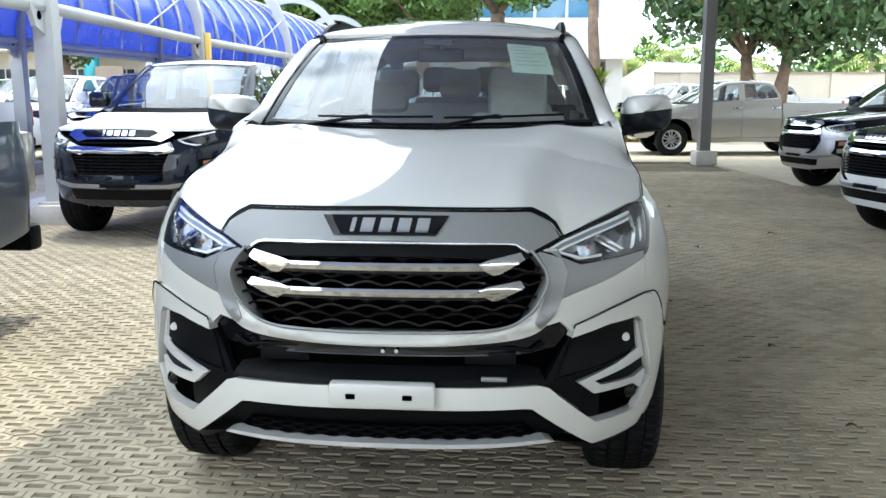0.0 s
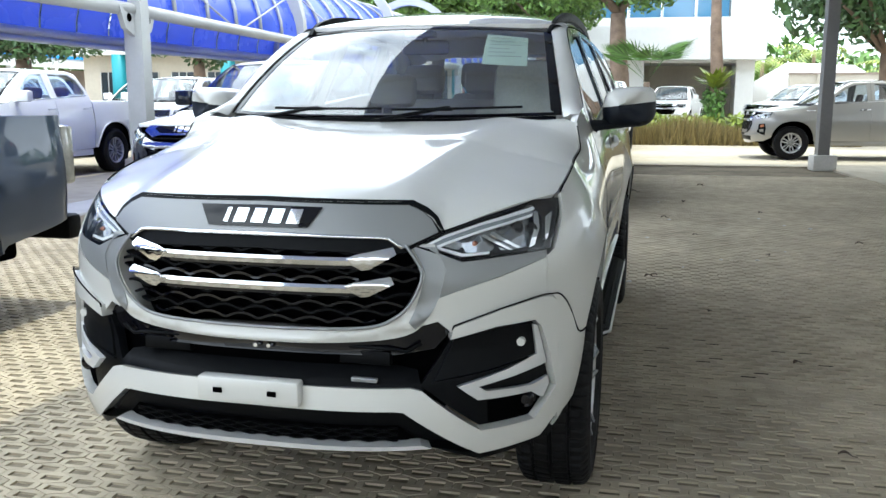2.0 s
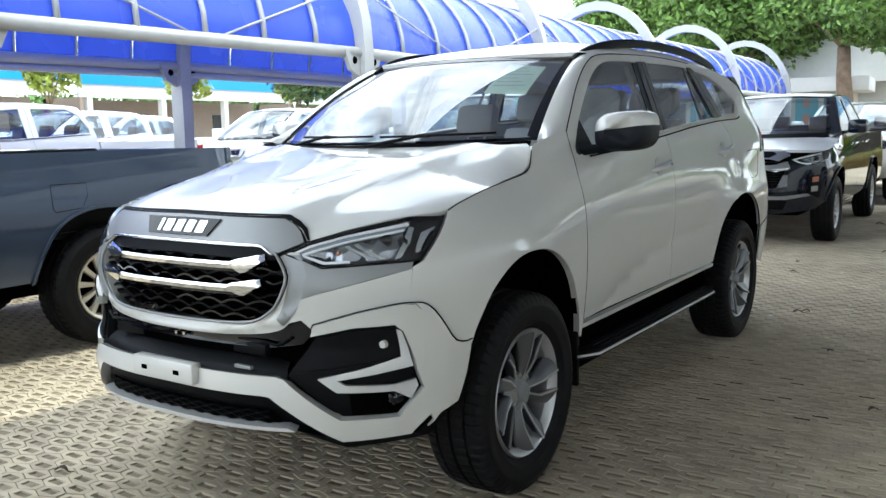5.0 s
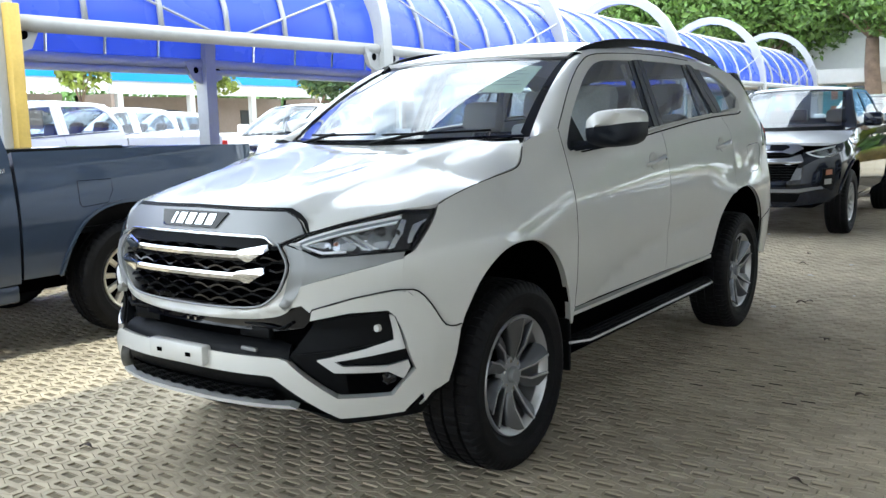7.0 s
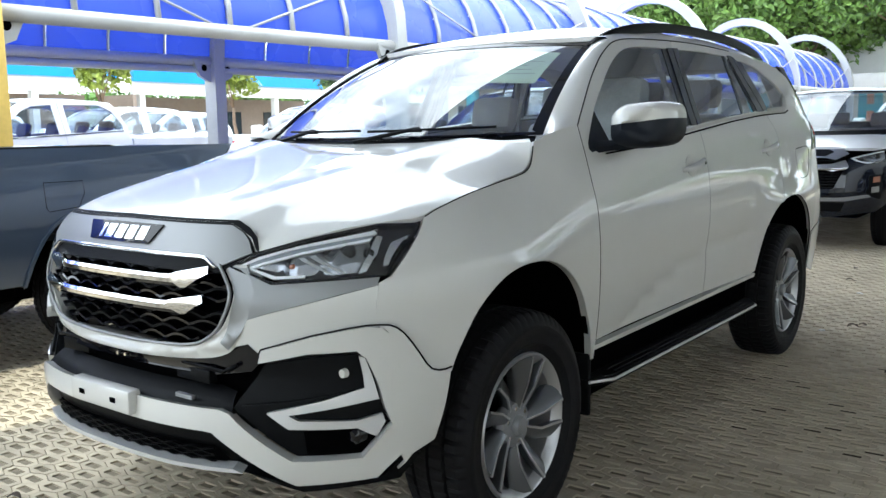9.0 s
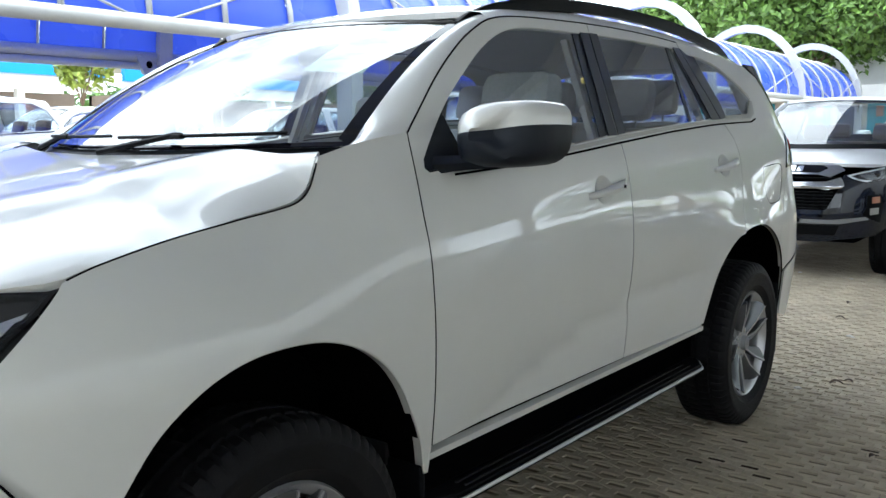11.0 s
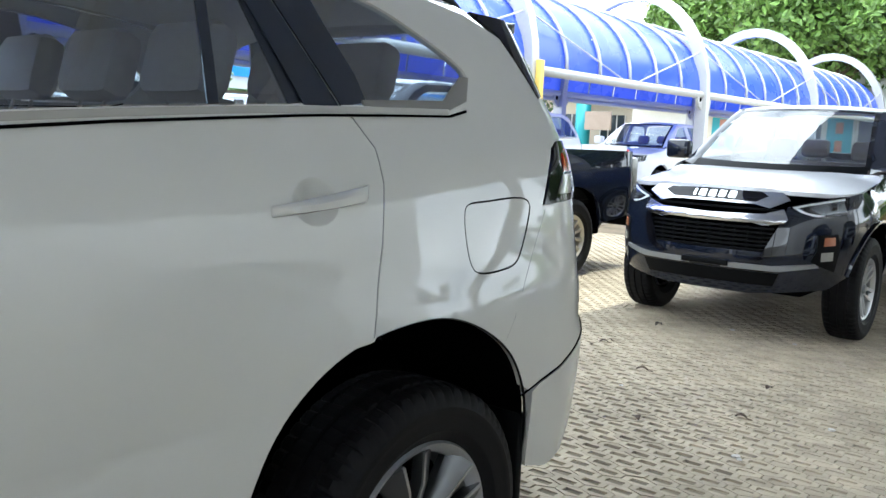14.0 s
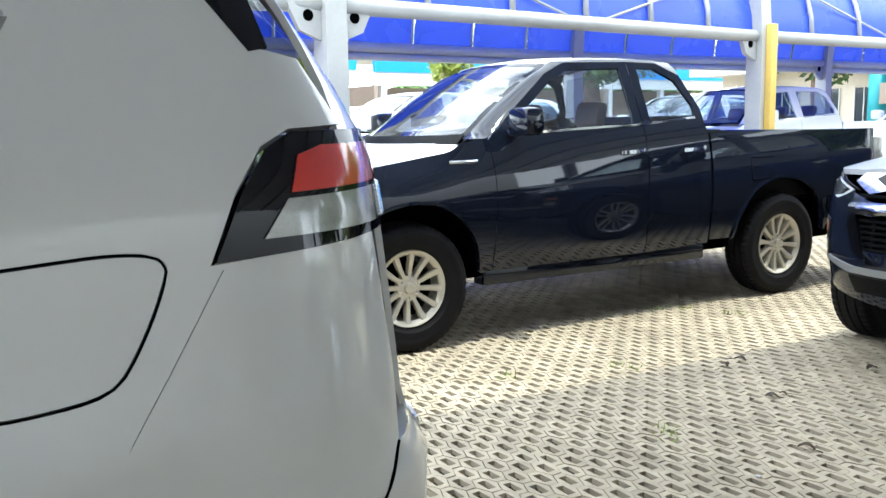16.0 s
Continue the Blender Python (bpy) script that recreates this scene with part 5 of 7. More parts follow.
        tube(bm, [(s * x, y, z) for x, y, z in top_seam] + [(s * corner_lift(y, z)[0], y, z) for y, z in SEAM[::-1][1:]], 0.0026, 6)
        part("panel_gap", bm, DARK, t)
    # tail
    tg = [(0, 1.36), (0.60, 1.36), (0.66, 1.20), (0.66, 0.82), (0, 0.82)]
    skin("tailgate", [sym(tg)], R(), rear_out, PEARL, t, step=0.06)
    skin("rear_bumper", [sym([(0, 0.815), (0.62, 0.815), (0.62, 0.48), (0, 0.47)])], R(0.004), rear_out, PEARL, t, step=0.06)
    skin("rear_screen", [sym([(0, 1.70), (0.50, 1.68), (0.58, 1.37), (0, 1.37)])], R(-0.006), rear_out, TINT, t, step=0.08, thick=0.0).visible_shadow = False
    pair("d_pillar", [[(0.50, 1.70), (0.585, 1.69), (0.78, 1.37), (0.58, 1.37)]], R(-0.004), rear_out, PEARL, t, step=0.06)
    pair("spoiler_fin", [[(4.19, 1.702), (4.29, 1.650), (4.365, 1.55), (4.412, 1.485), (4.445, 1.492), (4.43, 1.56), (4.40, 1.70)]], S(0.003), side_out, GLOSS_BLACK, t, step=0.04, thick=0.01)
    bm = bmesh.new()
    loft(bm, [[(x, 4.44, suv_roof_z(x, 4.44) + 0.005) for x in np.linspace(-0.60, 0.60, 13)], [(x, 4.60 - 0.08 * (x / 0.6) ** 2, 1.735 - 0.02 * (x / 0.6) ** 2) for x in np.linspace(-0.62, 0.62, 13)], [(x, 4.60 - 0.08 * (x / 0.6) ** 2, 1.705 - 0.02 * (x / 0.6) ** 2) for x in np.linspace(-0.62, 0.62, 13)], [(x, 4.44, 1.69) for x in np.linspace(-0.6, 0.6, 13)]])
    part("spoiler", bm, PEARL, t)
    for s in (False, True):
        tl = skin("tail_lamp", [LAMP_TAIL], S(0.004), side_out, GLOSS_BLACK, t, step=0.03, thick=0.03, mirror=s, label="tail lamp with red and frosted lenses in a black frame")
        skin("red_lens", [[(4.435, 1.283), (4.455, 1.335), (4.50, 1.348), (4.70, 1.350), (4.705, 1.290)]], S(0.008), side_out, RED_LENS, tl, step=0.03, thick=0.006, mirror=s)
        skin("white_lens", [[(4.385, 1.222), (4.428, 1.275), (4.705, 1.282), (4.71, 1.226)]], S(0.008), side_out, SMOKE_LENS, tl, step=0.03, thick=0.006, mirror=s)
        bm = bmesh.new()
        for k in range(9):
            z = 1.229 + k * 0.006
            y = 4.60
            sx = -1 if s else 1
            sweep(bm, [(sx * (SUV.side(yy, z) + 0.010), yy, z) for yy in np.linspace(4.64, 4.70, 6)], [(-0.001, -0.0012), (0.003, -0.0012), (0.003, 0.0012), (-0.001, 0.0012)], (0, 0, 1))
        part("lens_rib", bm, CHROME, tl)
    # sills, steps, wells, underside
    for s in (1, -1):
        bm = bmesh.new()
        sweep(bm, [(s * 0.868, 1.492, 0.545), (s * 0.868, 2.4, 0.550), (s * 0.876, 3.305, 0.558)], [(-0.012, -0.012), (0.012, -0.012), (0.014, 0.006), (-0.012, 0.010)], (0, 0, 1))
        part("sill_moulding", bm, PEARL, t)
        # rocker kept near-black, its shade put into the colour
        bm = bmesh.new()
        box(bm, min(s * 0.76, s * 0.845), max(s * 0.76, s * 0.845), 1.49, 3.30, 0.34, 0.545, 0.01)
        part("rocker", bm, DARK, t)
        bm = bmesh.new()
        y = [1.465, 1.57, 3.20, 3.295]
        x = [0.868, 0.925, 0.930, 0.875]
        vs = [[bm.verts.new((s * a, b, z)) for z in (0.392, 0.428)] for a, b in list(zip(x, y)) + [(0.74, 3.295), (0.74, 1.465)]]
        bm.faces.new([v[1] for v in vs])
        bm.faces.new([v[0] for v in vs][::-1])
        for i in range(6):
            bm.faces.new((vs[i - 1][0], vs[i][0], vs[i][1], vs[i - 1][1]))
        bmesh.ops.recalc_face_normals(bm, faces=bm.faces[:])
        bmesh.ops.bevel(bm, geom=bm.edges[:], offset=0.008, segments=2, affect="EDGES")
        st = part("side_step", bm, PLASTIC, t, "black side step with a silver edge")
        for xo in (0.80, 0.835, 0.87, 0.90):
            bm = bmesh.new()
            box(bm, s * xo - 0.005, s * xo + 0.005, 1.62, 3.14, 0.426, 0.434, 0.002)
            part("tread_rib", bm, TYRE, st)
        bm = bmesh.new()
        tube(bm, [(s * 0.872, 1.468, 0.412), (s * 0.928, 1.57, 0.412), (s * 0.933, 3.20, 0.412), (s * 0.879, 3.292, 0.412)], 0.006, 6)
        part("step_edge", bm, SILVER, st)
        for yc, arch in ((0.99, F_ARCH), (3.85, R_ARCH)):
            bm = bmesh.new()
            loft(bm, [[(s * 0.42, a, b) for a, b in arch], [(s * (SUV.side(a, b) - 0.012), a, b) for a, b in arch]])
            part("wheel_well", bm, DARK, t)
            bm = bmesh.new()
            pts = [(s * (SUV.side(a, b) - 0.004), a, b) for a, b in arch]
            tube(bm, pts, 0.004, 6)
            part("arch_edge", bm, PEARL if yc < 2 else PLASTIC, t)
        bm = bmesh.new()
        box(bm, min(s * 0.70, s * 0.90), max(s * 0.70, s * 0.90), 4.245, 4.275, 0.26, 0.62, 0.008, )
        part("mud_flap", bm, PLASTIC, t)
        bm = bmesh.new()
        box(bm, min(s * 0.72, s * 0.87), max(s * 0.72, s * 0.87), 1.468, 1.492, 0.28, 0.52, 0.008)
        part("mud_flap", bm, PLASTIC, t)
    # plain near-black blocks; they also stop daylight showing through the wheel wells
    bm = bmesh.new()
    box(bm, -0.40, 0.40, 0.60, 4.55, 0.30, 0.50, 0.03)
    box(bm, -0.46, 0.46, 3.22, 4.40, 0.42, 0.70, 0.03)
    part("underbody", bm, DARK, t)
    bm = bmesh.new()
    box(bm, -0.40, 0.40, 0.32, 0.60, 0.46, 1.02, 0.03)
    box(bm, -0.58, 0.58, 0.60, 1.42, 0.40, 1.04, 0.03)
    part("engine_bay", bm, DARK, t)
    # cabin
    bm = bmesh.new()
    box(bm, -0.76, 0.76, 1.46, 3.24, 0.50, 0.56)
    box(bm, -0.41, 0.41, 3.24, 4.45, 0.50, 0.56)
    for q in (-0.785, 0.785):
        box(bm, q - 0.015, q + 0.015, 1.50, 3.22, 0.56, 1.30, 0.01)
        box(bm, q - 0.015, q + 0.015, 3.22, 4.30, 1.00, 1.33, 0.01)
    box(bm, -0.74, 0.74, 4.32, 4.36, 0.60, 1.33)
    part("cabin_lining", bm, CABIN, t)
    bm = bmesh.new()
    loft(bm, [[(x, y, suv_roof_z(x, y) - 0.045) for x in np.linspace(-0.60, 0.60, 9)] for y in np.linspace(2.0, 4.40, 9)])
    part("headliner", bm, HEADLINER, t)
    bm = bmesh.new()
    loft(bm, [[(x, 1.20 + 0.24 * (x / 0.72) ** 2, 1.275 + 0.02 * (x / 0.72) ** 2) for x in np.linspace(-0.72, 0.72, 15)], [(x, 1.62 + 0.10 * (x / 0.7) ** 2, 1.285) for x in np.linspace(-0.74, 0.74, 15)], [(x, 1.78, 1.20) for x in np.linspace(-0.74, 0.74, 15)], [(x, 1.72, 0.80) for x in np.linspace(-0.74, 0.74, 15)]])
    part("dashboard", bm, CABIN, t)
    bm = bmesh.new()
    ringp = [(0.185 * math.cos(a), 0, 0.185 * math.sin(a)) for a in np.linspace(0, 2 * math.pi, 37)]
    tube(bm, ringp, 0.016, 8)
    box(bm, -0.07, 0.07, -0.02, 0.03, -0.06, 0.05, 0.02)
    for a in (0, 180, 270):
        box(bm, 0.04, 0.18, -0.008, 0.008, -0.015, 0.015, 0.004, pose(0, 0, 0, 0, -a, 0))
    bmesh.ops.transform(bm, matrix=pose(-0.38, 1.88, 1.15, -24), verts=bm.verts[:])
    part("steering_wheel", bm, CABIN, t)
    seat(t, -0.38, 2.48, 0.62, LEATHER)
    seat(t, 0.38, 2.44, 0.66, LEATHER, WRAP, 0.54)
    for s in (1, -1):
        for y0, y1 in ((2.545, 2.590), (3.555, 3.500)):
            bm = bmesh.new()
            pts = [Vector((s * (SUV.side(y, z) - 0.055), y, z)) for y, z in ((y0 + (y1 - y0) * k / 6, 1.32 + 0.37 * k / 6) for k in range(7))]
            sweep(bm, pts, [(-0.017, -0.010), (0.017, -0.010), (0.012, 0.010), (-0.012, 0.010)], [(1, 0, 0)] * 7)
            part("pillar_lining", bm, LEATHER, t)
    seat(t, 0.0, 3.28, 0.70, LEATHER, None, 1.22, 3)
    seat(t, 0.0, 4.05, 0.74, LEATHER, None, 0.78, 2)
    bm = bmesh.new()
    box(bm, -0.115, 0.115, 1.98, 2.01, 1.600, 1.668, 0.018)
    tube(bm, [(0, 1.99, 1.66), (0, 1.97, 1.715)], 0.012, 8)
    part("rear_view_mirror", bm, CABIN, t)
    bm = bmesh.new()
    box(bm, -0.07, 0.07, 1.86, 1.96, 1.675, 1.705, 0.012)
    part("camera_pod", bm, CABIN, t)
    # paper taped inside the windscreen
    P = lambda u, v: tuple(Vector(suv_screen(u, v)) + Vector((0, 0.004, -0.006)))
    sheet = skin("paper_notice", [[(0.545, 0.50), (0.825, 0.475), (0.835, 0.86), (0.54, 0.90)]], P, (0, -0.5, 0.8), PAPER, t, step=0.05, thick=0.001, label="pale green paper notice taped behind the windscreen")
    for k in range(6):
        v = 0.83 - k * 0.05
        skin("print_line", [[(0.575, v), (0.66 + 0.04 * (k % 3) + 0.05, v - 0.005), (0.66 + 0.04 * (k % 3) + 0.05, v + 0.003), (0.575, v + 0.008)]], lambda u, w: tuple(Vector(suv_screen(u, w)) + Vector((0, 0.002, -0.003))), (0, -0.5, 0.8), INK, sheet, step=0.1, thick=0.0)
    # cowl and wipers
    bm = bmesh.new()
    loft(bm, [[Vector(suv_screen(u, -0.10)) + Vector((0, 0, -0.012)) for u in np.linspace(-0.97, 0.97, 21)], [Vector(suv_screen(u, 0.01)) + Vector((0, 0, -0.006)) for u in np.linspace(-0.97, 0.97, 21)]])
    part("cowl", bm, PLASTIC, t)
    for u0, u1 in ((-0.62, 0.06), (0.12, 0.80)):
        a = [Vector(suv_screen(u, 0.035 + 0.012 * (u - u0))) + Vector((0, -0.016, 0.016)) for u in np.linspace(u0, u1, 12)]
        bm = bmesh.new()
        tube(bm, a, 0.005, 6)
        piv = Vector(suv_screen(u0 - 0.02 + (u1 - u0) * 0.45, 0.03)) + Vector((0, -0.016, 0.024))
        tube(bm, [a[5] + Vector((0, 0, 0.005)), piv, Vector(suv_screen(u0 - 0.05, -0.03)) + Vector((0, -0.01, 0.01))], [0.005, 0.007, 0.009], 6)
        box(bm, piv.x - 0.04, piv.x + 0.03, piv.y - 0.010, piv.y + 0.010, piv.z - 0.012, piv.z + 0.002, 0.004)
        part("wiper", bm, PLASTIC, t)
    # door mirrors and handles
    for s in (1, -1):
        mir = part("door_mirror", mirror_mesh(s, "cap"), PEARL, t, "white mirror cap over a black housing", limit=50)
        part("mirror_housing", mirror_mesh(s, "base"), HOUSING, mir, limit=50)
        bm = bmesh.new()
        box(bm, min(s * 0.885, s * 1.055), max(s * 0.885, s * 1.055), 1.834, 1.838, 1.300, 1.435, 0.001)
        part("mirror_glass", bm, CHROME, mir)
        for y0, z0, cy, cz, door in ((2.332, 1.160, 2.440, 1.176, doors[0 if s > 0 else 1]), (3.390, 1.210, 3.505, 1.226, doors_r[0 if s > 0 else 1])):
            h = part("door_handle", handle_mesh(s, y0, z0), PEARL, door, limit=50)
            bm = bmesh.new()
            loft(bm, [[Vector((s * (SUV.side(y, z) - d), y, z)) for y, z in (lambda q: q + q[:1])(scoop_loop(cy, cz, k))] for k, d in ((k, 0.019 * (1 - k * k) ** 1.35) for k in (1.0, 0.95, 0.88, 0.8, 0.7, 0.58, 0.44, 0.28, 0.12, 0.02))])
            bmesh.ops.recalc_face_normals(bm, faces=bm.faces[:])
            if sum(f.normal.x for f in bm.faces) * s < 0:
                bmesh.ops.reverse_faces(bm, faces=bm.faces[:])
            part("handle_scoop", bm, PEARL, door, limit=60)
            if cy < 3:
                bm = bmesh.new()
                x = SUV.side(2.525, 1.186) + 0.030
                box(bm, min(s * x, s * (x + 0.008)), max(s * x, s * (x + 0.008)), 2.519, 2.531, 1.180, 1.191, 0.002)
                part("lock_button", bm, DARK, door)
    wheel(t, 0.785, 0.99, 0.385, 0.385, 0.255, 0.242, "twist", 1, 8)
    wheel(t, -0.785, 0.99, 0.385, 0.385, 0.255, 0.242, "twist", -1, 20)
    wheel(t, 0.795, 3.855, 0.385, 0.385, 0.255, 0.242, "twist", 1, 40)
    wheel(t, -0.795, 3.855, 0.385, 0.385, 0.255, 0.242, "twist", -1, 70)
    return t


def resample2(pts, n):
    return [(p.x, p.y) for p in resample([(a, b, 0) for a, b in pts], n)]


def mirror_mesh(s, which):
    """The rounded wing of a door mirror: the painted cap on its upper front, or the dark housing and its foot."""
    bm = bmesh.new()
    n = 28
    rings = []
    for k, (y, sc) in enumerate(((1.588, 0.20), (1.595, 0.50), (1.615, 0.78), (1.66, 0.95), (1.74, 1.0), (1.83, 0.97))):
        ring = []
        for i in range(n):
            a = 2 * math.pi * i / n
            cx, cz = 0.970, 1.360
            rx, rz = 0.112 * sc, 0.086 * sc
            c, d = math.cos(a), math.sin(a)
            px = cx + rx * math.copysign(abs(c) ** 0.55, c) - 0.02 * (1 - sc)
            pz = cz + rz * math.copysign(abs(d) ** 0.6, d) + 0.012 * c * sc
            yy = y + 0.05 * max(0, c) * (1 - k / 8)
            ring.append((s * px, yy, pz))
        rings.append(ring)
    vr = [[bm.verts.new(p) for p in r] for r in rings]
    bm.faces.new(vr[0])
    bm.faces.new(vr[-1])
    for a, b in zip(vr, vr[1:]):
        for i in range(n):
            bm.faces.new((a[i], a[(i + 1) % n], b[(i + 1) % n], b[i]))
    bmesh.ops.recalc_face_normals(bm, faces=bm.faces[:])
    if which == "cap":
        bmesh.ops.bisect_plane(bm, geom=bm.verts[:] + bm.edges[:] + bm.faces[:], plane_co=(s * 0.97, 1.7, 1.372), plane_no=(-s * 0.12, 0, 1), clear_inner=True)
        box(bm, min(s * 0.868, s * 0.893), max(s * 0.868, s * 0.893), 1.64, 1.80, 1.312, 1.40, 0.010)
    else:
        bmesh.ops.bisect_plane(bm, geom=bm.verts[:] + bm.edges[:] + bm.faces[:], plane_co=(s * 0.97, 1.7, 1.372), plane_no=(-s * 0.12, 0, 1), clear_outer=True)
        rings = []
        for x, y0, y1, z0, z1 in ((0.955, 1.66, 1.82, 1.275, 1.315), (0.88, 1.60, 1.76, 1.268, 1.306), (0.80, 1.575, 1.72, 1.255, 1.305)):
            rings.append([bm.verts.new((s * x, y, z)) for y, z in ((y0, (z0 + z1) / 2), (y0 + 0.02, z0), (y1, z0 + 0.008), (y1, z1), (y0 + 0.02, z1))])
        for a, b in zip(rings, rings[1:]):
            for i in range(5):
                bm.faces.new((a[i], a[(i + 1) % 5], b[(i + 1) % 5], b[i]))
        bm.faces.new(rings[0])
        bm.faces.new(rings[-1][::-1])
        bmesh.ops.recalc_face_normals(bm, faces=bm.faces[:])
    return bm


def handle_mesh(s, y0, z0):
    bm = bmesh.new()
    pts, n = [], 14
    rows = []
    for k in range(n):
        f = k / (n - 1)
        y = y0 + 0.262 * f
        z = z0 + 0.030 * f
        lift = 0.034 * math.sin(math.pi * min(max(f, 0.0), 1.0)) ** 0.5 + 0.002
        h = 0.011 + 0.008 * f
        x = SUV.side(y, z)
        rows.append([bm.verts.new((s * (x + d), y, z + e)) for d, e in ((lift * 0.45, -h), (lift, -h * 0.6), (lift * 1.05, h * 0.4), (lift * 0.75, h), (lift * 0.3, h))])
    for a, b in zip(rows, rows[1:]):
        for i in range(5):
            bm.faces.new((a[i], a[(i + 1) % 5], b[(i + 1) % 5], b[i]))
    bm.faces.new(rows[0])
    bm.faces.new(rows[-1][::-1])
    bmesh.ops.recalc_face_normals(bm, faces=bm.faces[:])
    return bm


SUV_M = pose(-0.17, 2.40, 0, 0, 0, -4.5)
build_suv(SUV_M)

# ---- pickups ----
PU = Shell([0.92, 1.5, 2.6, 3.35, 5.2], [0.35, 0.60, 0.85, 1.0, 1.12, 1.24, 1.40, 1.70, 1.80],
           [[0.87, 0.84, 0.84, 0.84, 0.85], [0.91, 0.885, 0.88, 0.88, 0.89], [0.925, 0.90, 0.895, 0.895, 0.905], [0.90, 0.888, 0.884, 0.884, 0.895], [0.835, 0.862, 0.868, 0.870, 0.885],
            [0.78, 0.832, 0.842, 0.846, 0.875], [0.74, 0.768, 0.778, 0.78, 0.865], [0.64, 0.647, 0.652, 0.655, 0.85], [0.60, 0.607, 0.612, 0.615, 0.84]],
           ([0.30, 0.45, 0.60, 0.80, 0.95, 1.05, 1.15], [0.14, 0.06, 0.03, 0.05, 0.075, 0.11, 0.2]), 0.92, (2.9, 2.4),
           ([0.35, 1.8], [5.30, 5.30]), 5.0, (7.0, 4.0))
PU_FA = spline([(1.405, 0.42), (1.37, 0.60), (1.25, 0.77), (1.06, 0.86), (0.84, 0.862), (0.65, 0.785), (0.52, 0.62), (0.49, 0.50)], 4)
PU_RA = spline([(4.585, 0.45), (4.53, 0.62), (4.40, 0.785), (4.20, 0.87), (3.96, 0.87), (3.76, 0.785), (3.64, 0.62), (3.575, 0.45)], 4)
PU_HC = table([0.10, 0.25, 0.6, 1.0, 1.3], [1.100, 1.118, 1.155, 1.195, 1.222])
PU_HD = table([0.10, 0.5, 0.9, 1.15, 1.3], [0.050, 0.055, 0.050, 0.045, 0.012])
PU_RC = table([2.0, 2.35, 2.8, 3.3, 3.6], [1.735, 1.778, 1.785, 1.755, 1.71])


def pu_screen(u, v):
    k = 0.03 * 4 * v * (1 - v)
    return (u * (0.71 - 0.13 * v), (1.16 + 0.24 * u * u) * (1 - v) + (2.0 + 0.11 * u * u) * v - k * 0.5, (1.222 + 0.012 * u * u) * (1 - v) + (1.728 - 0.022 * u * u) * v + k * 0.85)


def build_pickup(m, label, body, bonnet=None, top=None, rims="twelve", crew=True, fine=True, step=0.07, group="", trim=None, lower=None, tail=None, cab=None):
    """A pickup with a two-row or extended cab; fine: with cabin, bed fittings and front details."""
    t = thing("pickup", label, "pickup", m, group)
    S, N = PU.on_side, PU.on_nose
    so, fo, ro, up = (1, 0, 0), (0, -1, 0), (0, 1, 0), (0, 0, 1)
    bonnet, top = bonnet or body, top or body
    trim, lower, tail = trim or SATIN_CHROME, lower or body, tail or RED_LENS
    b, c = cab or ((2.56, 3.50) if crew else (2.74, 3.34))
    hl = spline([(0.53, 1.070), (0.75, 1.096), (1.05, 1.140), (1.22, 1.168), (1.30, 1.215)], 4)
    fender = [(0.50, 1.055)] + hl + [(1.42, 1.235), (1.495, 1.235), (1.512, 1.0), (1.515, 0.8), (1.495, 0.43)] + PU_FA + [(0.44, 0.52), (0.43, 0.94)]
    pair("front_fender", [fender], S(), so, body, t, step=step, thick=0.03)
    wf = [(1.66, 1.272), (1.84, 1.43), (2.08, 1.605), (2.22, 1.665), (b - 0.08, 1.682), (b - 0.07, 1.31)]
    df = [(1.50, 1.238), (1.75, 1.435), (2.03, 1.64), (2.20, 1.715), (b - 0.002, 1.728), (b + 0.004, 1.2), (b + 0.004, 0.43), (1.50, 0.43), (1.52, 0.8), (1.517, 1.0)]
    wr = [(b + 0.08, 1.318), (b + 0.08, 1.684), (c - 0.36, 1.682), (c - 0.20, 1.60), (c - 0.09, 1.42), (c - 0.10, 1.36)]
    dr = [(b + 0.010, 0.43), (b + 0.010, 1.2), (b + 0.004, 1.728), (c - 0.33, 1.722), (c - 0.14, 1.64), (c - 0.03, 1.42), (c - 0.012, 1.24), (c - 0.006, 0.8), (c - 0.004, 0.45)]
    front_doors = pair("front_door", [df, wf], S(), so, body, t, step=step, thick=0.02)
    pair("rear_door", [dr, wr], S(), so, body, t, step=step, thick=0.02)
    for loop in (wf, wr):
        for ob in pair("window", [shrink(loop, 0.002)], S(-0.008), so, TINT, t, step=0.2, thick=0.0):
            ob.visible_shadow = False
    bed = [(c + 0.012, 0.47), (c + 0.012, 1.238), (4.4, 1.238), (5.20, 1.232), (5.285, 1.215), (5.285, 1.02), (5.27, 0.60), (5.0, 0.55), (4.64, 0.50)] + PU_RA + [(3.56, 0.47)]
    sides = pair("bed_side", [bed], S(), so, body, t, step=step, thick=0.04)
    if fine:
        door = [(c + 0.40, 1.045), (c + 0.64, 1.045), (c + 0.645, 0.97), (c + 0.60, 0.89), (c + 0.42, 0.875), (c + 0.40, 0.90)]
        skin("fuel_flap", [shrink(door, 0.004)], S(0.002), so, body, sides[0], step=0.1, thick=0.006)
        # near-black plate under the flap; its rim draws the seam's shade
        skin("flap_seam", [door], S(0.001), so, DARK, sides[0], step=0.1, thick=0.003)
    # bonnet, roof, screen
    hood = [(x, PU.nose(x, 1.06) + 0.004) for x in np.linspace(0, 0.44, 6)] + [(x, PU.nose(x, 1.06) + 0.006) for x in (0.52, 0.62, 0.70, 0.77)] + [(PU.side(y, z) - 0.006, y) for y, z in hl[1:]] + [(0.72, 1.31), (0.5, 1.235), (0, 1.165)]
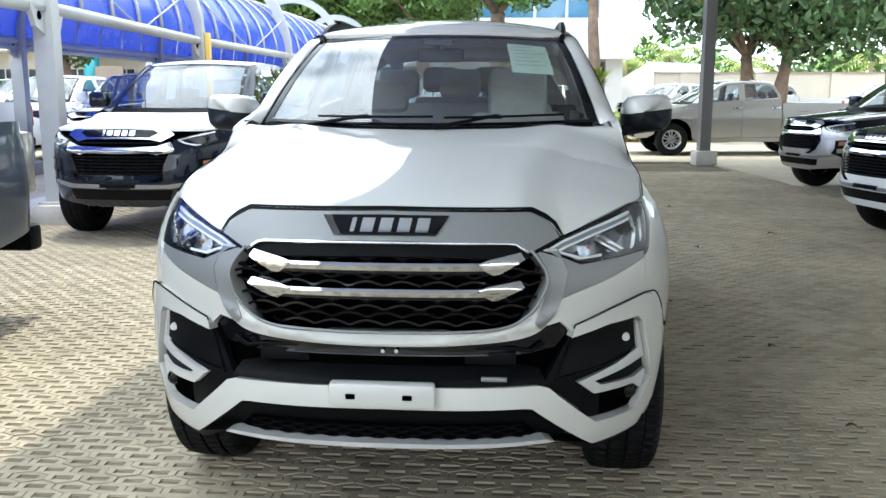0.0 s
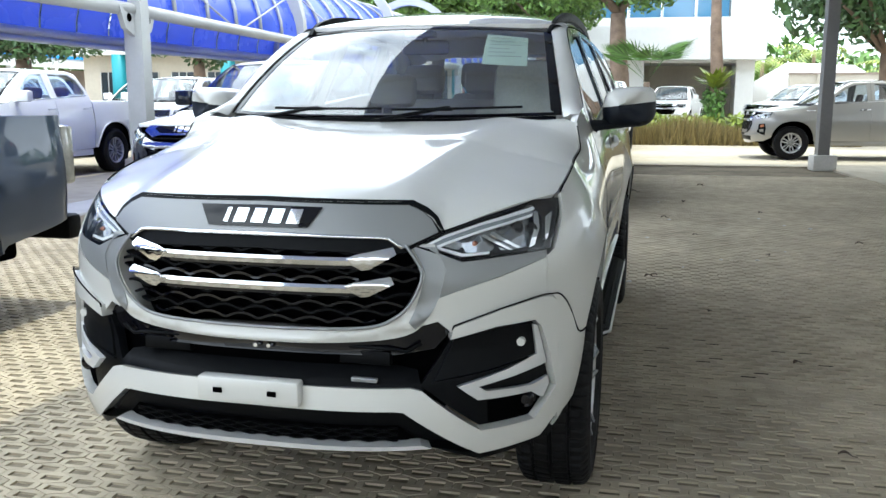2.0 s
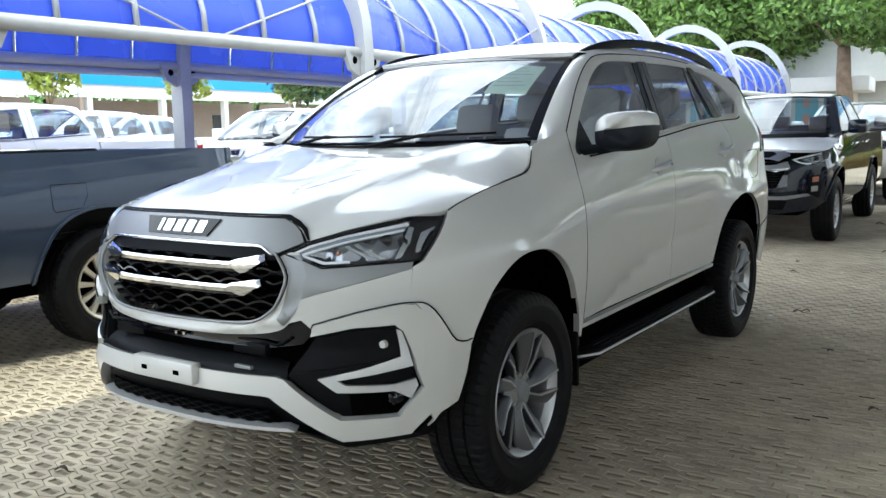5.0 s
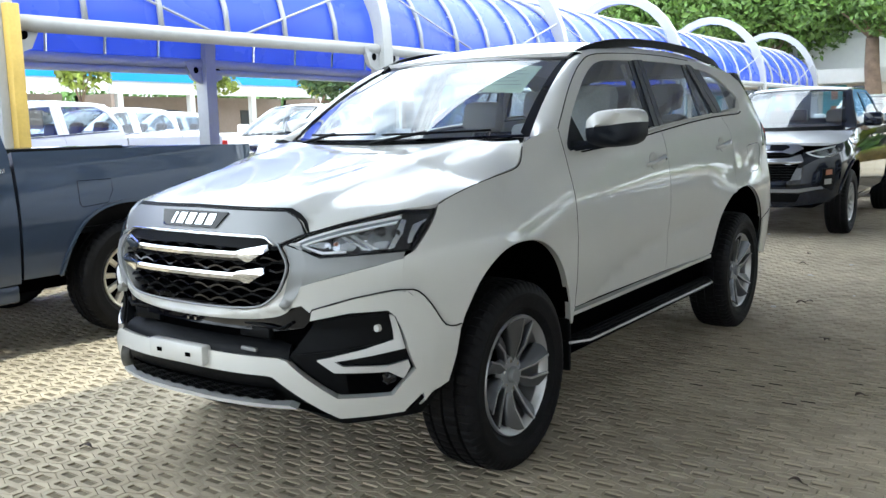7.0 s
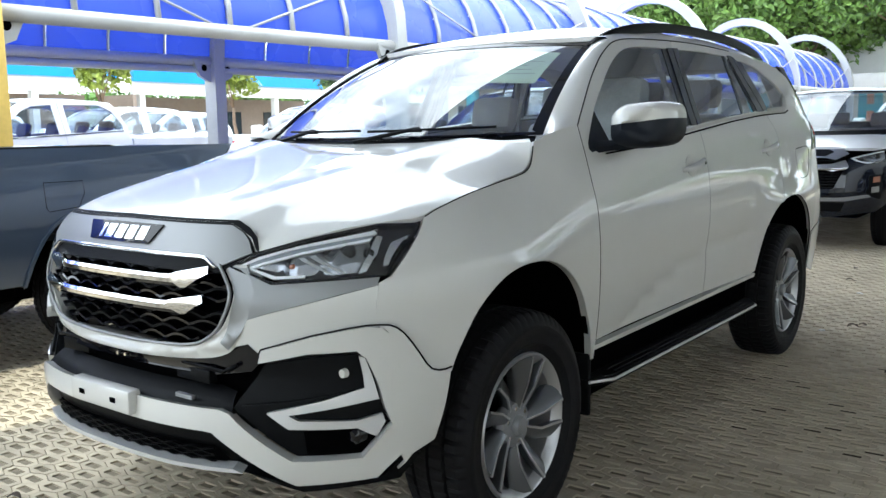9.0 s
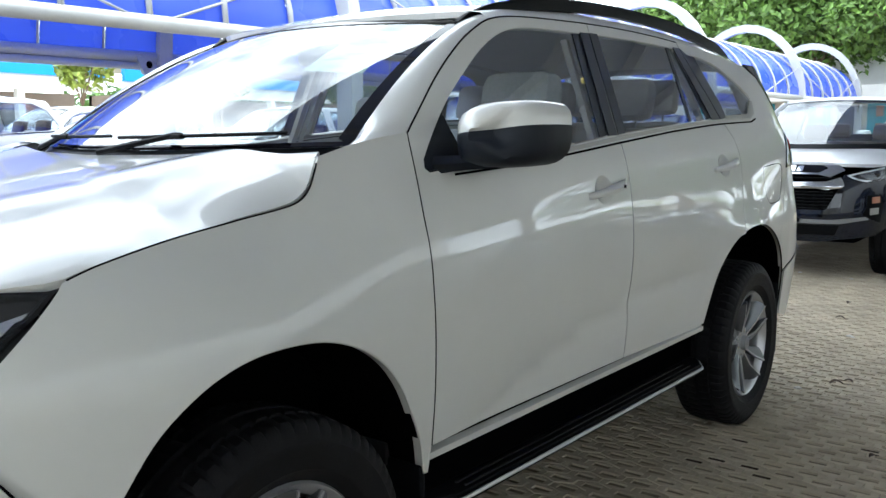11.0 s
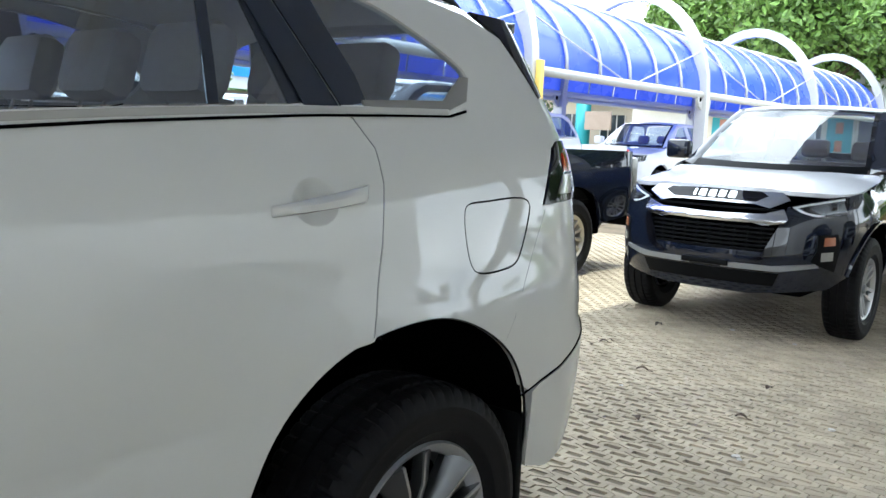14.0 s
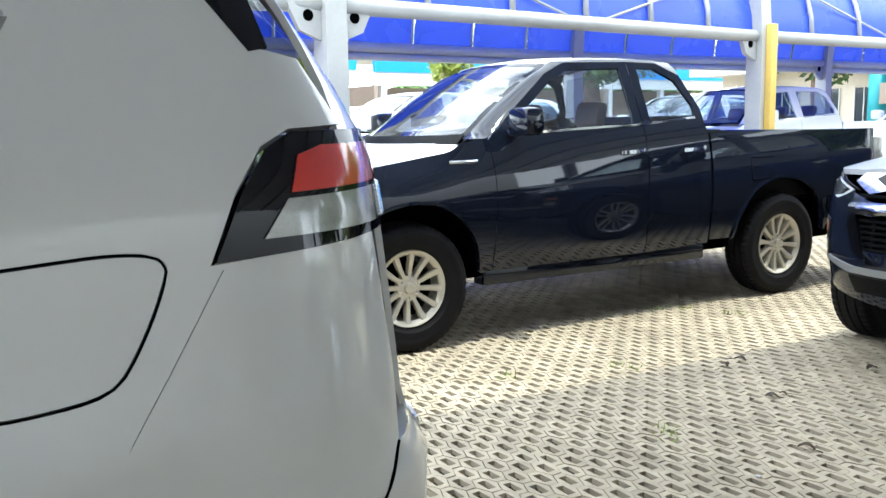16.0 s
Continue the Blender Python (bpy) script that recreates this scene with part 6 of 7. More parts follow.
    skin("bonnet", [hood + [(-x, y) for x, y in hood[::-1] if x > 1e-6]], lambda x, y: (x, y, PU_HC(y) - PU_HD(y) * (abs(x) / 0.8) ** 3 - 0.010 / (1 + math.exp(-(abs(x) - 0.40 - 0.16 * y) / 0.02))), up, bonnet, t, step=step, thick=0.03)
    rf = [(0, 2.01), (0.4, 2.06), (0.582, 2.13), (0.60, 2.4), (0.605, c - 0.35), (0.585, c - 0.16), (0, c - 0.14)]
    skin("roof", [rf + [(-x, y) for x, y in rf[::-1] if x > 1e-6]], lambda x, y: (x, y, PU_RC(y) - 0.035 * (abs(x) / 0.6) ** 2), up, top, t, step=0.12, thick=0.02)
    ws = skin("windscreen", [[(-0.99, 0.01), (0.99, 0.01), (0.99, 0.99), (-0.99, 0.99)]], pu_screen, (0, -0.5, 0.8), GLASS, t, step=0.12, thick=0.0)
    ws.visible_shadow = False
    skin("screen_border", [[(-1, 0), (1, 0), (1, 1), (-1, 1)], [(-0.95, 0.05), (0.95, 0.05), (0.94, 0.95), (-0.94, 0.95)]], lambda u, v: tuple(Vector(pu_screen(u, v)) + Vector((0, -0.001, 0.002))), (0, -0.5, 0.8), GLOSS_BLACK, t, step=0.3, thick=0.0)
    for s in (1, -1):
        bm = bmesh.new()
        a = resample([Vector(pu_screen(1.0, v)) for v in np.linspace(-0.05, 1.0, 16)], 20)
        e = resample([Vector(S()(y, z)) for y, z in [(1.36, 1.238)] + df[:4]], 20)
        mid = [p.lerp(q, 0.5) + Vector((0.012, -0.012, 0.012)) for p, q in zip(a, e)]
        loft(bm, [[Vector((s * p.x, p.y, p.z)) for p in k] for k in (a, mid, e)])
        a = resample([Vector((x, y, PU_RC(y) - 0.035 * (x / 0.6) ** 2)) for x, y in rf[2:6]], 16)
        e = resample([Vector(S()(y, z)) for y, z in [(2.13, 1.69), (2.20, 1.715), (b, 1.728), (c - 0.33, 1.722), (c - 0.14, 1.64)]], 16)
        mid = [p.lerp(q, 0.5) + Vector((0.006, 0, 0.010)) for p, q in zip(a, e)]
        loft(bm, [[Vector((s * p.x, p.y, p.z)) for p in k] for k in (a, mid, e)])
        bmesh.ops.recalc_face_normals(bm, faces=bm.faces[:])
        if sum(f.normal.z for f in bm.faces) < 0:
            bmesh.ops.reverse_faces(bm, faces=bm.faces[:])
        part("pillar", bm, body, t, limit=60)
        bm = bmesh.new()
        pts = [Vector((s * (PU.side(y, z) + 0.002), y, z)) for y, z in [(1.66, 1.258), (2.1, 1.28), (b, 1.302), (c - 0.10, 1.345)]]
        sweep(bm, pts, [(-0.003, -0.008), (0.005, -0.008), (0.005, 0.008), (-0.003, 0.008)], (0, 0, 1))
        part("belt_strip", bm, CHROME, t)
        bm = bmesh.new()
        box(bm, min(s * 0.80, s * 0.875), max(s * 0.80, s * 0.875), 1.62, 1.72, 1.245, 1.285, 0.01)
        rx0, rx1 = sorted((s * 0.875, s * 1.09))
        box(bm, rx0, rx1, 1.60, 1.74, 1.25, 1.42, 0.035)
        part("door_mirror", bm, body, t)
        for y0 in (b - 0.22, c - 0.26):
            bm = bmesh.new()
            x = PU.side(y0 + 0.1, 1.12)
            sweep(bm, [(s * (x + 0.002), y0, 1.12), (s * (x + 0.032), y0 + 0.05, 1.123), (s * (x + 0.034), y0 + 0.15, 1.13), (s * (x + 0.004), y0 + 0.20, 1.133)], [(-0.010, -0.012), (0.010, -0.012), (0.010, 0.012), (-0.010, 0.012)], (0, 0, 1))
            part("door_handle", bm, CHROME if body is not WHITE else body, front_doors[0 if s > 0 else 1])
        if fine:
            bm = bmesh.new()
            x = PU.side(1.30, 1.10)
            box(bm, min(s * x, s * (x + 0.006)), max(s * x, s * (x + 0.006)), 1.20, 1.40, 1.095, 1.115, 0.002)
            part("side_badge", bm, CHROME, t)
        for arch in (PU_FA, PU_RA):
            bm = bmesh.new()
            loft(bm, [[(s * 0.45, y, z) for y, z in arch], [(s * (PU.side(y, z) - 0.012), y, z) for y, z in arch]])
            part("wheel_well", bm, DARK, t)
            bm = bmesh.new()
            sweep(bm, [(s * (PU.side(y, z) + 0.004), y, z + 0.012) for y, z in arch], [(-0.006, -0.028), (0.010, -0.028), (0.010, 0.014), (-0.006, 0.014)], (s, 0, 0.001))
            part("arch_lip", bm, lower, t)
        bm = bmesh.new()
        box(bm, min(s * 0.70, s * 0.83), max(s * 0.70, s * 0.83), 1.45, c, 0.33, 0.44, 0.02)
        part("sill", bm, body, t)
    if fine:
        bm = bmesh.new()
        loft(bm, [[Vector(pu_screen(u, v)) + Vector((0, -0.006, lift)) for u in np.linspace(-0.98, 0.98, 17)] for v, lift in ((-0.07, 0.004), (0.0, 0.008), (0.045, 0.006))])
        part("cowl", bm, PLASTIC, t)
    # cab back, bed
    bm = bmesh.new()
    loft(bm, [[(x, c - 0.14, 1.70 - 0.03 * (x / 0.6) ** 2) for x in np.linspace(-0.6, 0.6, 7)], [(x * 1.28, c - 0.03, 1.36) for x in np.linspace(-0.6, 0.6, 7)]])
    part("rear_window", bm, TINT, t).visible_shadow = False
    bm = bmesh.new()
    box(bm, -0.80, 0.80, c - 0.06, c - 0.02, 0.5, 1.36, 0.01)
    part("cab_back", bm, body, t)
    bm = bmesh.new()
    box(bm, -0.80, 0.80, c + 0.02, 5.22, 0.70, 0.74)
    box(bm, -0.82, -0.78, c + 0.02, 5.22, 0.74, 1.23, 0.01)
    box(bm, 0.78, 0.82, c + 0.02, 5.22, 0.74, 1.23, 0.01)
    box(bm, -0.80, 0.80, c + 0.015, c + 0.05, 0.74, 1.23, 0.01)
    part("bed_liner", bm, PLASTIC, t)
    bm = bmesh.new()
    box(bm, -0.74, 0.74, 5.20, 5.29, 0.66, 1.225, 0.02)
    gate = part("tailgate", bm, body, t)
    bm = bmesh.new()
    box(bm, -0.12, 0.12, 5.285, 5.30, 1.04, 1.10, 0.01)
    part("gate_handle", bm, CHROME if fine else PLASTIC, gate)
    bm = bmesh.new()
    box(bm, -0.85, 0.85, 5.22, 5.36, 0.44, 0.60, 0.03)
    part("rear_bumper", bm, PLASTIC, t)
    for s in (1, -1):
        bm = bmesh.new()
        x0, x1 = sorted((s * 0.745, s * 0.872))
        box(bm, x0, x1, 5.18, 5.30, 0.80, 1.17, 0.025)
        part("tail_lamp", bm, tail, t)
    bm = bmesh.new()
    box(bm, -0.60, 0.60, 0.35, 5.05, 0.34, 0.55, 0.03)
    box(bm, -0.55, 0.55, 0.30, 1.30, 0.55, 0.95, 0.03)
    box(bm, -0.76, 0.76, 1.45, c - 0.05, 0.45, 0.55)
    box(bm, -0.80, -0.765, 1.52, c - 0.05, 0.5, 1.22, 0.01)
    box(bm, 0.765, 0.80, 1.52, c - 0.05, 0.5, 1.22, 0.01)
    part("underbody", bm, DARK, t)
    # nose
    skin("front_bumper", [sym([(0, 0.66), (0.39, 0.665), (0.49, 0.90), (0.505, 0.985), (0.56, 0.950), (0.686, 0.912), (0.835, 0.945), (0.85, 0.70), (0.835, 0.50), (0.75, 0.42), (0.30, 0.36), (0, 0.36)])], N(), fo, lower, t, step=step, thick=0.03)
    skin("grille", [sym([(0, 1.05), (0.46, 1.03), (0.50, 0.90), (0.40, 0.66), (0, 0.65)])], N(-0.05), fo, DARK, t, step=0.1, thick=0.0)
    skin("grille_header", [sym([(0, 1.098), (0.40, 1.090), (0.465, 1.072), (0.515, 1.028), (0.40, 0.966), (0.30, 0.988), (0, 0.992)])], N(0.006), fo, trim, t, step=0.06, thick=0.03)
    skin("mark_panel", [sym([(0, 1.080), (0.33, 1.073), (0.375, 1.048), (0.30, 1.006), (0, 1.010)])], N(0.010), fo, GLOSS_BLACK, t, step=0.08, thick=0.01)
    lettering_bars(t, 0, 1.044, 0.36, 0.046, N(0.014), CHROME)
    skin("grille_bar", [sym([(0, 0.912), (0.37, 0.926), (0.49, 0.966), (0.525, 0.895), (0.50, 0.868), (0.37, 0.848), (0.30, 0.862), (0, 0.856)])], lambda x, z: (x, PU.nose(x, z) - 0.016 - 0.25 * max(0.0, 0.030 - abs(z - 0.885)), z), fo, trim, t, step=0.03, thick=0.03)
    if fine:
        for z in (0.675, 0.705, 0.735, 0.765, 0.795, 0.825, 0.955):
            bm = bmesh.new()
            w = 0.40 + (z - 0.66) * 0.25
            sweep(bm, [(x, PU.nose(x, z) + 0.012, z) for x in np.linspace(-w, w, 16)], [(-0.012, -0.008), (0.012, -0.008), (0.012, 0.006), (-0.012, 0.006)], (0, 0, 1))
            part("grille_slat", bm, PLASTIC, t)
        for x in np.linspace(-0.36, 0.36, 9):
            bm = bmesh.new()
            sweep(bm, [(x, PU.nose(x, z) + 0.020, z) for z in (0.67, 0.75, 0.84)], [(-0.003, -0.008), (0.003, -0.008), (0.003, 0.008), (-0.003, 0.008)], (1, 0, 0))
            part("grille_rib", bm, PLASTIC, t)
        for s in (False, True):
            skin("bumper_strip", [[(0.12, 0.574), (0.45, 0.574), (0.70, 0.604), (0.72, 0.580), (0.50, 0.538), (0.12, 0.536)]], N(0.010), fo, GARNISH, t, step=0.06, thick=0.03, mirror=s)
            skin("grille_cheek", [[(0.505, 0.86), (0.53, 0.80), (0.47, 0.66), (0.36, 0.60), (0.30, 0.60), (0.39, 0.655), (0.48, 0.87)]], N(0.012), fo, GLOSS_BLACK, t, step=0.05, thick=0.03, mirror=s)
            pod = skin("fog_pod", [[(0.70, 0.80), (0.795, 0.812), (0.81, 0.70), (0.79, 0.548), (0.67, 0.62), (0.70, 0.69)]], N(0.006), fo, PLASTIC, t, step=0.05, thick=0.02, mirror=s)
            skin("turn_lens", [[(0.735, 0.785), (0.785, 0.792), (0.788, 0.735), (0.735, 0.728)]], N(0.010), fo, AMBER, pod, step=0.05, thick=0.01, mirror=s)
            skin("fog_lens", [[(0.725, 0.682), (0.782, 0.690), (0.782, 0.630), (0.725, 0.622)]], N(0.010), fo, SMOKE_LENS, pod, step=0.05, thick=0.01, mirror=s)
        skin("lower_intake", [sym([(0, 0.525), (0.50, 0.525), (0.46, 0.43), (0, 0.43)])], N(0.004), fo, PLASTIC, t, step=0.1, thick=0.01)
        bm = bmesh.new()
        box(bm, -0.17, 0.17, PU.nose(0, 0.56) - 0.025, PU.nose(0, 0.56) + 0.01, 0.545, 0.585, 0.006)
        part("plate_holder", bm, PLASTIC, t)
    lamp = [(0.505, 0.985), (0.606, 1.016), (0.73, 1.055), (0.79, 1.066), (0.832, 1.055), (0.838, 0.95), (0.686, 0.910), (0.57, 0.945)]
    for s in (False, True):
        bowl = skin("headlamp", [lamp], N(-0.035), fo, LAMP_DARK, t, step=0.06, thick=0.0, mirror=s)
        if fine:
            skin("lamp_frame", [lamp, shrink(lamp, 0.008)], N(-0.003), fo, GLOSS_BLACK, bowl, step=0.06, thick=0.03, mirror=s)
            skin("reflector", [[(0.60, 0.995), (0.78, 1.042), (0.81, 0.97), (0.70, 0.935)]], N(-0.022), fo, LAMP_GREY, bowl, step=0.06, thick=0.01, mirror=s)
            skin("lamp_chrome", [[(0.53, 0.982), (0.62, 1.010), (0.785, 1.053), (0.79, 1.040), (0.62, 0.996), (0.56, 0.978), (0.62, 0.948), (0.72, 0.934), (0.68, 0.924), (0.60, 0.940)]], N(-0.012), fo, LAMP_CHROME, bowl, step=0.06, thick=0.01, mirror=s)
            bm = bmesh.new()
            lathe(bm, [(0.0, -0.02), (0.022, -0.014), (0.03, 0.0), (0.034, 0.02)], 20, "y", ((-1 if s else 1) * 0.735, PU.nose(0.735, 0.99) + 0.03, 0.992))
            part("projector", bm, GLOSS_BLACK, bowl)
        skin("lamp_lens", [lamp], N(0.0), fo, LENS, bowl, step=0.06, thick=0.0, mirror=s).visible_shadow = False
    # cabin
    bm = bmesh.new()
    loft(bm, [[(x, 1.24 + 0.2 * (x / 0.7) ** 2, 1.20) for x in np.linspace(-0.72, 0.72, 9)], [(x, 1.70, 1.19) for x in np.linspace(-0.74, 0.74, 9)], [(x, 1.75, 0.75) for x in np.linspace(-0.74, 0.74, 9)]])
    part("dashboard", bm, CABIN, t)
    seat(t, -0.38, 2.42, 0.56, SEAT_DARK)
    seat(t, 0.38, 2.42, 0.56, SEAT_DARK)
    if crew:
        seat(t, 0.0, 3.22, 0.58, SEAT_DARK, None, 1.2, 2)
    for s in (1, -1):
        for y in (0.92, 4.08):
            wheel(t, s * 0.785, y, 0.382, 0.382, 0.245, 0.225, rims, s, 10 + 37 * y + 11 * s)
    return t


def lot(x, y, turn):
    return pose(x, y, 0, 0, 0, -turn)


build_pickup(lot(-3.12, 8.22, 6.4) @ Matrix.Scale(1.035, 4), "black extended-cab pickup with white film on bonnet and roof", BLACK_PAINT, FILM, FILM, "twelve", crew=False, tail=SMOKE_LENS)
build_pickup(lot(0.18, 10.60, 3.5), "black pickup with a silver film-covered bonnet, parked behind the suv", BLACK_PAINT, SILVER_FILM, FILM, "split", crew=True)
build_pickup(lot(-3.88, 0.10, 4.0) @ Matrix.Scale(1.04, 4), "slate grey pickup with cream steel wheels, its bed empty", SLATE_PAINT, None, None, "twelve", crew=False, tail=SMOKE_LENS, cab=(2.64, 3.32))
build_pickup(lot(4.43, 21.7, 90), "warm silver double-cab pickup parked across the lane end", WARM_SILVER, None, None, "split", crew=True)
build_pickup(lot(5.15, 13.05, 80), "old dark pickup with silver bumper facing the lane", BLACK_PAINT, None, None, "split", crew=True, trim=CHROME, lower=SILVER_PAINT)
build_pickup(lot(4.05, 8.45, 80), "black pickup with white front bumper and a plate", BLACK_PAINT, None, None, "split", crew=True, trim=CHROME, lower=WHITE)
far_white = build_pickup(lot(-9.5, 5.3, 4) @ Matrix.Scale(1.05, 4), "white double-cab pickup parked under the canopy", WHITE, None, None, "split", crew=True, fine=False, step=0.12, group="white pickups under the canopy")
for x, y, a in ((-6.3, 15.6, 4), (-6.0, 21.8, 4), (-9.2, 11.3, 4), (-9.0, 17.6, 5), (-12.4, 2.6, 3), (-12.2, 8.8, 4), (-11.7, 15.0, 3), (-11.5, 21.2, 4), (-14.8, 6.0, 4), (-14.7, 12.0, 4), (-14.5, 18.0, 4), (-17.8, 9.0, 4), (-17.6, 15.0, 3), (-9.9, -0.6, 4)):
    copy_thing(far_white, lot(x, y, a))
row_white = tagged(copy_thing(far_white, lot(1.02, 23.2, 3.5)), "white double-cab pickup in the parked row", "pickup", "white pickups in the row")
row_white["group"] = "white pickups in the row"
copy_thing(row_white, lot(1.35, 29.4, 3.5))
build_pickup(lot(0.62, 16.95, 3.5), "silver double-cab pickup in the parked row", SILVER_PAINT, None, None, "split", crew=True, fine=False, step=0.12)

# ---- buildings and plants ----
def block(name, mat, *boxes, parent=None, label="", bevel=0.0):
    bm = bmesh.new()
    for b in boxes:
        box(bm, *b, bevel)
    return part(name, bm, mat, parent, label)


def leaf_crown(rng, blobs, count, size, flat=0.5):
    """Many small leaves round a set of soft balls (x, y, z, r), denser at the outside."""
    vol = np.array([b[3] ** 2 for b in blobs])
    pick = rng.choice(len(blobs), count, p=vol / vol.sum())
    verts, faces = [], []
    for i in pick:
        x, y, z, r = blobs[i]
        d = rng.normal(size=3)
        d /= np.linalg.norm(d)
        rad = r * (0.55 + 0.5 * rng.random() ** 0.6)
        c = np.array((x, y, z)) + d * rad * np.array((1, 1, 0.85))
        n = d * flat + rng.normal(size=3) * 0.6
        n /= np.linalg.norm(n)
        a = np.cross(n, rng.normal(size=3))
        a /= np.linalg.norm(a)
        b = np.cross(n, a)
        s = size * (0.6 + 0.8 * rng.random())
        k = len(verts)
        verts += [c - a * s, c + b * s * 0.45, c + a * s - n * s * 0.2, c - b * s * 0.45]
        faces += [(k, k + 1, k + 2, k + 3)]
    return verts, faces


def from_data(name, verts, faces, mat, parent=None, label=""):
    me = bpy.data.meshes.new(name)
    me.from_pydata([tuple(map(float, v)) for v in verts], [], faces)
    me.materials.append(mat)
    ob = new(name, me)
    if parent:
        ob.parent = parent
    if label:
        ob["label"] = label
    return ob


def tree(x, y, trunk_h, crown_r, crown_h, label, mat, seed, count=5000, leaf=0.16, trunk_r=0.22, stems=1, blobs=None, lean=0.0):
    """A tapered trunk with limbs into a crown of clumped leaves."""
    rng = np.random.default_rng(seed)
    t = thing("tree", label, "tree", pose(x, y, 0))
    bm = bmesh.new()
    tops = []
    for k in range(stems):
        a = 2 * math.pi * k / max(stems, 1) + 0.4
        o = (0.35 * math.cos(a), 0.35 * math.sin(a)) if stems > 1 else (0, 0)
        w = [(o[0] * (1 + f * 1.6) + 0.08 * math.sin(5 * f + k) + lean * f, o[1] * (1 + f * 1.6) + 0.08 * math.cos(4 * f + k), trunk_h * f) for f in (0, 0.25, 0.5, 0.75, 1.0)]
        w[0] = (w[0][0], w[0][1], -0.06)
        tube(bm, w, [trunk_r * (1.25 - 0.5 * f) / math.sqrt(stems) for f in (0, 0.2, 0.5, 0.75, 1)], 10)
        tops.append(w[-1])
        for j in range(5):
            b = rng.uniform(0, 2 * math.pi)
            r = crown_r * rng.uniform(0.4, 0.75)
            e = (w[-1][0] + r * math.cos(b), w[-1][1] + r * math.sin(b), trunk_h + crown_h * rng.uniform(0.25, 0.7))
            mid = tuple((p + q) / 2 + (0.15 if i == 2 else 0) for i, (p, q) in enumerate(zip(w[-1], e)))
            tube(bm, [w[-1], mid, e], [trunk_r * 0.45 / math.sqrt(stems), trunk_r * 0.3 / math.sqrt(stems), 0.03], 6)
    part("trunk", bm, BARK, t, limit=60)
    if blobs is None:
        blobs = []
        for k in range(70 if count > 20000 else 26):
            d = rng.normal(size=3)
            d /= np.linalg.norm(d)
            f = rng.random() ** 0.4
            blobs.append((d[0] * crown_r * 0.72 * f, d[1] * crown_r * 0.72 * f, trunk_h + crown_h * 0.5 + d[2] * crown_h * 0.36 * f, crown_r * rng.uniform(0.24, 0.38)))
    v, f = leaf_crown(rng, blobs, count, leaf)
    from_data("crown", v, f, mat, t)
    return t


# white office block with a garage opening
def office():
    t = thing("office_building", "white two-storey office with blue glazing over an open garage", "building")
    Y = 42.0
    block("lower_wall", WALL_WHITE, (-14, 3.4, Y, Y + 0.3, -0.04, 3.05), (7.5, 8.0, Y, Y + 0.3, -0.04, 3.05), (8.0, 8.3, Y, Y + 8, -0.04, 3.05), parent=t)
    block("garage_back", WALL_BEIGE, (3.2, 8.0, Y + 4.5, Y + 4.7, -0.04, 3.05), (3.2, 3.4, Y + 0.3, Y + 4.5, -0.04, 3.05), parent=t)
    block("garage_ceiling", WALL_WHITE, (3.2, 8.0, Y + 0.3, Y + 4.5, 2.95, 3.05), parent=t)
    block("parapet", WALL_WHITE, (-14, 8.6, Y - 0.9, Y + 8, 3.05, 4.55), parent=t)
    block("upper_wall", WALL_WHITE, (-14, 8.0, Y + 0.4, Y + 8, 4.55, 5.0), (-14, 8.0, Y + 0.4, Y + 8, 8.2, 9.6), (-14, -11, Y + 0.4, Y + 8, 5.0, 8.2), (7.2, 8.0, Y + 0.4, Y + 8, 5.0, 8.2), parent=t)
    for k in range(12):
        x = -11 + k * 1.516
        w = block("window", WINDOW_BLUE, (x + 0.06, x + 1.46, Y + 0.55, Y + 0.6, 5.0, 8.2), parent=t)
        block("frame", PALE_STEEL, (x - 0.04, x + 0.05, Y + 0.45, Y + 0.6, 5.0, 8.2), (x + 0.05, x + 1.47, Y + 0.48, Y + 0.6, 6.5, 6.58), parent=w)
    return t


def kiosk():
    t = thing("kiosk", "low pavilion with a flat white roof and teal and orange panels", "building")
    block("wall", WALL_BEIGE, (-9.5, -0.8, 38.4, 41, -0.04, 2.6), parent=t)
    block("roof", WALL_WHITE, (-10.2, -0.2, 37.6, 41.5, 2.6, 3.15), parent=t, bevel=0.03)
    for k in range(8):
        x = -9.2 + k * 1.05
        if k % 2:
            block("window", WINDOW_DARK, (x, x + 0.85, 38.36, 38.4, 1.2, 2.5), parent=t)
        else:
            p = block("panel", TEAL, (x, x + 0.85, 38.35, 38.4, 0.3, 2.55), parent=t)
            for z in (0.6, 1.35, 2.0):
                block("panel_mark", AMBER, (x + 0.3, x + 0.55, 38.335, 38.35, z, z + 0.4), parent=p)
    return t


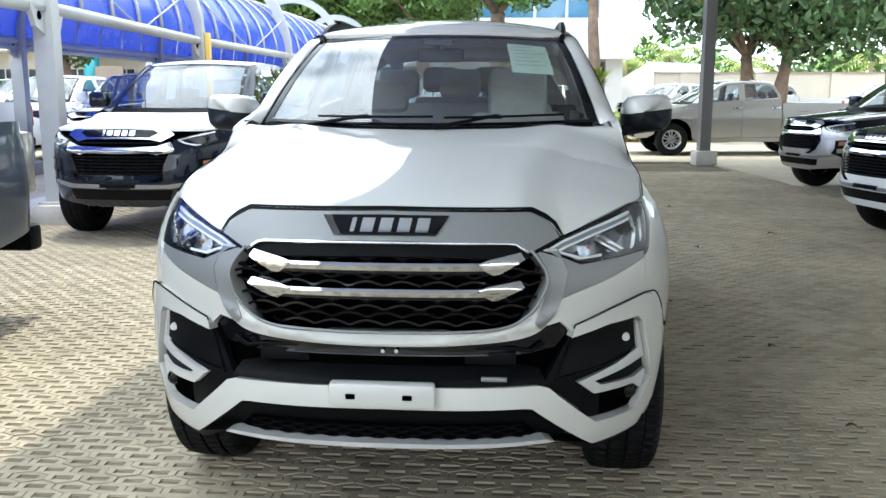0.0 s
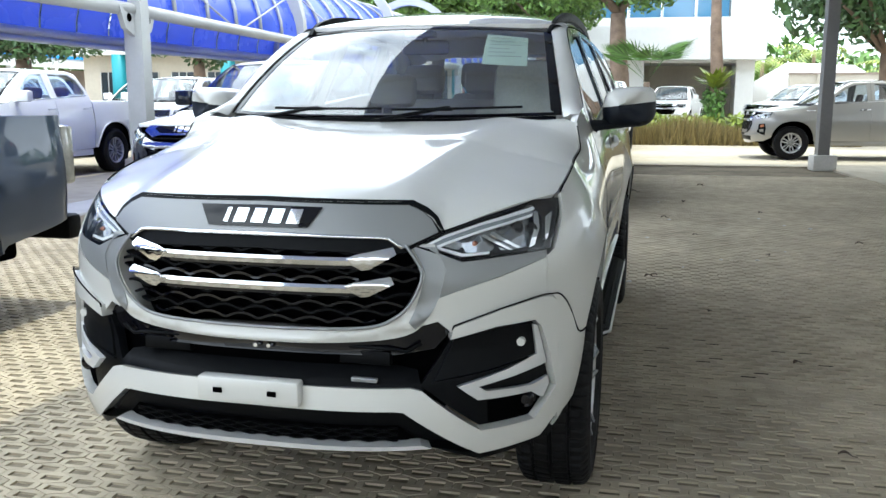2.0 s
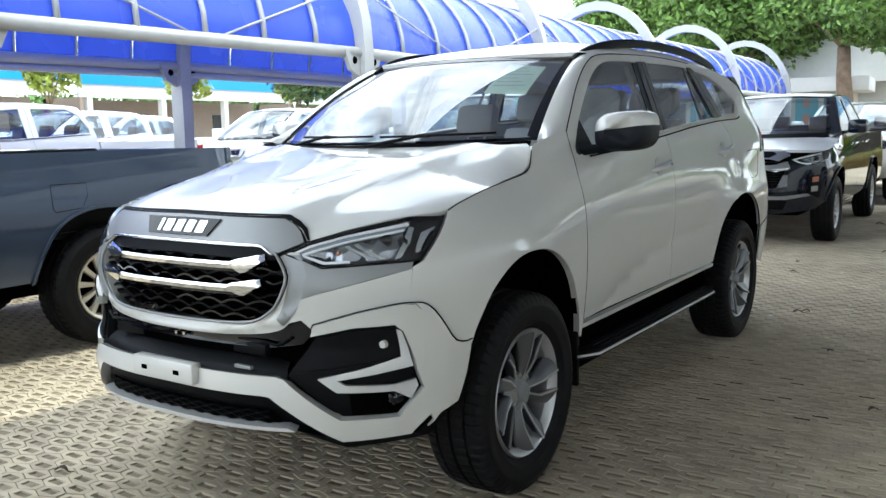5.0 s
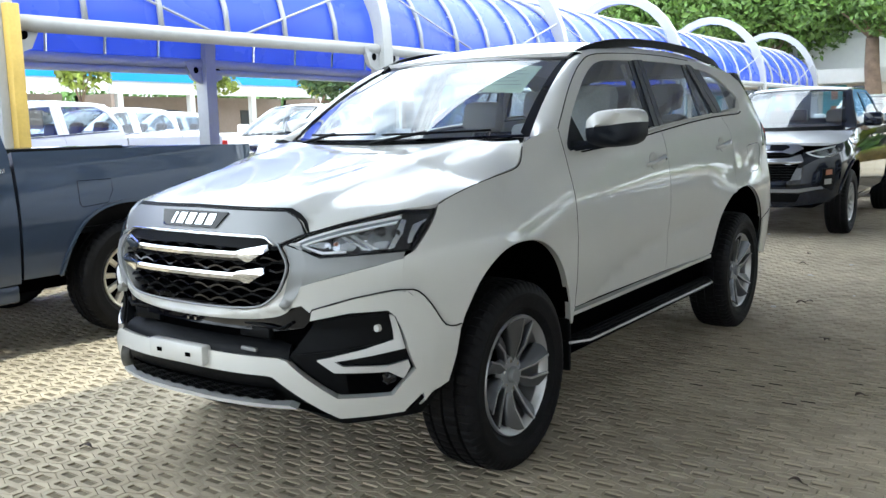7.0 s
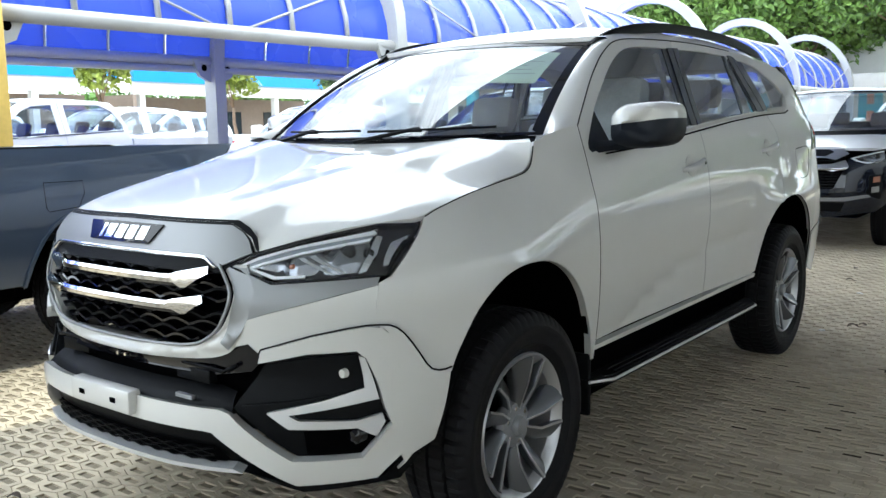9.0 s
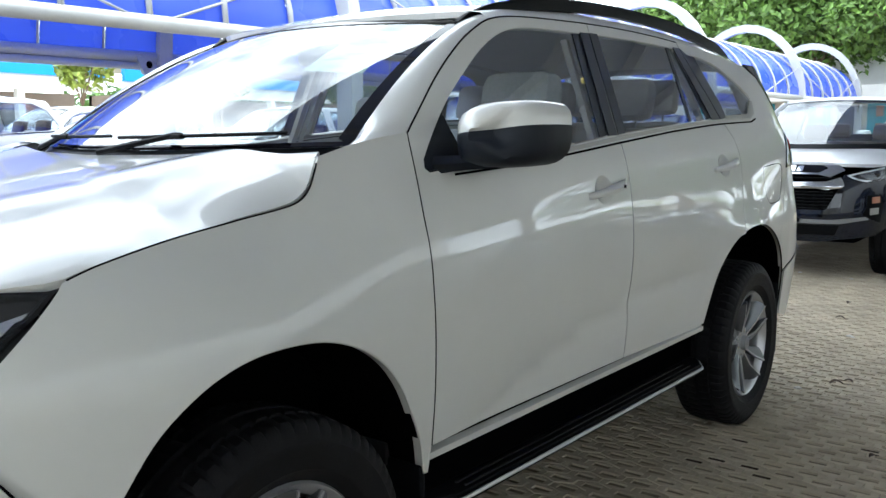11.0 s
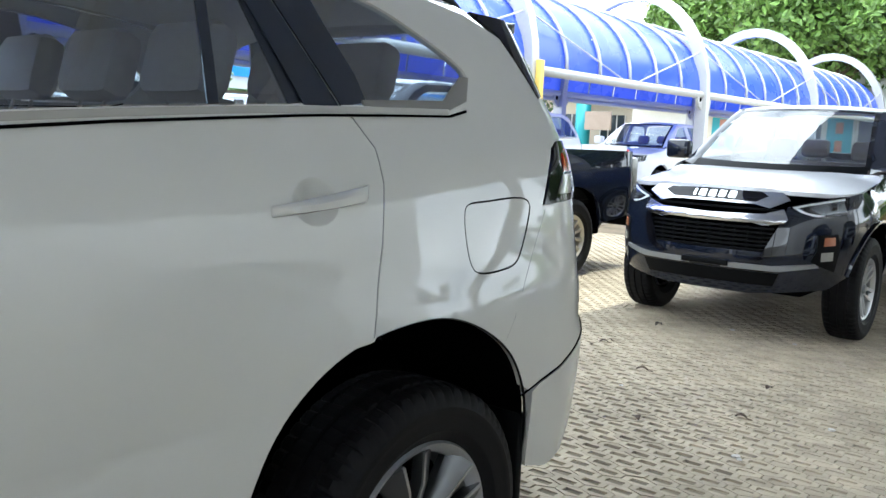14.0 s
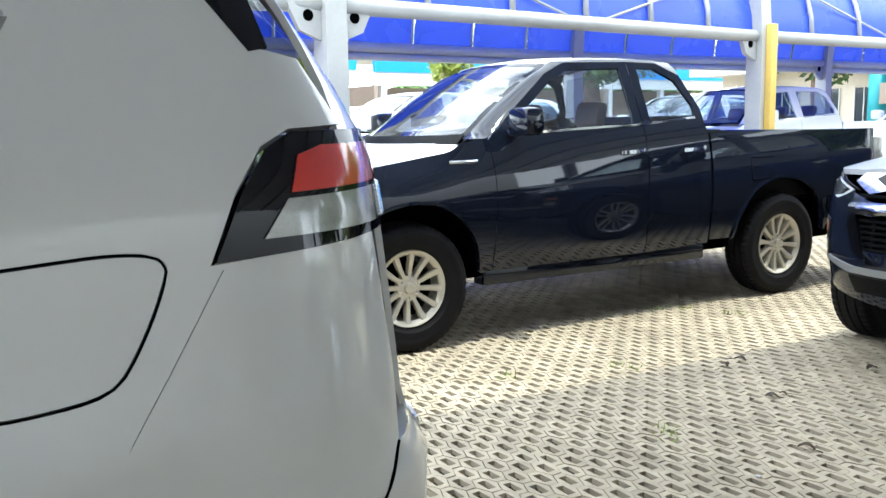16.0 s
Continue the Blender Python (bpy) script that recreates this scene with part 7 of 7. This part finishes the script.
def arcade():
    """The long shop row past the canopy, with a blue fascia and a railed roof."""
    t = thing("shop_row", "long shop row with blue fascia and mauve roof rails", "building")
    for k, (y0, y1) in enumerate(((8, 26), (27.5, 42), (43.5, 64))):
        x = -31.5 - k * 0.9
        block("fascia", BLUE_BAND, (x, x + 0.25, y0, y1, 3.8, 4.75), parent=t)
        block("lintel", WALL_WHITE, (x - 0.1, x + 0.12, y0, y1, 3.2, 3.8), parent=t)
        block("shop_wall", WALL_BROWN, (x - 2.5, x - 2.3, y0, y1, -0.04, 3.2), (x - 2.5, x + 0.1, y0, y0 + 0.2, -0.04, 3.2), parent=t)
        block("slab_roof", WALL_WHITE, (x - 8, x + 0.1, y0, y1, 4.75, 4.9), parent=t)
        n = int((y1 - y0) / 1.5)
        for j in range(n):
            y = y0 + 0.4 + j * 1.5
            rail = block("roof_rail", PURPLE_RAIL, (x + 0.02, x + 0.10, y, y + 0.08, 4.9, 5.7), (x - 1.4, x + 0.1, y, y + 0.08, 5.65, 5.78), parent=t)
            if j % 3 == 0:
                block("column", WALL_WHITE, (x - 0.2, x + 0.1, y, y + 0.3, -0.04, 3.2), parent=t)
            if j % 2:
                block("shopfront", WINDOW_DARK, (x - 2.3, x - 2.25, y, y + 1.2, 0.3, 2.5), parent=t)
        for z in (5.25, 5.7):
            block("top_rail", PURPLE_RAIL, (x + 0.04, x + 0.10, y0, y1, z, z + 0.06), parent=t)
        block("back_wall", WALL_WHITE, (x - 9, x - 8, y0, y1, 4.9, 7.2), parent=t)
        for j in range(int((y1 - y0) / 3)):
            block("back_window", WINDOW_BLUE, (x - 8.02, x - 7.96, y0 + 0.6 + j * 3, y0 + 2.4 + j * 3, 5.2, 6.6), parent=t)
    return t


def shops():
    t = thing("shop_block", "beige single-storey shops with teal columns and dark windows", "building")
    block("wall", WALL_BEIGE, (-27, -9, 46, 52, -0.04, 3.6), parent=t)
    block("roof", WALL_WHITE, (-28, -8.6, 44.5, 53, 3.6, 4.1), parent=t)
    for k in range(8):
        x = -26 + k * 2.1
        w = block("window", WINDOW_DARK, (x, x + 1.4, 45.95, 46, 0.9, 2.7), parent=t)
        for j in range(4):
            block("bar", WALL_WHITE, (x + 0.02 + j * 0.45, x + 0.06 + j * 0.45, 45.9, 45.95, 0.9, 2.7), parent=w)
    for x in (-24.2, -18.0, -11.5):
        bm = bmesh.new()
        tube(bm, [(x, 44.8, -0.04), (x, 44.8, 3.6)], 0.38, 20)
        part("column", bm, TEAL, t)
    s = block("sign_board", WALL_WHITE, (-14.9, -12.2, 43.8, 43.9, 1.0, 3.7), parent=t)
    for k in range(5):
        block("sign_bar", SIGN_PINK, (-14.5 + k * 0.45, -14.2 + k * 0.45, 43.78, 43.8, 1.7, 2.0), parent=s)
    block("sign_patch", WALL_BROWN, (-17.6, -16.2, 44.2, 44.3, 1.9, 2.8), parent=t)
    return t


def far_wall():
    t = thing("boundary_wall", "long white rendered boundary wall with shallow piers", "wall", kind="structure")
    block("wall", WALL_BEIGE, (9.4, 60, 40, 40.3, -0.04, 2.35), parent=t)
    block("coping", WALL_BROWN, (9.4, 60, 39.95, 40.35, 2.35, 2.43), parent=t)
    for k in range(14):
        block("pier", WALL_BEIGE, (10.5 + k * 3.4, 10.9 + k * 3.4, 39.92, 40, -0.04, 2.35), parent=t)
    return t


def shed():
    t = thing("shed", "small pale shed with a pitched roof beyond the wall", "shed")
    bm = bmesh.new()
    a = [bm.verts.new(p) for p in ((10, 52, 0), (10, 52, 2.2), (11.8, 52, 3.3), (13.6, 52, 2.2), (13.6, 52, 0))]
    b = [bm.verts.new((v.co.x + 5, v.co.y + 5, v.co.z)) for v in a]
    bm.faces.new(a[::-1])
    bm.faces.new(b)
    for i in range(5):
        bm.faces.new((a[i - 1], a[i], b[i], b[i - 1]))
    part("shell", bm, WALL_WHITE, t)
    return t


office()
kiosk()
arcade()
shops()
far_wall()
shed()

tree(1.9, 32.5, 4.3, 3.6, 3.2, "clipped broad-crowned tree with a pale brown trunk", LEAF_BRIGHT, 3, 14000, 0.12, 0.34)
tree(-5.2, 40.0, 3.6, 5.0, 7.0, "tall dense green tree behind the canopy", LEAF_BRIGHT, 4, 34000, 0.16, 0.3)
tree(-10.5, 44.0, 3.4, 4.8, 6.4, "tall dense green tree behind the canopy", LEAF_BRIGHT, 5, 30000, 0.16, 0.3)
tree(-1.0, 37.0, 4.2, 3.3, 3.4, "clipped broad-crowned tree beside the office", LEAF_BRIGHT, 6, 13000, 0.12, 0.3)
tree(-15.5, 36.0, 3.0, 3.4, 2.6, "dark spreading tree among the parked cars", LEAF_DARK, 7, 5000, 0.18, 0.3)
tree(-16.5, 25.5, 2.5, 2.9, 2.3, "dark spreading tree among the parked cars", LEAF_DARK, 8, 9000, 0.12, 0.3)
tree(4.7, 28.6, 4.6, 2.0, 2.4, "slender tree with thin yellow-green foliage", LEAF_PALE, 9, 900, 0.16, 0.20)
tree(10.6, 29.5, 2.7, 5.2, 5.0, "several-stemmed tree with dark drooping foliage", LEAF_DARK, 10, 11000, 0.17, 0.42, 4)
tree(15.6, 31.0, 2.7, 3.9, 4.4, "dark leafy tree by the boundary wall", LEAF_DARK, 11, 6000, 0.17, 0.3)
for k, (x, y) in enumerate(((-24.0, 14.0), (-23.5, 19.5), (-23.0, 25.0), (-22.5, 31.0))):
    tree(x, y, 2.3, 1.2, 3.0, "slim young street tree with yellow-green leaves", LEAF_PALE, 20 + k, 1100, 0.15, 0.07)


def palm(x, y, h, seed, fan=False):
    rng = np.random.default_rng(seed)
    t = thing("palm", "fan palm with stiff pleated fronds" if fan else "coconut palm with arching fronds", "palm", pose(x, y, 0))
    bm = bmesh.new()
    tube(bm, [(0, 0, -0.06), (0.1, 0, h * 0.5), (0.15, 0, h)], [0.16, 0.13, 0.11], 8)
    part("trunk", bm, BARK, t)
    for k in range(14 if not fan else 9):
        a, up = 2 * math.pi * k / (14 if not fan else 9) + rng.uniform(-0.2, 0.2), rng.uniform(0.1, 1.0)
        verts, faces = [], []
        if fan:
            stem = Vector((math.cos(a) * 0.7, math.sin(a) * 0.7, 0.5 + up * 0.5))
            c = Vector((0.15, 0, h)) + stem
            side = Vector((-math.sin(a), math.cos(a), 0))
            out = Vector((math.cos(a), math.sin(a), 0.5)).normalized()
            for j in range(18):
                b = -1.4 + 2.8 * j / 17
                d = (out * math.cos(b) + side * math.sin(b))
                w = side * 0.03 + Vector((0, 0, 0.03))
                i = len(verts)
                verts += [c, c + d * 0.5 + w, c + d * 1.05, c + d * 0.5 - w]
                faces.append((i, i + 1, i + 2, i + 3))
            verts += [Vector((0.15, 0, h)), c + Vector((0, 0, 0.02)), c - Vector((0, 0, 0.02))]
            faces.append((len(verts) - 3, len(verts) - 2, len(verts) - 1))
        else:
            pts = [Vector((0.15 + math.cos(a) * r, math.sin(a) * r, h + up * r * 0.7 - 0.22 * r * r)) for r in np.linspace(0, 2.4, 12)]
            side = Vector((-math.sin(a), math.cos(a), 0))
            for p, q in zip(pts[1:], pts[2:]):
                for s in (-1, 1):
                    i = len(verts)
                    tip = p + side * s * 0.55 + (q - p) * 1.2 - Vector((0, 0, 0.25))
                    verts += [p, p + (q - p) * 0.5, tip]
                    faces.append((i, i + 1, i + 2))
        from_data("frond", verts, faces, LEAF if fan else LEAF_PALE, t)
    return t


palm(2.65, 30.8, 1.9, 1, True)
for k, (x, y, h) in enumerate(((11.5, 58, 3.5), (15, 60, 4.2), (19, 57, 3.2), (23, 61, 4.5), (28, 59, 3.6), (34, 60, 4.4), (40, 58, 3.6))):
    palm(x, y, h, 40 + k)


def fern_clump():
    """A staghorn fern and a creeper on the slim trunk."""
    rng = np.random.default_rng(77)
    t = thing("fern", "bright yellow-green fern tied round the tree trunk over dark creeper", "fern", pose(4.7, 28.5, 0))
    verts, faces = [], []
    for k in range(70):
        a = rng.uniform(0, 2 * math.pi)
        d = Vector((math.cos(a), math.sin(a), rng.uniform(0.1, 1.0))).normalized()
        side = d.cross(Vector((0, 0, 1))).normalized()
        c = Vector((0, -0.1, 1.75 + rng.uniform(-0.15, 0.15)))
        L = rng.uniform(0.5, 0.95)
        i = len(verts)
        verts += [c, c + d * L * 0.55 + side * 0.09, c + d * L, c + d * L * 0.55 - side * 0.09]
        faces.append((i, i + 1, i + 2, i + 3))
    from_data("fern_leaves", verts, faces, LEAF_PALE, t)
    v, f = leaf_crown(rng, [(0, 0, 0.4 + 0.22 * k, 0.34) for k in range(6)], 900, 0.09)
    from_data("creeper", v, f, LEAF, t)
    return t


fern_clump()


def hedge():
    rng = np.random.default_rng(5)
    verts, faces = [], []
    for k in range(9000):
        x, y = rng.uniform(1.7, 8.6), rng.uniform(26.7, 27.9)
        h = 0.35 + 0.65 * rng.random() * (0.7 + 0.3 * math.sin(x * 2.1))
        a = rng.uniform(0, 2 * math.pi)
        w = Vector((math.cos(a), math.sin(a), 0)) * 0.02
        tip = Vector((x + rng.normal() * 0.14, y + rng.normal() * 0.14, h))
        b = Vector((x, y, -0.04))
        i = len(verts)
        verts += [b - w, b + w, tip]
        faces.append((i, i + 1, i + 2))
    tagged(from_data("hedge_grass", verts, faces, LEAF_DRY), "dry ochre ornamental grass bed at the lane end", "grass", kind="stuff")
    v, f = leaf_crown(rng, [(x, 28.0 + 0.3 * math.sin(x * 3), 0.5, 0.45) for x in np.arange(1.8, 8.6, 0.4)], 3500, 0.09)
    tagged(from_data("hedge_shrubs", v, f, LEAF_PALE), "low yellow-green shrubs behind the grass bed", "shrubs", kind="stuff")
    tagged(block("planter_wall", CONCRETE, (1.5, 9.0, 28.7, 28.9, -0.04, 0.62)), "low grey planter wall behind the grass bed", "wall", kind="structure")


hedge()


def far_woods():
    rng = np.random.default_rng(12)
    blobs = []
    for k in range(190):
        x = rng.uniform(5, 110)
        blobs.append((x, rng.uniform(72, 95), rng.uniform(0.5, 4.2), rng.uniform(1.6, 3.2)))
    for k in range(120):
        x = rng.uniform(-120, 5)
        blobs.append((x, rng.uniform(75, 95), rng.uniform(1, 7), rng.uniform(2.4, 4.0)))
    v, f = leaf_crown(rng, blobs, 52000, 0.50)
    tagged(from_data("far_woods", v, f, LEAF), "hazy green belt of distant trees", "trees", kind="stuff")


far_woods()
for x, y, a in ((3.9, 37.0, 15), (6.7, 33.5, 60)):
    c = copy_thing(far_white, lot(x, y, a))
    c["label"], c["group"] = "white car parked in front of the office", "cars at the office"
for x, y, a in ((9.5, 33.5, 80), (14.5, 35, 90)):
    c = copy_thing(far_white, lot(x, y, a))
    c["label"], c["group"] = "white car parked along the boundary wall", "cars at the wall"

# ---- litter and pavers ----
def dead_leaf(x, y, size, turn, mat=None, label="curled dark dead leaf on the pavers"):
    bm = bmesh.new()
    rows = []
    for i in range(7):
        f = i / 6
        w = size * 0.32 * math.sin(math.pi * min(0.08 + f * 0.9, 1)) ** 0.8
        lift = size * 0.22 * math.sin(math.pi * f) + 0.004
        rows.append([bm.verts.new(((f - 0.5) * size, w * q, lift + abs(q) * size * 0.12)) for q in (-1, -0.4, 0, 0.4, 1)])
    for a, b in zip(rows, rows[1:]):
        for k in range(4):
            bm.faces.new((a[k], a[k + 1], b[k + 1], b[k]))
    tube(bm, [(size * 0.48, 0, 0.006), (size * 0.7, size * 0.05, 0.004), (size * 0.95, size * 0.02, 0.003)], 0.0022, 5)
    ob = part("dead_leaf", bm, mat or DEAD_LEAF)
    ob.matrix_world = pose(x, y, 0.002, 0, 0, turn)
    return tagged(ob, label, "leaf", "fallen leaves")


for x, y, s, a in ((1.80, 3.66, 0.05, -10), (1.28, 7.08, 0.07, 30), (1.33, 7.16, 0.05, 160), (1.0, 8.94, 0.06, 5), (0.96, 9.6, 0.06, 80), (1.9, 9.3, 0.06, 40), (0.25, 9.45, 0.07, 15), (2.4, 8.2, 0.06, 100), (1.6, 6.0, 0.04, 60),
                   (0.6, 8.55, 0.06, 130), (1.7, 10.6, 0.07, 20), (2.1, 12.2, 0.09, 70), (1.5, 13.4, 0.10, 10), (2.9, 11.2, 0.07, 50), (3.4, 9.0, 0.07, 0), (2.6, 14.5, 0.1, 30), (-0.4, 2.9, 0.05, 40), (1.9, 4.9, 0.05, 40), (-1.0, 2.6, 0.06, 20), (-0.23, 10.03, 0.04, 0), (-0.24, 9.95, 0.06, 37), (-0.18, 10.79, 0.07, 74), (-0.27, 9.83, 0.04, 111), (-0.73, 10.25, 0.06, 148), (-0.74, 10.40, 0.07, 185), (-0.66, 11.34, 0.04, 222)):
    dead_leaf(x, y, s, a)
rngp = np.random.default_rng(31)
for k in range(16):
    bm = bmesh.new()
    bmesh.ops.create_icosphere(bm, subdivisions=1, radius=0.012 + 0.012 * rngp.random())
    for v in bm.verts:
        v.co = Vector((v.co.x * rngp.uniform(0.8, 1.4), v.co.y * rngp.uniform(0.7, 1.3), v.co.z * 0.45 + 0.006))
    ob = part("pebble", bm, CONCRETE)
    ob.location = (rngp.uniform(0.2, 3.2), rngp.uniform(6.5, 12.5), 0.0)
    tagged(ob, "small pale chip of broken concrete", "pebble", "concrete chips")


def pavers():
    """Interlocking six-sided grass pavers, each with an oblong pocket."""
    AX, AY, H1, H2 = 0.140, 0.072, 0.0215, 0.0505
    base = tagged(new("paving"), "interlocking concrete grass pavers with oblong pockets", "paving", kind="structure")
    base.matrix_world = pose(-0.17, 2.40, 0, 0, 0, -4.2)
    inv = base.matrix_world.inverted()
    rng = np.random.default_rng(2)
    g = 0.0024
    outer = [(-AX / 2 + g, H1 - g * 0.4), (0, H2 - g), (AX / 2 - g, H1 - g * 0.4), (AX / 2 - g, -H1 + g * 0.4), (0, -H2 + g), (-AX / 2 + g, -H1 + g * 0.4)]
    hx, hy = 0.039, 0.0185
    inner = [(-hx, hy), (hx, hy), (hx, -hy), (-hx, -hy)]
    def one(depth, tilt):
        v = [(x, y, tilt[0] + x * tilt[1] + y * tilt[2]) for x, y in outer]
        v += [(x, y, tilt[0] + x * tilt[1] + y * tilt[2]) for x, y in inner]
        v += [(x * 0.93, y * 0.9, -depth) for x, y in inner]
        v += [(x * 1.012, y * 1.012, -0.03) for x, y in outer]
        f = [(0, 6, 7, 2, 1), (2, 7, 8, 3), (3, 8, 9, 5, 4), (5, 9, 6, 0)]
        f += [(6, 10, 11, 7), (7, 11, 12, 8), (8, 12, 13, 9), (9, 13, 10, 6), (10, 13, 12, 11)]
        f += [(k, (k + 1) % 6, 14 + (k + 1) % 6, 14 + k) for k in range(6)]
        return v, [q[::-1] for q in f]
    bm = bmesh.new()
    box(bm, PAVE_X0, PAVE_X1, PAVE_Y0, 8.0, -0.013, -0.0075)
    tagged(part("joint_sand", bm, JOINT_SAND), "sand washed into the joints and pockets of the pavers", "sand", kind="structure")
    kinds = []
    for k in range(12):
        v, f = one(rng.uniform(0.006, 0.014), (rng.uniform(-0.0015, 0.0015), rng.uniform(-0.01, 0.01), rng.uniform(-0.012, 0.012)))
        me = bpy.data.meshes.new("paver")
        me.from_pydata(v, [], f)
        me.materials.append(PAVER)
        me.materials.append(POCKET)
        # pocket floor takes the soil with shade painted in
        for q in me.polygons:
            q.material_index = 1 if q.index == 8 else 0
        kinds.append(me)
    V, F, DEEP, singles = [], [], [], 0
    for j in range(-26, 205):
        for i in range(-36, 42):
            x, y = i * AX + (j % 2) * AX / 2, j * AY
            w = base.matrix_world @ Vector((x, y, 0))
            if not (PAVE_X0 - 0.1 < w.x < PAVE_X1 and PAVE_Y0 - 0.1 < w.y < 16.5):
                continue
            sink = 0.5 + 0.5 * noise.noise(Vector((w.x * 0.9, w.y * 0.9, 3.0)))
            if 0.95 < w.x < 2.2 and 4.6 < w.y < 6.2 and singles < 290:
                ob = new("paver", kinds[int(rng.integers(12))])
                ob.parent = base
                ob.location = (x, y, 0)
                singles += 1
                continue
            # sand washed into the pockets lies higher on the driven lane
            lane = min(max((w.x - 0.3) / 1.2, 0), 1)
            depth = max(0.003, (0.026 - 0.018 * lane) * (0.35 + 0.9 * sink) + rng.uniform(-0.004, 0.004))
            rough = 0.35 if w.x > 1.0 else 1.0
            v, f = one(depth, (rng.uniform(-0.002, 0.002) * rough, rng.uniform(-0.015, 0.015) * rough, rng.uniform(-0.03, 0.03) * rough))
            k = len(V)
            V += [(a + x, b + y, c) for a, b, c in v]
            F += [tuple(q + k for q in p) for p in f]
            # floors deeper than 12 mm get the shade-darkened soil colour
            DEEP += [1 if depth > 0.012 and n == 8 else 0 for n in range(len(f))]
    me = bpy.data.meshes.new("paver_field")
    me.from_pydata(V, [], F)
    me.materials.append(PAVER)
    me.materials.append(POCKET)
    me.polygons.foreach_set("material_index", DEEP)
    ob = new("paver_field", me)
    ob.parent = base
    ob["kind"] = "stuff"


pavers()


def weeds():
    rng = np.random.default_rng(9)
    verts, faces = [], []
    for cx, cy in ((-1.95, 11.11), (-1.87, 11.29), (-0.25, 9.18), (-1.51, 11.44), (-1.09, 9.80), (-1.38, 9.19)):
        for k in range(26):
            x, y = cx + rng.normal() * 0.045, cy + rng.normal() * 0.045
            a = rng.uniform(0, 6.3)
            w = Vector((math.cos(a), math.sin(a), 0)) * 0.006
            b = Vector((x, y, -0.01))
            i = len(verts)
            verts += [b - w, b + w, Vector((x + rng.normal() * 0.02, y + rng.normal() * 0.02, rng.uniform(0.012, 0.03)))]
            faces.append((i, i + 1, i + 2))
    tagged(from_data("weeds", verts, faces, GRASS), "thin green weeds in the paver joints", "weeds", kind="stuff")


weeds()
